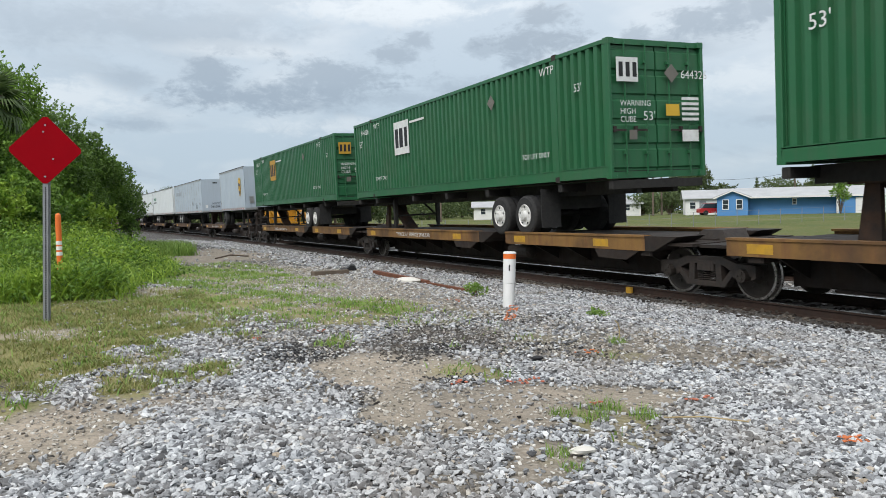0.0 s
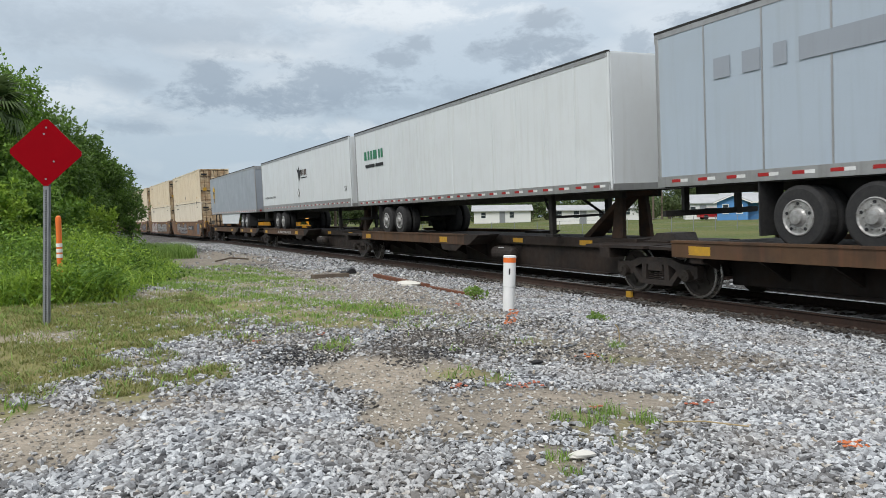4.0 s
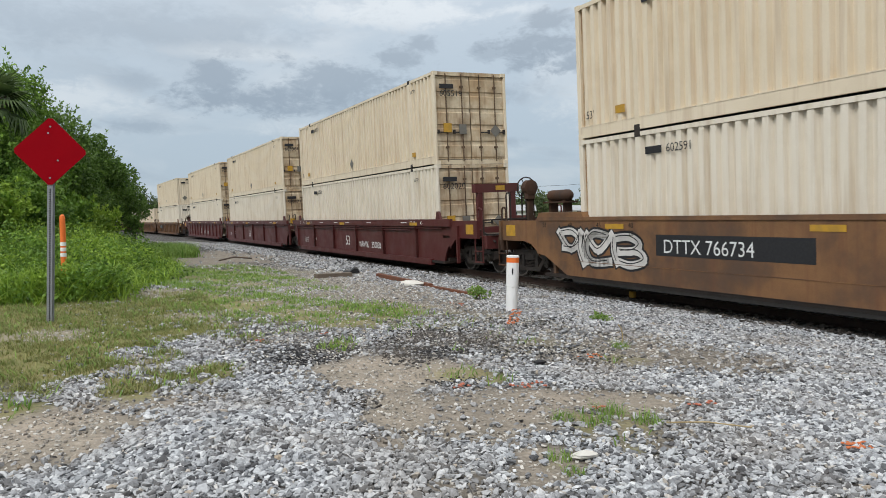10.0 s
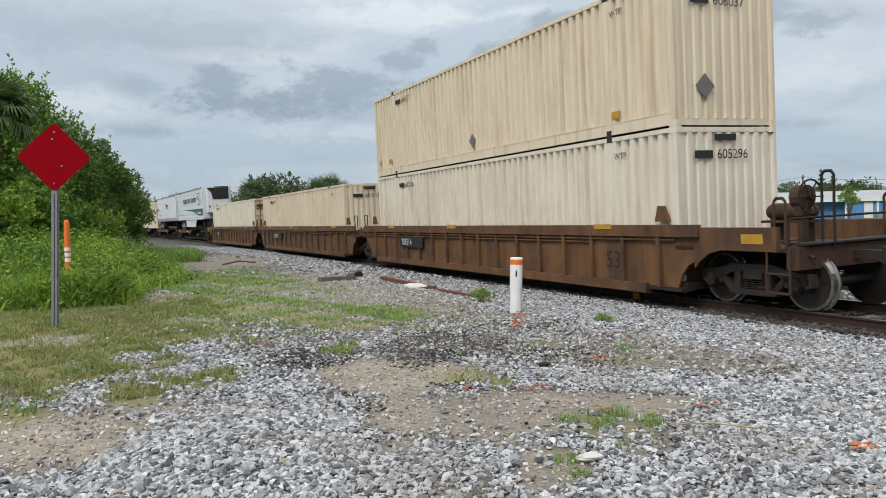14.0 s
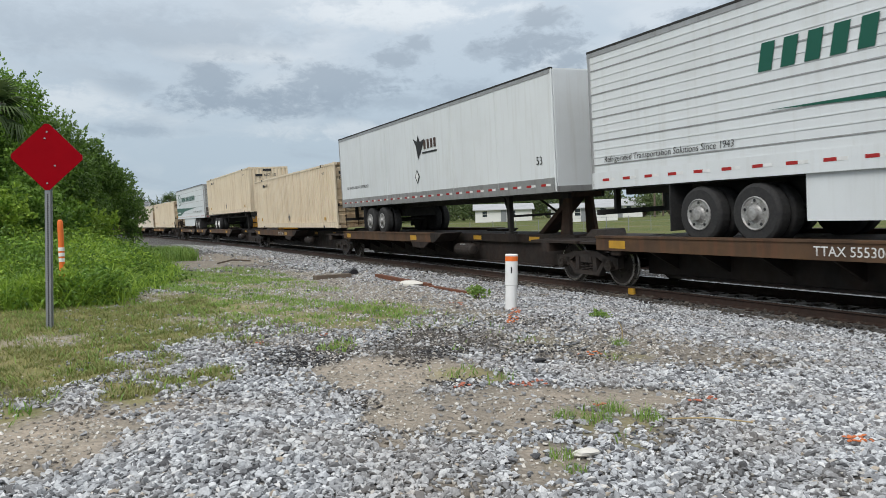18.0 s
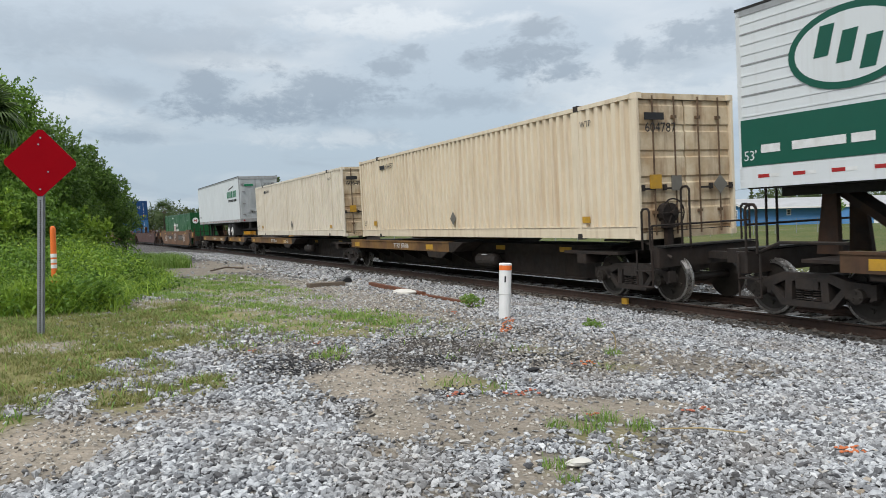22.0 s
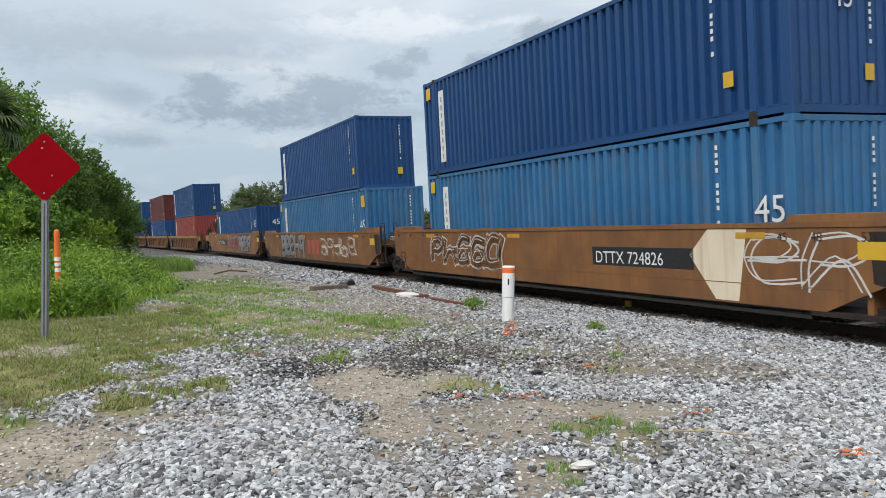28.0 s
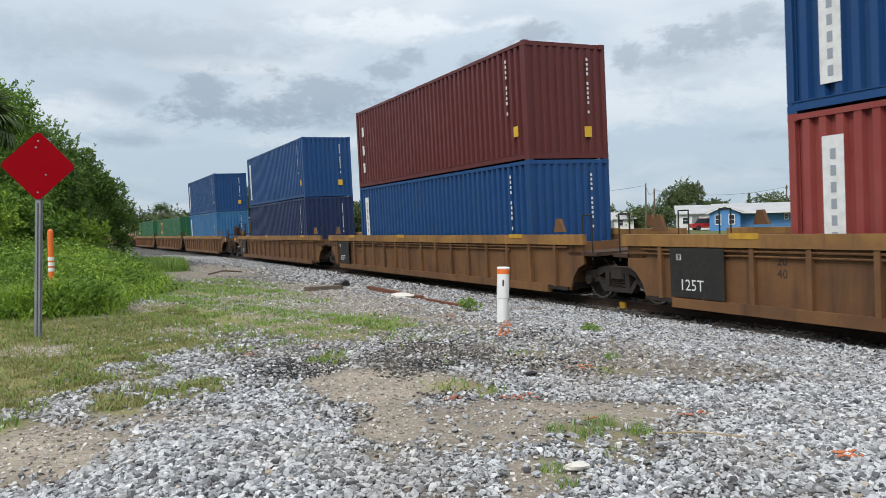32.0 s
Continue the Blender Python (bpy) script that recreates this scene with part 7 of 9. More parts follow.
def scatter_stones(n, xr, yr, size, seed, keep, mat, name, label, sink=0.35, fine=False):
    """Loose angular stones, each a dented block, strewn where keep(x, y) lets them lie."""
    r = np.random.default_rng(seed)
    x, y = r.uniform(*xr, n), r.uniform(*yr, n)
    ok = r.uniform(0, 1, n) < keep(x, y)
    x, y = x[ok], y[ok]
    n = len(x)
    if fine:
        t = (1 + 5 ** 0.5) / 2
        base = np.array([(-1, t, 0), (1, t, 0), (-1, -t, 0), (1, -t, 0), (0, -1, t), (0, 1, t), (0, -1, -t), (0, 1, -t), (t, 0, -1), (t, 0, 1), (-t, 0, -1), (-t, 0, 1)]) * 0.29
        q = np.array([(0, 11, 5), (0, 5, 1), (0, 1, 7), (0, 7, 10), (0, 10, 11), (1, 5, 9), (5, 11, 4), (11, 10, 2), (10, 7, 6), (7, 1, 8), (3, 9, 4), (3, 4, 2), (3, 2, 6), (3, 6, 8), (3, 8, 9), (4, 9, 5), (2, 4, 11), (6, 2, 10), (8, 6, 7), (9, 8, 1)])
        v = base[None] * (1 + r.uniform(-0.25, 0.3, (n, 12, 1))) + r.uniform(-0.06, 0.06, (n, 12, 3))
        for k in range(5):  # split faces
            d = r.normal(size=(n, 3)) * ((1, 1, 0.35) if k < 3 else (0.4, 0.4, 1))
            d /= np.linalg.norm(d, axis=1)[:, None]
            over = np.maximum((v * d[:, None, :]).sum(-1) - r.uniform(0.16, 0.34, (n, 1)), 0)
            v = v - over[..., None] * d[:, None, :]
        v *= 1.25
    else:
        base = np.array([(a, b, c) for c in (-1, 1) for b in (-1, 1) for a in (-1, 1)], float)
        q = np.array([(0, 2, 3, 1), (4, 5, 7, 6), (0, 1, 5, 4), (2, 6, 7, 3), (0, 4, 6, 2), (1, 3, 7, 5)])
        v = base[None] * (0.44 + r.uniform(-0.2, 0.14, (n, 8, 3)))
    m = len(base)
    s = size[0] + (size[1] - size[0]) * r.beta(1.6, 3.0, n)
    v *= (s[:, None] * np.stack([np.ones(n), r.uniform(0.5, 0.95, n), r.uniform(0.32, 0.66, n)], -1))[:, None, :]
    a, b, c = r.uniform(0, 2 * np.pi, n), r.normal(0, 0.35, n), r.normal(0, 0.35, n)
    v = np.stack([v[..., 0], v[..., 1] * np.cos(b)[:, None] - v[..., 2] * np.sin(b)[:, None], v[..., 1] * np.sin(b)[:, None] + v[..., 2] * np.cos(b)[:, None]], -1)
    v = np.stack([v[..., 0] * np.cos(c)[:, None] + v[..., 2] * np.sin(c)[:, None], v[..., 1], -v[..., 0] * np.sin(c)[:, None] + v[..., 2] * np.cos(c)[:, None]], -1)
    v = np.stack([v[..., 0] * np.cos(a)[:, None] - v[..., 1] * np.sin(a)[:, None], v[..., 0] * np.sin(a)[:, None] + v[..., 1] * np.cos(a)[:, None], v[..., 2]], -1)
    v += np.stack([x, y, ground_z(x, y) + s * (0.32 - sink * r.uniform(0, 1, n))], -1)[:, None, :]
    f = (q[None] + m * np.arange(n)[:, None, None]).reshape(-1, q.shape[1])
    ob = new(name, fast_mesh(name, v.reshape(-1, 3), f, mat))
    return tagged(ob, label, "gravel", kind="stuff")


def stone_material(name, ramp_stops, rough=0.85):
    m = bpy.data.materials.new(name)
    m.use_nodes = True
    N, L = m.node_tree.nodes, m.node_tree.links
    b = N["Principled BSDF"]
    b.inputs["Roughness"].default_value, b.inputs["Specular IOR Level"].default_value = rough, 0.3
    ge, cr, tc = N.new("ShaderNodeNewGeometry"), N.new("ShaderNodeValToRGB"), N.new("ShaderNodeTexCoord")
    e = cr.color_ramp.elements
    while len(e) < len(ramp_stops):
        e.new(0.5)
    for el, (p, c) in zip(e, ramp_stops):
        el.position, el.color = p, (*c, 1)
    L.new(ge.outputs["Random Per Island"], cr.inputs[0])
    n = N.new("ShaderNodeTexNoise")
    n.inputs["Scale"].default_value, n.inputs["Detail"].default_value = 55, 4
    L.new(tc.outputs["Object"], n.inputs["Vector"])
    mx = N.new("ShaderNodeMix"); mx.data_type, mx.blend_type = "RGBA", "OVERLAY"
    mx.inputs[0].default_value = 0.5
    n2 = N.new("ShaderNodeTexNoise")
    n2.inputs["Scale"].default_value, n2.inputs["Detail"].default_value = 0.9, 5
    L.new(tc.outputs["Object"], n2.inputs["Vector"])
    q = N.new("ShaderNodeMapRange")
    for k, v in (("From Min", 0.42), ("From Max", 0.68), ("To Min", 0.0), ("To Max", 0.38)):
        q.inputs[k].default_value = v
    L.new(n2.outputs[0], q.inputs[0])
    du = N.new("ShaderNodeMix"); du.data_type = "RGBA"
    du.inputs[7].default_value = (0.24, 0.205, 0.165, 1)
    L.new(q.outputs[0], du.inputs[0]); L.new(cr.outputs[0], du.inputs[6])
    bu = N.new("ShaderNodeBump")
    bu.inputs["Strength"].default_value, bu.inputs["Distance"].default_value = 0.6, 0.01
    L.new(n.outputs[0], bu.inputs["Height"]); L.new(bu.outputs[0], b.inputs["Normal"])
    L.new(du.outputs[2], mx.inputs[6]); L.new(n.outputs[0], mx.inputs[7]); L.new(mx.outputs[2], b.inputs["Base Color"])
    return m


M["stones"] = stone_material("limestone_gravel", [(0.0, (0.06, 0.06, 0.064)), (0.2, (0.18, 0.185, 0.193)), (0.48, (0.33, 0.342, 0.358)), (0.78, (0.46, 0.475, 0.49)), (0.96, (0.62, 0.63, 0.635)), (1.0, (0.34, 0.28, 0.21))])
M["brownstones"] = stone_material("dusty_gravel", [(0.0, (0.16, 0.145, 0.125)), (0.4, (0.35, 0.325, 0.285)), (0.8, (0.51, 0.485, 0.44)), (1.0, (0.66, 0.64, 0.60))])
# ballast near black: the shade below the cars is in its colour
M["shadedstones"] = stone_material("under_car_shade_ballast", [(0.0, (0.015, 0.013, 0.012)), (0.6, (0.04, 0.034, 0.03)), (1.0, (0.09, 0.08, 0.07))])
M["cinders"] = stone_material("black_cinders", [(0.0, (0.015, 0.015, 0.017)), (0.6, (0.04, 0.04, 0.042)), (0.8, (0.14, 0.14, 0.14)), (1.0, (0.40, 0.40, 0.40))])


def bare(x, y):
    return np.clip(1 - 1.12 * zone_dirt(x, y), 0.012, 1) ** 1.5 * (1 - 0.97 * np.clip(zone_grass(x, y) * 1.5, 0, 1)) * (1 - 0.9 * zone_dark(x, y))


def in_view(x, y, m=0.6):
    """Within the wedge of ground that the camera overlooks."""
    az = np.degrees(np.arctan2(x, y))
    return ((az > -8) & (az < 58)).astype(float)


heap = lambda x, y: 0.4 + 0.6 * np.maximum(np.exp(-((x - 0.8) / 1.2) ** 2 - ((y - 4.8) / 1.5) ** 2), smoothstep(3.6, 4.6, x))
near = lambda x, y: smoothstep(8.2, 7.0, np.hypot(x, y))
scatter_stones(170000, (-1.0, 6.6), (2.0, 8.2), (0.025, 0.080), 11, lambda x, y: bare(x, y) * in_view(x, y) * heap(x, y) * near(x, y), M["stones"], "gravel", "loose grey crushed-stone gravel", fine=True)
scatter_stones(170000, (-0.5, 9.7), (2.2, 20.0), (0.028, 0.075), 12, lambda x, y: bare(x, y) * in_view(x, y) * smoothstep(6.8, 8.0, np.hypot(x, y)) * (0.25 + 0.75 * np.maximum(smoothstep(5.6, 6.8, x), smoothstep(1.8, 1.0, x))) * (x < track_x(y) - 1.35), M["stones"], "gravel", "loose grey track ballast stones")
scatter_stones(26000, (2.0, 9.7), (20.0, 60.0), (0.05, 0.13), 13, lambda x, y: bare(x, y) * in_view(x, y) * (0.12 + 0.88 * smoothstep(5.2, 6.6, x)) * (x < track_x(y) - 1.35), M["stones"], "gravel", "loose grey track ballast stones")
scatter_stones(90000, (-1.0, 7.5), (2.5, 26.0), (0.012, 0.045), 14, lambda x, y: in_view(x, y) * (0.14 + 0.86 * np.maximum(zone_dirt(x, y) * 0.6, np.maximum(blob(x, y, 5.0, 8.5, 1.6, 2.4, 20, 1.0), blob(x, y, 4.2, 17.0, 2.2, 9.0, -8, 0.9)) * 0.9)) * (1 - 0.9 * zone_grass(x, y)), M["brownstones"], "gravel", "dusty brown-grey small gravel")
scatter_stones(60000, (1.0, 7.0), (5.4, 10.6), (0.015, 0.05), 15, lambda x, y: zone_dark(x, y), M["cinders"], "cinders", "black cinders mixed with pale grit")
scatter_stones(9000, (12.4, 22.0), (4.0, 40.0), (0.06, 0.13), 16, lambda x, y: (x > track_x(y) + 1.35) * 0.8, M["stones"], "gravel", "loose grey track ballast stones")
# dark stones between the rails carry the train's shade as colour
scatter_stones(8000, (8.9, 13.0), (3.0, 40.0), (0.05, 0.10), 17, lambda x, y: (np.abs(x - track_x(y)) < 1.7) * 0.9, M["shadedstones"], "gravel", "ballast between the rails, coloured dark for the shade under the train")

# ---------------------------------------------------------------- the tracks
M["tie"] = material("weathered_grey_sleeper", (0.27, 0.26, 0.245), 0.9, second=(0.17, 0.155, 0.14), scale=4, amount=0.8, grain=0.35, bump=0.3)
M["railsteel"] = material("rusty_rail_steel", (0.048, 0.027, 0.019), 0.8, second=(0.028, 0.019, 0.015), scale=6, amount=0.7, grain=0.3)
M["railhead"] = material("bright_rail_head", (0.40, 0.38, 0.36), 0.28, 0.9, scale=12, amount=0.4)


def build_track(name, dx, lean, y0, y1, label):
    tr = tagged(new(name), label, "railway track", kind="structure")
    ys = [y0 + 3.0 * k for k in range(int((y1 - y0) / 3.0) + 1)]
    prof = [(-0.07, -0.172), (0.07, -0.172), (0.07, -0.160), (0.012, -0.140), (0.010, -0.045), (0.036, -0.034), (0.036, -0.006), (-0.036, -0.006), (-0.036, -0.034), (-0.010, -0.045), (-0.012, -0.140), (-0.07, -0.160)]
    for sx in (-1, 1):
        for pname, pr, mat in (("rail", prof, M["railsteel"]), ("rail_head", [(-0.034, -0.006), (0.034, -0.006), (0.028, 0.0), (-0.028, 0.0)], M["railhead"])):
            v, f, m = [], [], len(pr)
            for y in ys:
                P = on_track(y, dx, 0, lean)
                v += [tuple(P @ Vector((sx * 0.7535 + a, 0, c))) for a, c in pr]
            for k in range(len(ys) - 1):
                for j in range(m):
                    f.append((k * m + j, k * m + (j + 1) % m, (k + 1) * m + (j + 1) % m, (k + 1) * m + j))
            part(pname, Geo().add(v, f), mat, tr)
    tie = shared("sleeper", lambda: Geo().cbox(-1.29, 1.29, -0.115, 0.115, -0.36, -0.176, 0.015), M["tie"])
    clip = shared("rail_clip", lambda: Geo().cbox(-0.10, 0.10, -0.06, 0.06, -0.176, -0.150, 0.02), M["railsteel"])
    y = 1.0
    while y < 50:
        t = part("sleeper", tie, M["tie"], tr, at=on_track(y, dx, 0, lean))
        if dx == 0 and y < 20:
            for sx in (-1, 1):
                for o in (-0.10, 0.10):
                    part("rail_clip", clip, M["railsteel"], t, at=(sx * 0.7535 + o, 0, 0))
        y += 0.61
    return tr


build_track("track_main", 0.0, True, -72, 330, "rusty running rails on weathered sleepers in ballast")
build_track("track_siding", 4.7, False, -12, 200, "rusty siding rails on weathered sleepers")
mk = thing("rail_marker", "small yellow-painted marker block beside the rail", "marker")
mk.matrix_basis = on_track(12.75)
part("block", Geo().cbox(-0.87, -0.80, -0.09, 0.09, -0.2, -0.03, 0.015), M["yellow"], mk)


# ---------------------------------------------------------------- plants
def leaf_material(name, a, b, vary=0.35, rough=0.55, trans=0.25, blotch=0.8):
    m = bpy.data.materials.new(name)
    m.use_nodes = True
    N, L = m.node_tree.nodes, m.node_tree.links
    p = N["Principled BSDF"]
    p.inputs["Roughness"].default_value, p.inputs["Specular IOR Level"].default_value = rough, 0.35
    ge, cr, tc, n = N.new("ShaderNodeNewGeometry"), N.new("ShaderNodeMix"), N.new("ShaderNodeTexCoord"), N.new("ShaderNodeTexNoise")
    cr.data_type = "RGBA"
    cr.inputs[6].default_value, cr.inputs[7].default_value = (*a, 1), (*b, 1)
    n.inputs["Scale"].default_value = blotch
    L.new(tc.outputs["Object"], n.inputs["Vector"])
    ad = N.new("ShaderNodeMath"); ad.operation = "ADD"
    mu = N.new("ShaderNodeMath"); mu.operation = "MULTIPLY_ADD"; mu.inputs[1].default_value, mu.inputs[2].default_value = 1.6, -0.55
    L.new(n.outputs[0], mu.inputs[0])
    m2 = N.new("ShaderNodeMath"); m2.operation = "MULTIPLY"; m2.inputs[1].default_value = vary * 2
    L.new(ge.outputs["Random Per Island"], m2.inputs[0]); L.new(mu.outputs[0], ad.inputs[0]); L.new(m2.outputs[0], ad.inputs[1])
    cl = N.new("ShaderNodeClamp"); L.new(ad.outputs[0], cl.inputs[0]); L.new(cl.outputs[0], cr.inputs[0])
    L.new(cr.outputs[2], p.inputs["Base Color"])
    tr, sh, out = N.new("ShaderNodeBsdfTranslucent"), N.new("ShaderNodeMixShader"), N["Material Output"]
    L.new(cr.outputs[2], tr.inputs[0]); sh.inputs[0].default_value = trans
    L.new(p.outputs[0], sh.inputs[1]); L.new(tr.outputs[0], sh.inputs[2]); L.new(sh.outputs[0], out.inputs[0])
    return m


M["leaf_dark"] = leaf_material("dark_shrub_leaf", (0.027, 0.066, 0.012), (0.145, 0.25, 0.043), blotch=1.1)
M["leaf_mid"] = leaf_material("mid_green_leaf", (0.032, 0.092, 0.012), (0.20, 0.34, 0.048), blotch=1.3)
M["leaf_bright"] = leaf_material("bright_weed_leaf", (0.055, 0.145, 0.012), (0.33, 0.47, 0.062), trans=0.38, blotch=1.6)
M["leaf_far"] = leaf_material("hazy_tree_leaf", (0.034, 0.062, 0.024), (0.125, 0.165, 0.058))
M["grass_lawn"] = leaf_material("short_lawn_grass", (0.10, 0.155, 0.026), (0.30, 0.28, 0.11), trans=0.3, blotch=2.2)
M["grass_green"] = leaf_material("fresh_green_grass", (0.085, 0.19, 0.028), (0.27, 0.39, 0.09), trans=0.35, blotch=2.5)
M["palm_leaf"] = leaf_material("palm_frond_green", (0.035, 0.07, 0.02), (0.10, 0.15, 0.05))
M["bark"] = material("grey_brown_bark", (0.13, 0.10, 0.075), 0.9, second=(0.07, 0.055, 0.045), scale=7, amount=0.8, grain=0.4, bump=0.5)
M["dry"] = material("dry_straw", (0.36, 0.28, 0.15), 0.9, scale=8, amount=0.5)


def g_leaves(centres, radii, n, size, r, flat=0.5, clump=0.75):
    """n bent leaves on and inside ellipsoid clumps, thicker towards the outside."""
    C, R = np.asarray(centres, float), np.asarray(radii, float)
    w = (R[:, 0] * R[:, 1] * R[:, 2]) ** (2 / 3)
    k = r.choice(len(C), n, p=w / w.sum())
    d = r.normal(size=(n, 3))
    d /= np.linalg.norm(d, axis=1)[:, None]
    rad = clump + (1 - clump) * r.uniform(0, 1, n) ** 0.5
    rad *= 1 + 0.16 * np.sin(d[:, 0] * 5 + k) + 0.13 * np.sin(d[:, 2] * 7 + 2 * k) + 0.08 * r.normal(size=n)
    p = C[k] + d * R[k] * rad[:, None]
    u = r.normal(size=(n, 3)) + d * 0.3
    u[:, 2] -= 0.3
    u /= np.linalg.norm(u, axis=1)[:, None]
    v = np.cross(u, d * (1 - flat) + r.normal(size=(n, 3)) * flat)
    v /= np.linalg.norm(v, axis=1)[:, None] + 1e-9
    nn = np.cross(u, v)
    s = (size[0] + (size[1] - size[0]) * r.uniform(0, 1, n))[:, None]
    V = np.stack([p - u * s * 0.5, p + v * s * 0.26 + nn * s * 0.08, p + u * s * 0.5, p - v * s * 0.26 + nn * s * 0.08], 1).reshape(-1, 3)
    F = np.arange(4 * n).reshape(n, 4)
    return V, F


def g_sprigs(centres, radii, n, size, r):
    """Leafy twigs that stand out of the crown's surface, each a short row of leaves round a bent line."""
    C, R = np.asarray(centres, float), np.asarray(radii, float)
    per = 16
    k = r.choice(len(C), n)
    d = r.normal(size=(n, 3)) + (0, 0, 0.5)
    d /= np.linalg.norm(d, axis=1)[:, None]
    p0 = C[k] + d * R[k] * 0.9
    way = d + r.normal(size=(n, 3)) * 0.35 + (0, 0, 0.35)
    way /= np.linalg.norm(way, axis=1)[:, None]
    ln = R[k].mean(1) * r.uniform(0.25, 0.75, n)
    t = np.tile(np.linspace(0.1, 1, per), n)
    P = np.repeat(p0, per, 0) + np.repeat(way * ln[:, None], per, 0) * t[:, None]
    m = n * per
    u = r.normal(size=(m, 3)) + np.repeat(way, per, 0) * 0.8
    u /= np.linalg.norm(u, axis=1)[:, None]
    v = np.cross(u, r.normal(size=(m, 3)))
    v /= np.linalg.norm(v, axis=1)[:, None] + 1e-9
    s = (size[0] + (size[1] - size[0]) * r.uniform(0, 1, m))[:, None]
    V = np.stack([P, P + u * s * 0.5 + v * s * 0.28, P + u * s, P + u * s * 0.5 - v * s * 0.28], 1).reshape(-1, 3)
    return V, np.arange(4 * m).reshape(m, 4)


def g_blades(x, y, z, h, w, r, lean=0.35):
    """Grass blades, each of three bent pieces."""
    n = len(x)
    a = r.uniform(0, 2 * np.pi, n)
    ln = r.uniform(0.05, lean, n) * h * 1.6
    dx, dy = np.cos(a), np.sin(a)
    px, py = -dy * w / 2, dx * w / 2
    B = np.stack([x, y, z], -1)
    side = np.stack([px, py, 0 * px], -1)
    fwd = np.stack([dx, dy, 0 * dx], -1)
    up = np.array((0, 0, 1.0))
    p1 = B + fwd * (ln * 0.3)[:, None] + up * (h * 0.55)[:, None]
    p2 = B + fwd * ln[:, None] + up * h[:, None]
    V = np.stack([B - side, B + side, p1 + side * 0.8, p1 - side * 0.8, p2], 1).reshape(-1, 3)
    i = 5 * np.arange(n)[:, None]
    F = np.concatenate([np.concatenate([i, i + 1, i + 2], 1), np.concatenate([i, i + 2, i + 3], 1), np.concatenate([i + 3, i + 2, i + 4], 1)])
    return V, F


def strew(n, xr, yr, keep, seed):
    r = np.random.default_rng(seed)
    x, y = r.uniform(*xr, n), r.uniform(*yr, n)
    ok = r.uniform(0, 1, n) < keep(x, y)
    return x[ok], y[ok], r


def grass_patch(name, label, n, xr, yr, keep, h, w, mat, seed, lean=0.5):
    x, y, r = strew(n, xr, yr, keep, seed)
    hh = r.uniform(*h, len(x))
    V, F = g_blades(x, y, ground_z(x, y) - 0.01, hh, w, r, lean)
    return tagged(new(name, fast_mesh(name, V, F, M[mat])), label, "grass", kind="stuff")


tufty = lambda x, y: smoothstep(-0.55, 0.45, wobble(x, y, 6.1, 0.9) + 0.6 * wobble(x, y, 13.0, 2.9))
grass_patch("lawn_grass", "short dry yellow-green grass", 150000, (-3.5, 2.0), (7.2, 17.0), lambda x, y: zone_grass(x, y) * in_view(x, y) * (0.15 + 0.85 * tufty(x, y)), (0.015, 0.085), 0.011, "grass_lawn", 21, 1.1)
grass_patch("green_grass", "thin fresh green grass between stones", 190000, (-1.5, 5.0), (4.0, 27.0), lambda x, y: zone_grass(x, y) * in_view(x, y) * smoothstep(-0.7, 0.4, wobble(x, y, 2.7, 3.0)) * (0.1 + 0.9 * tufty(x, y)) * (0.3 + 0.7 * smoothstep(1.0, 1.8, x)), (0.02, 0.11), 0.016, "grass_green", 22, 1.1)
weedy = lambda x, y: smoothstep(0.25, -0.25, x - (0.30 + 0.115 * (y - 16)) + 0.35 * wobble(x, y, 1.7)) * smoothstep(15.6, 16.5, y + 0.5 * wobble(x, y, 1.9, 2.0)) * (np.degrees(np.arctan2(x, y)) > -8.5)
fringe = lambda x, y: smoothstep(0.3, -0.3, x - np.minimum(0.5 + 0.24 * (y - 16), 2.3) + 0.4 * wobble(x, y, 1.9)) * smoothstep(15.3, 16.3, y) * (np.degrees(np.arctan2(x, y)) > -8.5)
grass_patch("tall_weeds", "tall bright green weeds and grass on a bank", 14000, (-6.0, 2.0), (16.0, 31.0), lambda x, y: weedy(x, y) * smoothstep(0.05, 0.5, wobble(x, y, 3.6, 1.1)), (0.3, 0.85), 0.028, "leaf_bright", 23, 1.5)
grass_patch("tall_weeds", "tall bright green weeds round an orange marker post", 2600, (-2.4, 0.3), (15.8, 17.6), lambda x, y: weedy(x, y) * smoothstep(15.8, 16.9, y + 0.5 * wobble(x, y, 3.1, 0.6)) * smoothstep(-0.5, 0.5, wobble(x, y, 5.2, 1.9)), (0.2, 0.78), 0.022, "leaf_bright", 27, 1.3)
grass_patch("low_weeds", "low dense green weeds on a bank", 26000, (-6.0, 3.0), (15.2, 31.0), fringe, (0.08, 0.40), 0.026, "leaf_bright", 26, 1.4)
grass_patch("weeds", "low green weeds beside the gravel", 14000, (0.8, 4.4), (31.0, 41.0), lambda x, y: blob(x, y, 2.4, 35.5, 1.5, 3.2, 0, 0.6), (0.25, 0.65), 0.03, "grass_green", 24, 0.7)


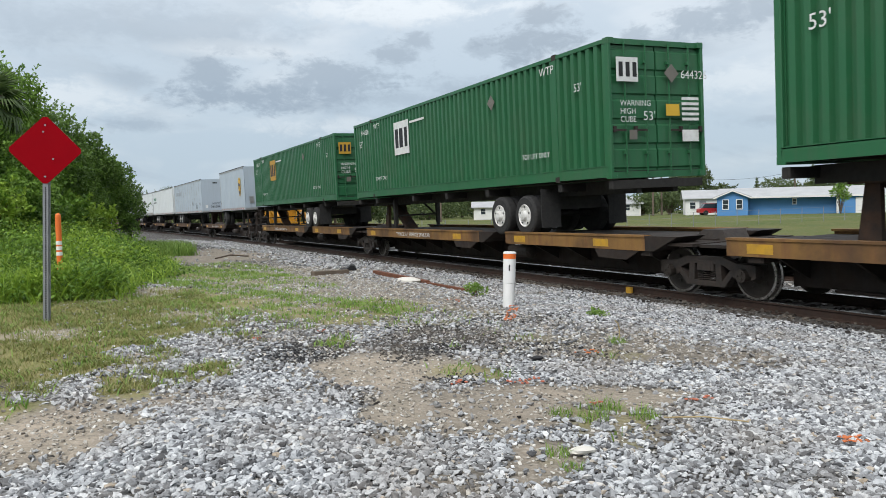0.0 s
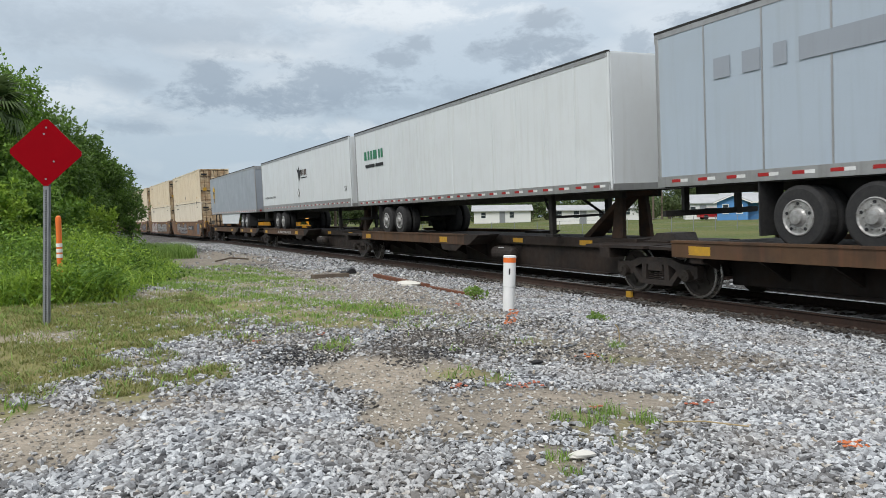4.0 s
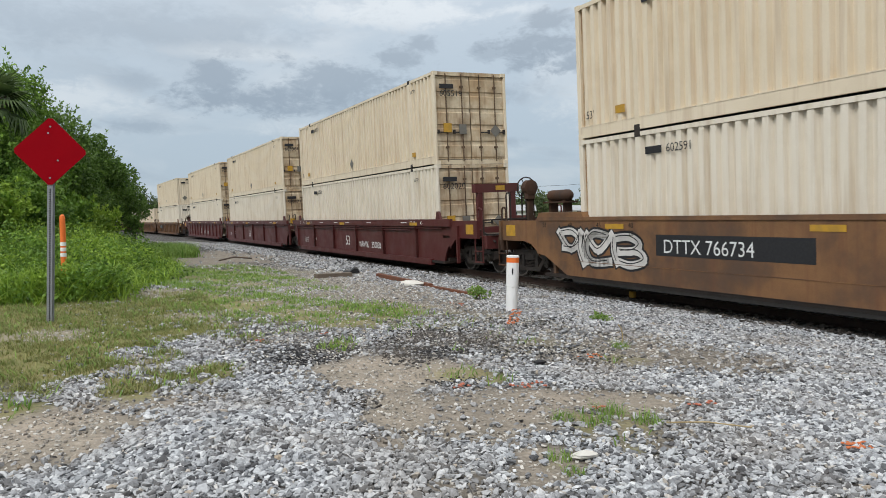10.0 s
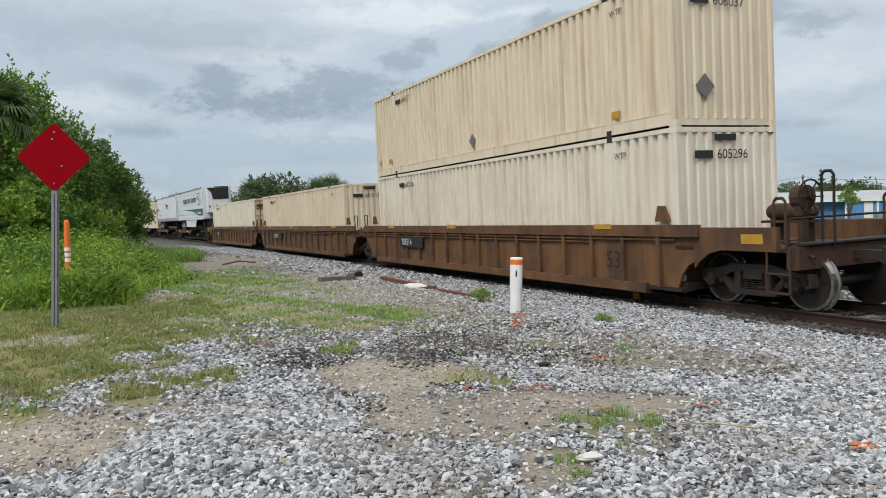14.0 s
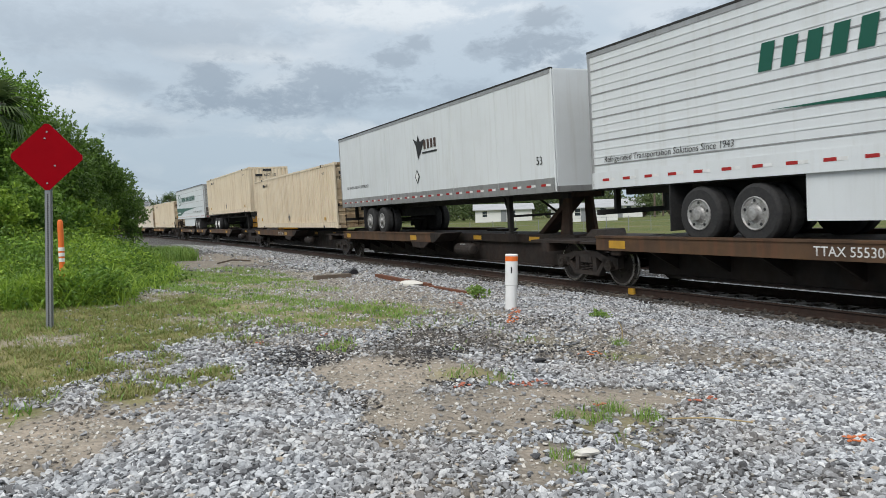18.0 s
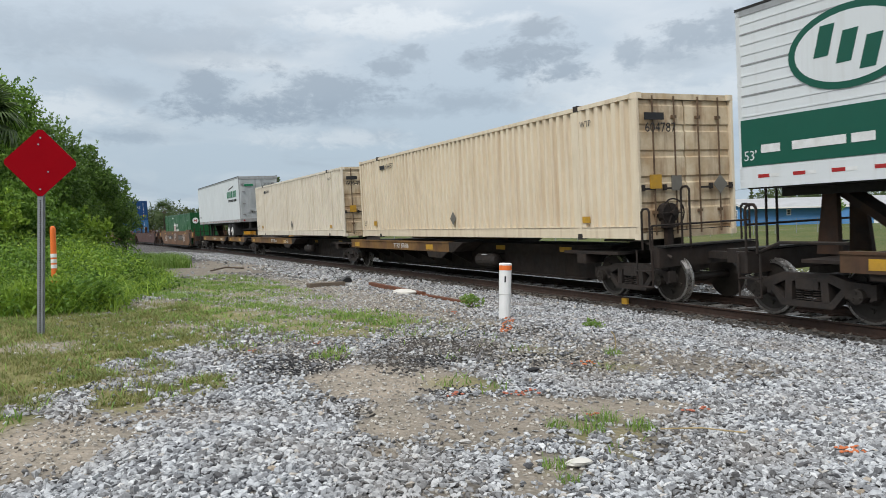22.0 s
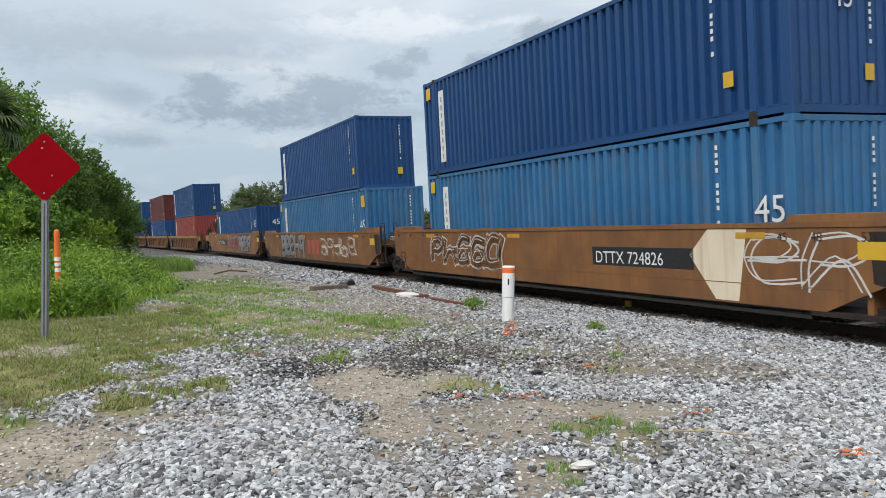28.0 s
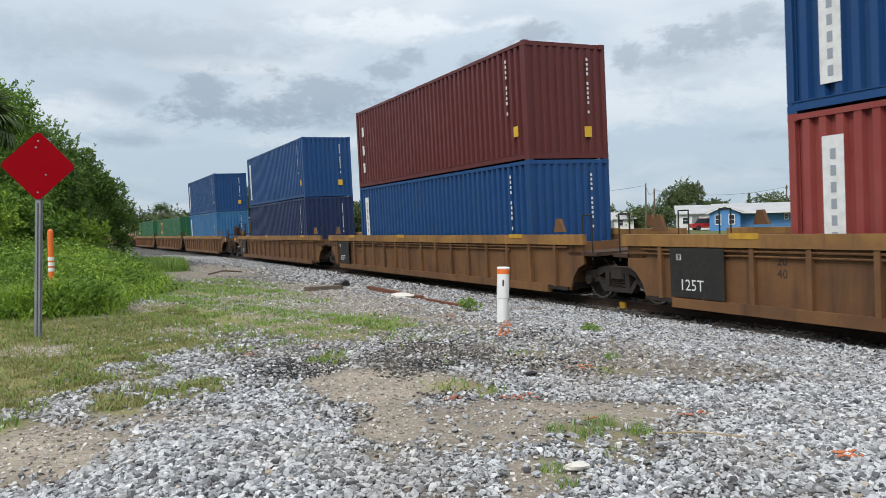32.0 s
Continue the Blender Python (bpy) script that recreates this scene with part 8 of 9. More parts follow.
def weed_clumps(n, mat, seed, hi, label):
    """Leafy weeds and creepers: uneven clumps of small leaves over the bank."""
    x, y, r = strew(n, (-6.0, 2.4), (15.8, 31.0), lambda x, y: fringe(x, y), seed)
    w = weedy(x, y)
    q = (0.10 + r.uniform(0.05, 0.30, len(x)) * (0.35 + 0.65 * w)) * (0.8 + 0.5 * smoothstep(17, 24, y))
    z = ground_z(x, y) + q * r.uniform(0.1, 0.9, len(x)) + hi * w * r.uniform(0, 1, len(x)) ** 1.5 * (0.35 + 0.65 * smoothstep(16.3, 20, y))
    V, F = g_leaves(np.stack([x, y, z], -1), np.stack([q * 1.25, q * 1.25, q * 0.85], -1), len(x) * 46, (0.04, 0.13), r, 0.7, 0.35)
    tagged(new("weed_leaves", fast_mesh("weed_leaves", V, F, M[mat])), label, "weeds", kind="stuff")


weed_clumps(1000, "leaf_bright", 71, 0.60, "bright green leafy weeds over the bank")
weed_clumps(1300, "leaf_mid", 72, 0.50, "mid-green creeping weeds over the bank")
weed_clumps(900, "leaf_dark", 73, 0.35, "dark green undergrowth on the bank")


def weed_leaves():
    x, y, r = strew(24000, (-6.0, 1.8), (15.6, 31.0), lambda x, y: weedy(x, y) * smoothstep(-0.9, 0.3, wobble(x, y, 1.9, 4.1)), 25)
    n = len(x)
    z = ground_z(x, y) + r.uniform(0.1, 1.0, n) * (0.35 + 0.65 * smoothstep(15.5, 20, y)) * (0.6 + 0.5 * wobble(x, y, 1.3, 2.5))
    a = r.uniform(0, 2 * np.pi, n)
    u = np.stack([np.cos(a), np.sin(a), r.uniform(-0.5, 0.3, n)], -1)
    v = np.stack([-np.sin(a), np.cos(a), r.uniform(-0.3, 0.3, n)], -1)
    s = r.uniform(0.05, 0.16, n)[:, None]
    p = np.stack([x, y, z], -1)
    V = np.stack([p - u * s * 0.5, p + v * s * 0.3, p + u * s * 0.5, p - v * s * 0.3], 1).reshape(-1, 3)
    tagged(new("vine_leaves", fast_mesh("vine_leaves", V, np.arange(4 * n).reshape(n, 4), M["leaf_bright"])), "creeping vine leaves over the weedy bank", "weeds", kind="stuff")


weed_leaves()


def shrub(x, y, h, rad, n, leaf, mat, seed, label, name="shrub", trunk=0.07, base=None, category="shrub", low=0.15):
    """A many-stemmed shrub or tree: limbs, twigs and an uneven crown of separate leaves."""
    r = np.random.default_rng(seed)
    z0 = float(ground_z(x, y)) - 0.05
    ob = thing(name, label, category, "shrubs and trees", Matrix.Translation((x, y, z0)))
    g = Geo()
    C, R = [], []
    k = 7 + int(rad * 2)
    for i in range(k):
        a = i * 2.4 + r.uniform(-0.4, 0.4)
        rr, zz = rad * math.sqrt((i + 0.5) / k) * 0.72, h * (low + 0.25 + (0.72 - low) * r.uniform(0.15, 0.95) * (1 - 0.35 * (i / k)))
        c = (rr * math.cos(a), rr * math.sin(a), min(zz, h - 0.25 * rad))
        C.append(c)
        q = rad * r.uniform(0.34, 0.52)
        R.append((q, q, min(q * r.uniform(0.7, 1.0), c[2] * 0.9)))
        f = (c[0] * 0.25, c[1] * 0.25, c[2] * 0.35)
        g.rod((0.0, 0, 0), f, trunk, 6, trunk * 0.7)
        g.rod(f, (c[0] * 0.7, c[1] * 0.7, c[2] * 0.75), trunk * 0.7, 5, trunk * 0.4)
        g.rod((c[0] * 0.7, c[1] * 0.7, c[2] * 0.75), c, trunk * 0.4, 5, trunk * 0.15)
    C.append((0, 0, h * 0.78)); R.append((rad * 0.5, rad * 0.5, h * 0.22))
    part("trunk", g, M["bark"], ob)
    V, F = g_leaves(C, R, n, leaf, r)
    V2, F2 = g_sprigs(C, R, max(12, n // 45), leaf, r)
    V, F = np.concatenate([V, V2]), np.concatenate([F, F2 + len(V)])
    part("crown", fast_mesh("crown", V, F, M[mat]), M[mat], ob)
    return ob


for x, y, h, rad, n, mat, sd in ((-8.5, 27, 6.4, 3.2, 5000, "leaf_mid", 31), (-5.6, 25.5, 5.2, 2.4, 9000, "leaf_mid", 32), (-3.6, 27.0, 5.3, 2.1, 12000, "leaf_mid", 33),
                              (-2.5, 30, 6.0, 2.2, 12000, "leaf_mid", 34), (-1.5, 33, 5.2, 2.1, 12000, "leaf_dark", 35), (-0.4, 36.5, 4.9, 2.0, 11000, "leaf_dark", 36),
                              (0.4, 40.5, 4.5, 1.9, 10000, "leaf_dark", 37), (0.9, 45.0, 3.9, 1.9, 8000, "leaf_dark", 38), (-1.2, 44, 5.2, 2.6, 7000, "leaf_dark", 39), (-4, 38, 6.8, 3.2, 7000, "leaf_dark", 40)):
    shrub(x, y, h, rad, int(n * 1.5), (0.08, 0.17), mat, sd, "dense dark green roadside shrub with tangled twigs" if mat == "leaf_dark" else "dense mid-green roadside shrub overgrown with vines", low=0.0)
for i, (x, y, h, rad) in enumerate(((-4.4, 24.0, 2.6, 1.5), (-2.9, 23.5, 2.2, 1.3), (-1.9, 25.5, 2.4, 1.3), (-6.2, 23.0, 3.0, 1.8), (-1.1, 28.0, 2.0, 1.2), (-0.3, 30.5, 1.9, 1.1))):
    shrub(x, y, h, rad, 5200, (0.08, 0.18), "leaf_bright" if i % 2 else "leaf_mid", 400 + i, "bright green vine-covered shrub on the bank", low=0.0)
shrub(1.75, 39.0, 1.9, 0.55, 900, (0.08, 0.16), "leaf_dark", 45, "thin dark green sapling beside the gravel", "sapling", 0.03)
shrub(-0.66, 16.7, 0.72, 0.5, 1300, (0.05, 0.11), "leaf_bright", 49, "leafy bright green weed clump round a marker post", "weed_clump", 0.02)
shrub(0.1, 16.6, 0.65, 0.6, 1500, (0.05, 0.11), "leaf_mid", 46, "low round green bush at the weeds' edge", "bush", 0.02)
shrub(6.58, 12.6, 0.27, 0.21, 420, (0.03, 0.06), "grass_green", 47, "small bright green weed clump in the gravel", "weed_clump", 0.008)
shrub(6.72, 9.0, 0.13, 0.16, 240, (0.02, 0.05), "grass_green", 48, "small green weed clump in the gravel", "weed_clump", 0.006)
for i, (x, y, k) in enumerate(((3.35, 4.55, 1.0), (3.6, 4.75, 1.1), (3.75, 4.45, 0.9), (3.2, 4.75, 0.8), (2.67, 4.02, 0.7), (2.6, 3.75, 0.6), (5.5, 7.0, 0.9))):
    r = np.random.default_rng(60 + i)
    n = int(90 * k)
    a, q = r.uniform(0, 6.28, n), np.sqrt(r.uniform(0, 1, n)) * 0.12 * k
    V, F = g_blades(q * np.cos(a), q * np.sin(a), np.zeros(n), r.uniform(0.04, 0.12, n) * k, 0.006, r, 0.9)
    ob = thing("grass_tuft", "small green grass tuft among the stones", "grass", "grass tufts", Matrix.Translation((x, y, float(ground_z(x, y)))))
    part("tuft", fast_mesh("tuft", V, F, M["grass_green"]), M["grass_green"], ob)


def g_frond(L, r, drop=0.5):
    """A fan-palm frond: a stalk and long narrow leaflets."""
    stalk = Geo().path([(0, 0, 0), (L * 0.3, 0, L * 0.1), (L * 0.5, 0, L * 0.06)], 0.02, 5)
    V, F = [], []
    for k in range(22):
        a = radians(-105 + 210 * k / 21)
        l = L * 0.62 * (1 - 0.25 * abs(k - 10.5) / 10.5)
        b = Vector((L * 0.48, 0, L * 0.06))
        d = Vector((math.cos(a), math.sin(a), 0.05))
        s = Vector((-d.y, d.x, 0)) * 0.035
        m = b + d * l * 0.55 + Vector((0, 0, -0.04 * l))
        e = b + d * l + Vector((0, 0, -drop * l * r.uniform(0.5, 1.1)))
        i = len(V)
        V += [b - s * 0.3, b + s * 0.3, m + s, m - s, e]
        F += [(i, i + 1, i + 2, i + 3), (i + 3, i + 2, i + 4)]
    return Geo().add([tuple(v) for v in V], F), stalk


def palm(x, y, h, L, nf, seed, mat="palm_leaf"):
    r = random.Random(seed)
    z0 = float(ground_z(x, y)) - 0.05
    ob = thing("palm_tree", "cabbage palm with a rough trunk and drooping fan fronds", "palm tree", "shrubs and trees", Matrix.Translation((x, y, z0)))
    part("trunk", Geo().lathe([(0, 0.24), (h * 0.2, 0.18), (h * 0.6, 0.17), (h * 0.97, 0.22), (h, 0.1)], (0, 0, 0), 12, "z"), M["bark"], ob)
    meshes = []
    for k in range(4):
        fr, st = g_frond(L, r, 0.25 + 0.2 * k)
        meshes.append((fr.mesh("frond", M[mat]), st.mesh("stalk", M["bark"])))
    for k in range(nf):
        el = 75 - 120 * (k / nf) + r.uniform(-8, 8)
        f, s = meshes[min(3, int(k / nf * 4))]
        fo = part("frond", f, M[mat], ob, at=Matrix.Translation((0, 0, h)) @ Matrix.Rotation(radians(137.5 * k), 4, "Z") @ Matrix.Rotation(radians(-el), 4, "Y"))
        part("stalk", s, M["bark"], fo)
    return ob


palm(-2.72, 26.3, 4.5, 1.35, 30, 5)
palm(-4.6, 27.0, 5.0, 1.8, 26, 6)


def far_at(az, dist):
    return dist * math.sin(radians(az)), dist * math.cos(radians(az))


def far_tree(az, dist, h, rad, n, seed, leaf=(0.22, 0.48), low=0.15, label="rounded green tree far beyond the tracks"):
    x, y = far_at(az, dist)
    return shrub(x, y, h, rad, int(n * 1.8), leaf, "leaf_far", seed, label, "tree", 0.16, category="tree", low=low)


# woods beyond the siding
for i, (az, dist, h, rad) in enumerate(((4.0, 150, 6.0, 4.5), (6.3, 140, 5.6, 4.2), (8.6, 128, 6.0, 4.0), (10.0, 112, 6.6, 3.6), (11.4, 108, 8.2, 4.2), (12.8, 106, 8.4, 4.0), (14.2, 104, 6.6, 3.6), (15.4, 112, 6.8, 3.4), (17.6, 108, 5.6, 3.2), (19.2, 112, 5.2, 3.2))):
    far_tree(az, dist, h, rad, 2600, 100 + i, low=0.0)
for az, dist, h in ((15.3, 92, 5.2), (16.2, 94, 5.6), (17.0, 96, 4.9), (10.4, 104, 5.8), (5.2, 132, 5.0)):
    x, y = far_at(az, dist)
    palm(x, y, h, 2.4, 26, int(az * 10))
for i in range(17):
    az = 21.5 + i * 1.28
    far_tree(az, 150 + 12 * math.sin(i * 2.1), 3.6 + 1.1 * math.sin(i * 1.7) + (1.0 if i in (3, 7, 12) else 0), 4.4, 1200, 130 + i, (0.3, 0.6), 0.0)
for i, (az, dist, h, rad, n) in enumerate(((43.3, 142, 8.6, 4.0, 4200), (45.2, 146, 5.2, 3.0, 2000), (40.0, 120, 3.2, 2.6, 900), (41.9, 128, 3.4, 2.4, 900), (49.3, 150, 5.6, 4.2, 1800), (51.6, 158, 5.6, 4.0, 2600), (53.6, 160, 6.4, 4.2, 2400), (55.6, 162, 5.6, 4.6, 2400), (58.0, 160, 6.6, 5.0, 1800))):
    far_tree(az, dist, h, rad, n, 160 + i, low=0.1)


def conifer(az, dist, h):
    x, y = far_at(az, dist)
    ob = thing("conifer_tree", "slim tiered pine far beyond the house", "tree", "shrubs and trees", Matrix.Translation((x, y, float(ground_z(x, y)) - 0.05)))
    part("trunk", Geo().rod((0, 0, 0), (0, 0, h), 0.16, 8, 0.03), M["bark"], ob)
    C = [(0.0, 0.0, h * (0.25 + 0.72 * k / 8)) for k in range(9)]
    R = [(1.6 * (1 - k / 9.5) * h / 9, 1.6 * (1 - k / 9.5) * h / 9, 0.22) for k in range(9)]
    V, F = g_leaves(C, R, 1100, (0.3, 0.6), np.random.default_rng(int(az * 7)), clump=0.3)
    part("crown", fast_mesh("crown", V, F, M["leaf_far"]), M["leaf_far"], ob)


conifer(47.8, 150, 6.4)
conifer(51.3, 160, 9.0)
conifer(52.0, 162, 7.8)

# ---------------------------------------------------------------- things by the gravel
M["signred"] = material("red_reflective_sheet", (0.27, 0.0010, 0.006), 0.6, second=(0.24, 0.0010, 0.006), scale=2.5, amount=0.5, spec=0.05)
M["galv"] = material("galvanised_steel", (0.30, 0.31, 0.32), 0.5, 0.5, second=(0.22, 0.23, 0.24), scale=7, amount=0.6, grain=0.15)
M["pvc"] = material("white_pvc", (0.78, 0.78, 0.77), 0.4, second=(0.70, 0.70, 0.69), scale=3, amount=0.6, grain=0.06)
M["orangeplastic"] = material("orange_plastic", (0.78, 0.17, 0.03), 0.45, scale=4, amount=0.3)
M["bluehouse"] = material("blue_house_paint", (0.085, 0.24, 0.50), 0.7, second=(0.10, 0.27, 0.53), scale=0.7, amount=0.5, grain=0.08)
M["whitehouse"] = material("white_house_paint", (0.72, 0.72, 0.70), 0.7, scale=0.6, amount=0.3, second=(0.64, 0.64, 0.62))
M["roofing"] = material("pale_grey_shingles", (0.42, 0.43, 0.44), 0.85, second=(0.34, 0.35, 0.36), scale=0.8, amount=0.7, grain=0.3, grain_scale=6)
M["pane"] = material("dark_window_glass", (0.03, 0.04, 0.045), 0.08, scale=2, amount=0.2, spec=0.7)
M["wood"] = material("weathered_pole_wood", (0.16, 0.125, 0.095), 0.9, second=(0.10, 0.08, 0.06), scale=3, amount=0.7, grain=0.4)
M["machine"] = material("yellow_machine_paint", (0.62, 0.29, 0.012), 0.5, second=(0.50, 0.22, 0.012), scale=1.5, amount=0.6, grain=0.2, dirt=(0.14, 0.08, 0.03), dirt_amount=0.5)
M["carred"] = material("red_car_paint", (0.40, 0.02, 0.02), 0.3, scale=1, amount=0.2)


def road_sign():
    x, y = -0.66, 12.96
    z0 = float(ground_z(x, y))
    ob = thing("diamond_sign", "plain red diamond end-of-road sign on a perforated steel post", "road sign", m=Matrix.Translation((x, y, z0)) @ Matrix.Rotation(radians(2.0), 4, "Y") @ Matrix.Rotation(radians(-14), 4, "Z"))
    g = Geo().prism([(-0.055, 0.05, -0.3), (-0.055, 0.042, -0.3), (-0.035, 0.042, -0.3), (-0.035, 0.0, -0.3), (0.035, 0.0, -0.3), (0.035, 0.042, -0.3), (0.055, 0.042, -0.3), (0.055, 0.05, -0.3), (0.027, 0.05, -0.3), (0.027, 0.008, -0.3), (-0.027, 0.008, -0.3), (-0.027, 0.05, -0.3)], (0, 0, 3.25))
    post = part("post", g, M["galv"], ob, "galvanised perforated channel post")
    holes = Geo()
    for k in range(76):
        holes.rod((0, -0.003, 0.05 + k * 0.0268), (0, 0.002, 0.05 + k * 0.0268), 0.011, 8)
    tagged(part("punched_holes", holes, M["black"], post), kind="stuff")
    r, zc = 0.535, 2.63
    c = 0.045
    o = []
    for a, b in (((0, -1), (1, 0)), ((1, 0), (0, 1)), ((0, 1), (-1, 0)), ((-1, 0), (0, -1))):
        a, b = Vector(a) * r, Vector(b) * r
        o += [a + (b - a).normalized() * c, b + (a - b).normalized() * c]
    plate = part("sign_plate", Geo().prism([(p.x, -0.012, zc + p.y) for p in o], (0, 0.004, 0)), M["signred"], ob, "red reflective diamond plate")
    part("sign_back", Geo().prism([(p.x, -0.007, zc + p.y) for p in o], (0, 0.005, 0)), M["galv"], ob)
    for dx, dz in ((0.0, 0.38), (-0.03, 0.28), (0.0, -0.40), (0.11, -0.13)):
        part("bolt", Geo().rod((dx, -0.02, zc + dz), (dx, -0.012, zc + dz), 0.014, 8), M["galv"], plate)
    return ob


road_sign()


def pipe_marker():
    x, y = 6.2, 10.72
    ob = thing("pipe_marker", "white plastic utility marker pipe with an orange band", "marker post", m=Matrix.Translation((x, y, float(ground_z(x, y)))) @ Matrix.Rotation(radians(2.2), 4, "Y"))
    part("sleeve", Geo().lathe([(-0.1, 0.094), (0.44, 0.094), (0.46, 0.088), (0.46, 0.07)], (0, 0, 0), 24, "z"), M["pvc"], ob, smooth=False)
    part("tube", Geo().lathe([(0.30, 0.085), (0.84, 0.085)], (0, 0, 0), 24, "z"), M["pvc"], ob)
    part("upper_sleeve", Geo().lathe([(0.385, 0.086), (0.40, 0.102), (0.80, 0.102), (0.80, 0.085)], (0, 0, 0), 24, "z"), M["pvc"], ob)
    part("orange_band", Geo().lathe([(0.795, 0.1), (0.795, 0.1045), (0.875, 0.1045), (0.875, 0.1)], (0, 0, 0), 24, "z"), M["orangeplastic"], ob, "orange band")
    part("cap", Geo().lathe([(0.875, 0.106), (0.90, 0.106), (0.912, 0.09), (0.914, 0.02)], (0, 0, 0), 24, "z"), M["pvc"], ob)
    part("mark", Geo().box(-0.002, 0.002, -0.012, 0.012, 0.60, 0.70), M["black"], ob, at=Matrix.Rotation(radians(-30), 4, "Z") @ Matrix.Translation((0.0, -0.103, 0)) @ Matrix.Rotation(radians(90), 4, "Z"))


pipe_marker()


def bollard():
    x, y = -0.58, 17.2
    ob = thing("marker_bollard", "orange plastic marker post with white reflective bands", "marker post", m=Matrix.Translation((x, y, float(ground_z(x, y)))))
    part("tube", Geo().lathe([(-0.1, 0.055), (1.62, 0.055), (1.67, 0.048), (1.70, 0.02)], (0, 0, 0), 18, "z"), M["orangeplastic"], ob)
    for z in (0.84, 0.95, 1.06):
        part("white_band", Geo().lathe([(z, 0.054), (z, 0.058), (z + 0.075, 0.058), (z + 0.075, 0.054)], (0, 0, 0), 18, "z"), M["pvc"], ob)



bollard()


def lay(name, label, cat, x, y, geo, mat, rz=0.0, dz=0.0, parts="body"):
    ob = thing(name, label, cat, m=Matrix.Translation((x, y, float(ground_z(x, y)) + dz)) @ Matrix.Rotation(radians(rz), 4, "Z"))
    part(parts, geo, mat, ob)
    return ob


M["rustbar"] = material("flaking_rusty_steel", (0.17, 0.062, 0.03), 0.85, second=(0.10, 0.045, 0.03), scale=7, amount=0.8, grain=0.4, bump=0.4)
M["rag"] = material("black_rubber_scrap", (0.016, 0.016, 0.018), 0.6, scale=6)
M["paperrock"] = material("pale_limestone", (0.62, 0.60, 0.55), 0.8, second=(0.5, 0.48, 0.43), scale=5, amount=0.6, bump=0.3)


def rock(seed, sx, sy, sz):
    r = random.Random(seed)
    g, n, m = Geo(), 9, 5
    v = [(0, 0, sz * 0.5)]
    for j in range(1, m):
        p = math.pi * j / m
        for k in range(n):
            a = 2 * math.pi * k / n
            q = 1 + r.uniform(-0.16, 0.16)
            v.append((sx * 0.5 * math.sin(p) * math.cos(a) * q, sy * 0.5 * math.sin(p) * math.sin(a) * q, sz * 0.5 * math.cos(p) * q))
    v.append((0, 0, -sz * 0.5))
    f = [(0, 1 + k, 1 + (k + 1) % n) for k in range(n)]
    for j in range(m - 2):
        f += [(1 + j * n + k, 1 + (j + 1) * n + k, 1 + (j + 1) * n + (k + 1) % n, 1 + j * n + (k + 1) % n) for k in range(n)]
    f += [(len(v) - 1, 1 + (m - 2) * n + (k + 1) % n, 1 + (m - 2) * n + k) for k in range(n)]
    return g.add(v, f)


lay("steel_bar", "rusty flat steel bar half sunk in the gravel", "scrap", 6.93, 17.4, Geo().cbox(-0.06, 0.06, -1.9, 1.9, -0.03, 0.10, 0.02), M["rustbar"], -1.5)
lay("steel_bar", "rusty flat steel bar half sunk in the gravel", "scrap", 6.9, 14.4, Geo().cbox(-0.05, 0.05, -1.1, 1.2, -0.03, 0.06, 0.02), M["rustbar"], 1.0)
lay("limestone_rock", "pale flat limestone rock", "rock", 6.72, 16.2, rock(3, 0.55, 0.9, 0.16), M["paperrock"], dz=0.04)
lay("limestone_rock", "pale flat limestone rock lying on the gravel", "rock", 2.81, 3.94, rock(4, 0.19, 0.11, 0.05), M["paperrock"], -15, 0.04)
lay("rubber_scrap", "torn black rubber scrap on the gravel", "scrap", 6.5, 20.2, Geo().prism([(-0.26, 0, 0), (-0.18, 0, 0.06), (-0.03, 0, 0.05), (0.10, 0, 0.15), (0.2, 0, 0.13), (0.27, 0, 0.02)], (0.08, 0.25, 0.03)), M["rag"])
lay("timber_offcut", "short weathered timber offcut", "scrap", 5.7, 19.2, Geo().cbox(-0.5, 0.5, -0.12, 0.12, -0.02, 0.10, 0.02), M["wood"], 6)
lay("rubber_chunk", "small black rubber chunk on the gravel", "scrap", 4.13, 6.56, rock(7, 0.13, 0.10, 0.05), M["rag"], dz=0.045)
lay("bent_wire", "thin pale bent wire sticking up from the gravel", "scrap", 5.76, 7.3, Geo().path([(0, 0, 0), (0.005, 0, 0.10), (-0.02, 0, 0.18), (-0.06, 0, 0.22)], 0.008), M["dry"])
lay("dry_stalk", "dry straw-coloured stalk on the gravel", "twig", 3.95, 4.05, Geo().path([(-0.28, 0, 0.02), (0.0, 0.03, 0.035), (0.3, 0.02, 0.02)], 0.006), M["dry"], -42, 0.03)
lay("dry_twig", "grey dead twig on the ground", "twig", 4.8, 29.2, Geo().path([(-0.6, 0, 0.02), (0, 0.05, 0.12), (0.7, 0, 0.05)], 0.03), M["bark"], 12)


def paint_mark(x, y, w, l, seed, n=26, mat="orange", turn=0.0):
    """Utility marking sprayed on loose stones."""
    r = np.random.default_rng(seed)
    ob = thing("paint_mark", "fluorescent orange survey paint sprayed on stones", "paint mark", "survey paint marks", Matrix.Translation((x, y, float(ground_z(x, y)))) @ Matrix.Rotation(radians(turn), 4, "Z"))
    for k in range(n):
        px, py = r.uniform(-w, w) / 2, r.uniform(-l, l) / 2
        s = r.uniform(0.022, 0.045)
        part("stone", shared(("paint_stone", k % 6), lambda: rock(k % 6 + 20, 1, 0.8, 0.4), M[mat]), M[mat], ob, at=Matrix.Translation((px, py, 0.034)) @ Matrix.Rotation(r.uniform(0, 6.28), 4, "Z") @ Matrix.Diagonal((s, s, s, 1)))


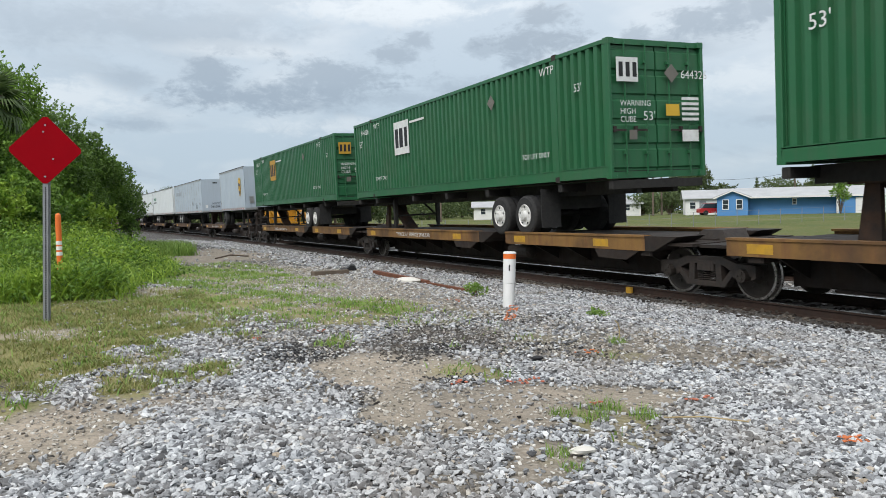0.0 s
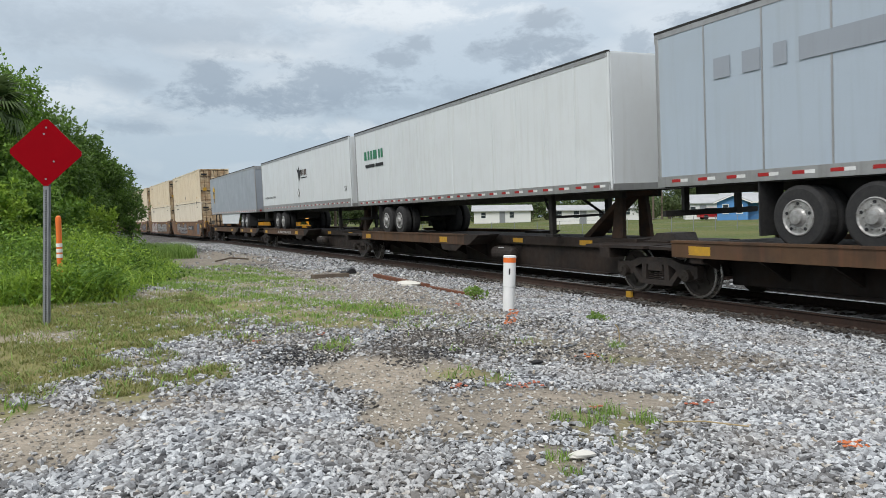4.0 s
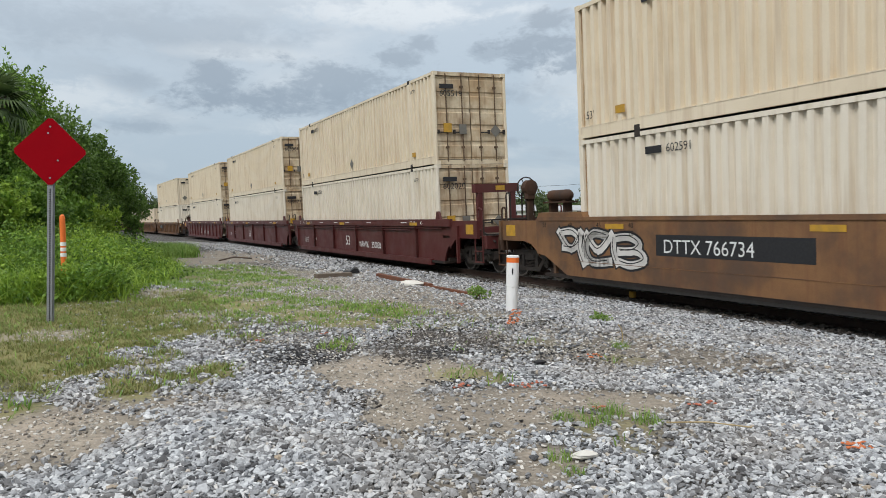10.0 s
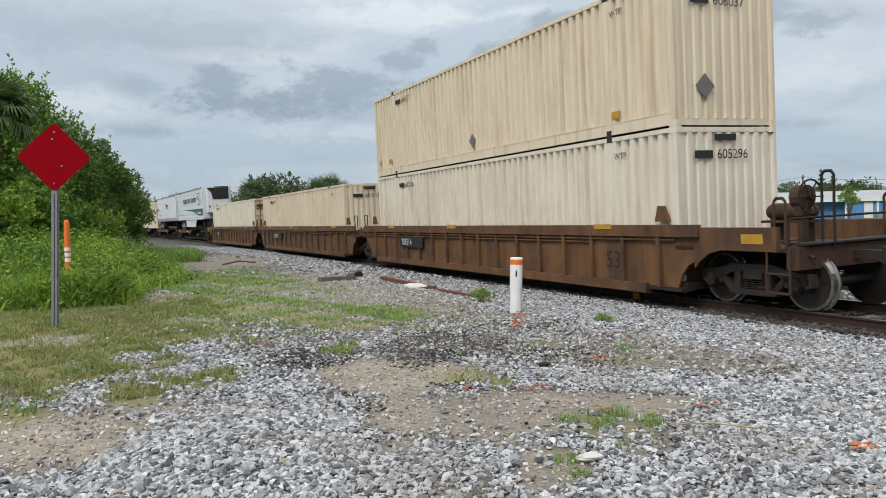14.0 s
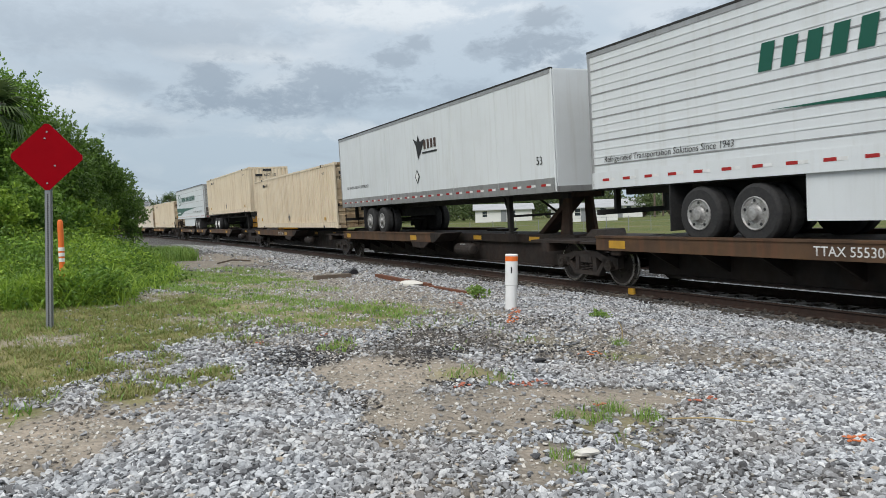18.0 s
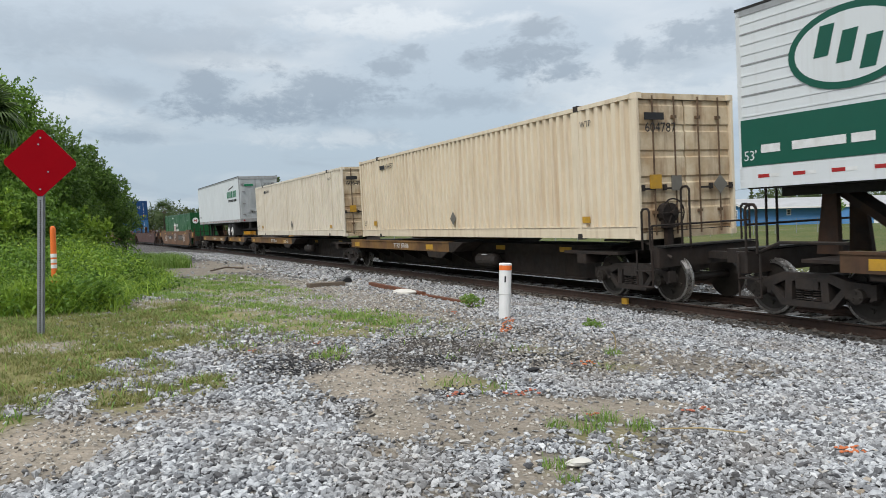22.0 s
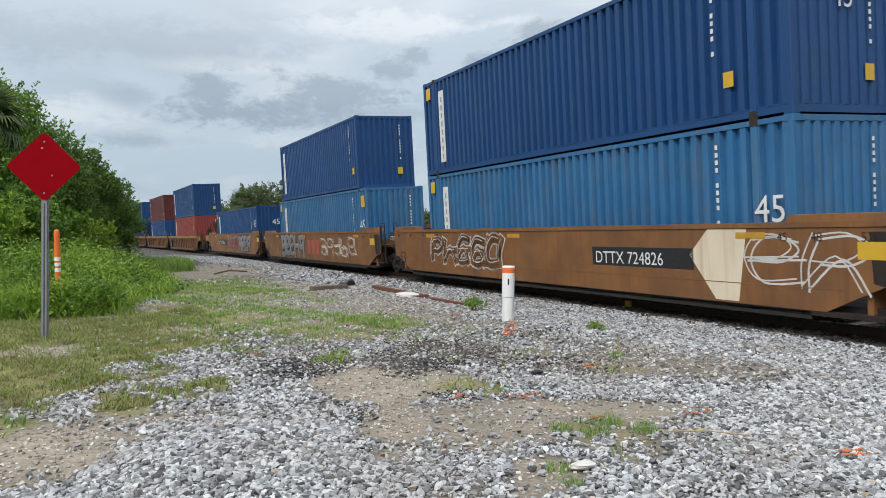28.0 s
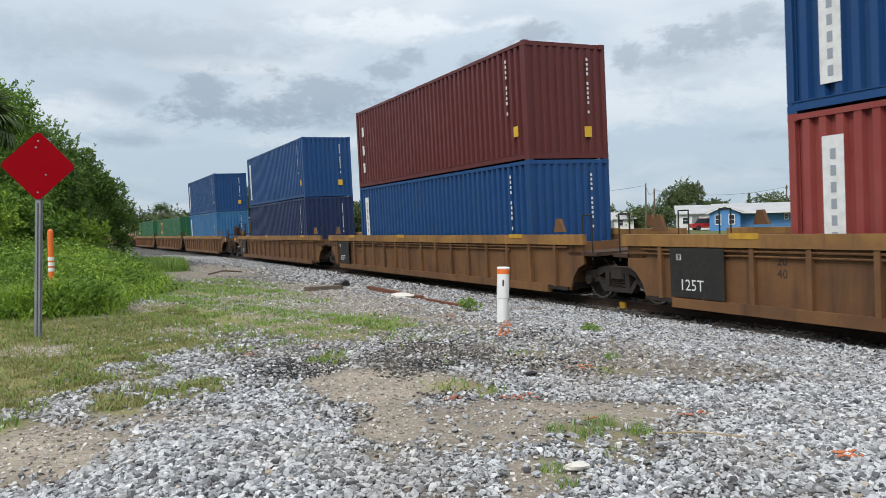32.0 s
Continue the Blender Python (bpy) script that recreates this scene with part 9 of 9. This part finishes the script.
M["redpaint"] = material("red_orange_paint", (0.42, 0.11, 0.06), 0.85, second=(0.28, 0.15, 0.11), scale=12, amount=0.8)
for i, (x, y, w, l, n, mt, tn) in enumerate(((2.96, 6.07, 0.16, 0.14, 12, "redpaint", 0), (4.82, 6.67, 0.26, 0.25, 14, "orange", 0), (3.55, 5.79, 0.34, 0.22, 14, "redpaint", 0), (4.43, 4.6, 0.25, 0.16, 10, "redpaint", 0),
                                             (4.5, 3.25, 0.26, 0.16, 18, "orange", -40), (1.89, 9.6, 0.12, 0.2, 6, "redpaint", 0), (2.76, 9.76, 0.1, 0.15, 4, "redpaint", 0), (5.66, 9.7, 0.15, 1.7, 60, "orange", -33),
                                             (5.75, 11.8, 0.2, 0.6, 8, "redpaint", 0), (3.62, 4.9, 0.12, 0.06, 6, "redpaint", 0), (1.06, 31.5, 0.5, 1.2, 16, "redpaint", 0), (1.8, 25.6, 0.1, 0.15, 7, "orange", 0))):
    paint_mark(x, y, w, l, 300 + i, n, mt, tn)


# ---------------------------------------------------------------- houses, poles and the parked machine
def window(house, u, z, w, h, m, name="window"):
    fr = part(name, Geo().box(u - w / 2 - 0.08, u + w / 2 + 0.08, -0.06, 0.02, z - 0.08, z + 0.02).box(u - w / 2 - 0.08, u + w / 2 + 0.08, -0.06, 0.02, z + h, z + h + 0.08).box(u - w / 2 - 0.08, u - w / 2, -0.06, 0.02, z, z + h).box(u + w / 2, u + w / 2 + 0.08, -0.06, 0.02, z, z + h), M["whitehouse"], house, "white window frame")
    part("pane", Geo().box(u - w / 2, u + w / 2, -0.02, 0.0, z, z + h), M["pane"], fr)
    part("glazing_bar", Geo().box(u - w / 2, u + w / 2, -0.035, -0.015, z + h / 2 - 0.02, z + h / 2 + 0.02), M["whitehouse"], fr)
    return fr


def house_frame(az, dist, turn, name, label):
    x, y = far_at(az, dist)
    return thing(name, label, "house", "houses beyond the tracks", Matrix.Translation((x, y, float(ground_z(x, y)) - 0.05)) @ Matrix.Rotation(radians(turn), 4, "Z"))


def g_gable(u0, u1, v0, v1, z0, z1, along="u", over=0.45, t=0.12):
    g = Geo()
    u0, u1, v0, v1 = u0 - over, u1 + over, v0 - over, v1 + over
    if along == "u":
        m = (v0 + v1) / 2
        g.prism([(u0, v0, z0), (u0, m, z1), (u0, v1, z0), (u0, v1, z0 - t), (u0, m, z1 - t), (u0, v0, z0 - t)], (u1 - u0, 0, 0))
    else:
        m = (u0 + u1) / 2
        g.prism([(u0, v0, z0), (m, v0, z1), (u1, v0, z0), (u1, v0, z0 - t), (m, v0, z1 - t), (u0, v0, z0 - t)], (0, v1 - v0, 0))
    return g


def blue_house():
    h = house_frame(45.15, 100, -46, "blue_house", "bright blue bungalow with white trim and a pale grey roof")
    W = 2.25
    part("wall", Geo().box(0, 3.6, 0, 9, 0, W).prism([(0, 0, W), (3.6, 0, W), (1.8, 0, W + 0.75)], (0, 9, 0)), M["bluehouse"], h)
    part("wall", Geo().box(3.6, 13.5, 1.6, 9, 0, W), M["bluehouse"], h)
    part("wall", Geo().box(13.5, 26.0, 0.6, 9, 0, W), M["bluehouse"], h)
    part("roof", g_gable(0, 3.6, 0, 5.5, W + 0.06, W + 0.95, "v"), M["roofing"], h)
    part("roof", g_gable(0.6, 26.0, 0.8, 9, W + 0.06, W + 1.25, "u", 0.5), M["roofing"], h)
    part("gable_trim", Geo().prism([(-0.45, -0.47, W - 0.04), (1.8, -0.47, W + 0.92), (4.05, -0.47, W - 0.04), (4.05, -0.47, W - 0.2), (1.8, -0.47, W + 0.76), (-0.45, -0.47, W - 0.2)], (0, 0.05, 0)), M["whitehouse"], h, "white gable trim")
    part("fascia", Geo().box(3.9, 26.4, 0.26, 0.31, W - 0.14, W + 0.06), M["whitehouse"], h, "white fascia board")
    window(h, 1.0, 0.85, 0.6, 1.1, h)
    window(h, 2.6, 0.85, 0.6, 1.1, h)
    for u in (8.9,):
        w = window(h, u, 1.35, 0.35, 0.6, h)
        w.location.y = 1.6
    part("garage_door", Geo().box(17.2, 19.6, 0.54, 0.6, 0, 2.0), M["bluehouse"], h)
    part("door", Geo().box(15.4, 16.3, 0.54, 0.6, 0, 2.0), M["whitehouse"], h, "white front door")
    for u in (13.5, 16.8, 19.9):
        part("corner_board", Geo().box(u - 0.12, u + 0.12, 0.52, 0.6, 0, W), M["whitehouse"], h)
    part("porch_post", Geo().box(17.9, 18.6, 0.4, 0.5, 0, W), M["whitehouse"], h)
    part("air_conditioner", Geo().cbox(16.6, 17.4, -0.3, 0.4, 0, 0.75, 0.05), M["galv"], h)
    x, y = far_at(53.0, 97)
    shrub(x, y, 3.3, 1.2, 900, (0.12, 0.3), "leaf_mid", 190, "small thin-leaved yard tree before the blue house", "tree", 0.06, category="tree", low=0.3)


blue_house()


def plain_house(az, dist, turn, L, Dp, W, mat, rise, label, wins=()):
    h = house_frame(az, dist, turn, "house", label)
    part("wall", Geo().box(0, L, 0, Dp, 0, W).prism([(0, 0, W), (0, Dp / 2, W + rise), (0, Dp, W)], (L, 0, 0)), M[mat], h)
    part("roof", g_gable(0, L, 0, Dp, W + 0.05, W + rise + 0.1, "u", 0.4), M["roofing"], h)
    for u in wins:
        window(h, u, 0.9, 0.7, 0.9, h)
    part("door", Geo().box(L * 0.45, L * 0.45 + 0.9, -0.05, 0.0, 0, 2.0), M["galv"], h)
    return h


plain_house(43.0, 112, -40, 4.2, 6, 2.3, "whitehouse", 1.2, "small white bungalow with a grey roof", (1.0,))
plain_house(33.2, 98, -34, 8.4, 6, 1.9, "whitehouse", 0.6, "long low white outbuilding with small windows", (1.2, 3.4, 6.6))
plain_house(36.5, 118, -34, 7.0, 6, 1.9, "whitehouse", 1.0, "low white bungalow with a grey roof", (1.5, 5.0))
plain_house(27.5, 120, -28, 9.0, 6, 2.0, "whitehouse", 0.9, "low pale bungalow with a grey roof", (1.5, 6.0))


def far_car():
    x, y = far_at(45.0, 104)
    c = thing("parked_car", "red car parked beside the houses", "car", m=Matrix.Translation((x, y, float(ground_z(x, y)))) @ Matrix.Rotation(radians(-30), 4, "Z"))
    part("body", Geo().prism([(-2.1, -0.85, 0.3), (-2.1, -0.85, 0.8), (-1.9, -0.85, 0.9), (2.0, -0.85, 0.9), (2.15, -0.85, 0.7), (2.15, -0.85, 0.3)], (0, 1.7, 0)), M["carred"], c)
    part("cabin", Geo().prism([(-1.8, -0.75, 0.9), (-1.4, -0.7, 1.5), (0.5, -0.7, 1.5), (1.2, -0.75, 0.9)], (0, 1.45, 0)), M["pane"], c)
    part("roof_panel", Geo().box(-1.4, 0.5, -0.7, 0.72, 1.48, 1.53), M["carred"], c)
    for px in (-1.35, 1.35):
        for py in (-0.86, 0.86):
            part("wheel", shared("car_wheel", lambda: Geo().rod((0, -0.1, 0), (0, 0.1, 0), 0.32, 16), M["rubber"]), M["rubber"], c, at=(px, py, 0.32))


far_car()


def pole(az, dist, h):
    x, y = far_at(az, dist)
    z = float(ground_z(x, y))
    p = thing("utility_pole", "weathered wooden utility pole", "utility pole", "utility poles", Matrix.Translation((x, y, z)))
    part("shaft", Geo().rod((0, 0, -0.3), (0, 0, h), 0.16, 10, 0.10), M["wood"], p)
    part("crossarm", Geo().box(-0.06, 0.06, -0.9, 0.9, h - 0.6, h - 0.48), M["wood"], p, at=Matrix.Rotation(radians(-40), 4, "Z"))
    for o in (-0.8, 0.0, 0.8):
        part("insulator", Geo().rod((0, o, h - 0.48), (0, o, h - 0.3), 0.05, 6), M["galv"], p, at=Matrix.Rotation(radians(-40), 4, "Z"))
    return Vector((x, y, z + h - 0.3))


tops = [pole(25.0, 118, 6.8), pole(40.75, 112, 6.8), pole(41.35, 120, 6.4), pole(50.2, 132, 6.8), pole(60.0, 128, 6.8)]
for a, b in zip(tops, tops[1:]):
    w = thing("overhead_wire", "thin sagging overhead wire between poles", "wire", "overhead wires")
    pts = [a.lerp(b, k / 10) - Vector((0, 0, 1.0 * (1 - (2 * k / 10 - 1) ** 2))) for k in range(11)]
    part("cable", Geo().path(pts, 0.025, 4), M["black"], w)


def fence():
    f = thing("wire_fence", "low wire fence with thin steel posts across the field", "fence")
    a, b = far_at(20, 62), far_at(58, 78)
    n = 26
    pts = []
    for k in range(n):
        x, y = a[0] + (b[0] - a[0]) * k / (n - 1), a[1] + (b[1] - a[1]) * k / (n - 1)
        z = float(ground_z(x, y))
        part("post", shared("fence_post", lambda: Geo().rod((0, 0, -0.2), (0, 0, 1.25), 0.03, 6), M["galv"]), M["galv"], f, at=(x, y, z))
        pts.append(Vector((x, y, z)))
    for h in (0.35, 0.8, 1.2):
        part("wire", Geo().path([p + Vector((0, 0, h)) for p in pts], 0.009, 4), M["galv"], f)


fence()


def track_machine():
    """A yellow track-maintenance machine parked on the siding."""
    m = thing("track_machine", "yellow rail-maintenance machine parked on the siding", "rail machine", m=on_track(66.0, 4.7, 0, False))
    Y, K = M["machine"], M["dark"]
    part("frame", Geo().box(-0.5, 0.5, -6.2, 6.2, 0.75, 1.05).cbox(-1.25, 1.25, -6.2, -4.6, 0.9, 1.15, 0.05).cbox(-1.25, 1.25, 3.6, 6.2, 0.9, 1.15, 0.05), Y, m)
    for y in (-5.0, 5.0):
        w = part("wheelset", shared("machine_wheels", lambda: Geo().lathe([(-0.8, 0.05), (-0.8, 0.42), (-0.68, 0.40), (-0.68, 0.05), (0.68, 0.05), (0.68, 0.40), (0.8, 0.42), (0.8, 0.05)], (0, 0, 0), 20), M["wheelsteel"]), M["wheelsteel"], m, at=(0, y, 0.41))
    part("cab", Geo().cbox(-1.25, 1.25, 3.4, 6.0, 1.15, 2.9, 0.08), Y, m)
    part("cab_roof", Geo().cbox(-1.35, 1.35, 3.2, 6.2, 2.9, 3.02, 0.1), M["whitehouse"], m)
    for y in (3.75, 4.75):
        part("window", Geo().box(-1.262, -1.25, y, y + 0.85, 1.9, 2.7), M["pane"], m)
    part("front_window", Geo().box(-1.0, 1.0, 3.388, 3.4, 1.9, 2.7), M["pane"], m)
    part("engine_hood", Geo().cbox(-1.15, 1.15, -1.6, 2.6, 1.05, 2.25, 0.08), Y, m)
    part("canopy", Geo().box(-1.25, 1.25, -2.0, 3.0, 2.75, 2.85), K, m)
    for x in (-1.15, 1.15):
        for y in (-1.8, 0.5, 2.8):
            part("canopy_post", Geo().rod((x, y, 1.05), (x, y, 2.75), 0.05, 6), Y, m)
        part("boom", Geo().prism([(x - 0.12, -1.6, 2.3), (x - 0.12, -1.3, 2.65), (x - 0.12, -5.6, 1.5), (x - 0.12, -5.7, 1.15)], (0.24, 0, 0)), Y, m)
        part("work_arm", Geo().rod((x, -3.4, 2.0), (x * 0.7, -3.2, 0.7), 0.11, 8), Y, m)
        part("cylinder", Geo().rod((x * 0.8, -2.0, 1.4), (x * 0.8, -4.2, 1.9), 0.07, 8), M["galv"], m)
    part("work_head", Geo().cbox(-0.95, 0.95, -4.2, -2.6, 0.45, 1.15, 0.05), K, m)
    part("hose_bundle", Geo().path([(-0.6, -1.8, 2.1), (-0.7, -2.8, 1.5), (-0.5, -3.8, 1.7), (-0.3, -4.4, 1.2)], 0.05), K, m)


track_machine()



# ---------------------------------------------------------------- what moves
def motions():
    steps = [2.0 * k for k in range(17)]
    for ob, s, x, z in TRAIN:
        walk(ob, [(t, on_track(s - gone(t), x, z)) for t in steps])
    # rolling wheels: one turn of keys for the leading and the trailing wheelsets, which all roll alike
    for sets in (WHEELS_FRONT, WHEELS_BACK):
        lead = sets[0]
        base = lead.location.copy()
        walk(lead, [(k / FPS, Matrix.Translation(base) @ Matrix.Rotation(-gone(k / FPS) / WR, 4, "X")) for k in range(961)])
        for w in sets[1:]:
            w.rotation_mode = "QUATERNION"
            keys = w.animation_data_create()
            keys.action = lead.animation_data.action
            keys.action_slot = lead.animation_data.action_slot


motions()
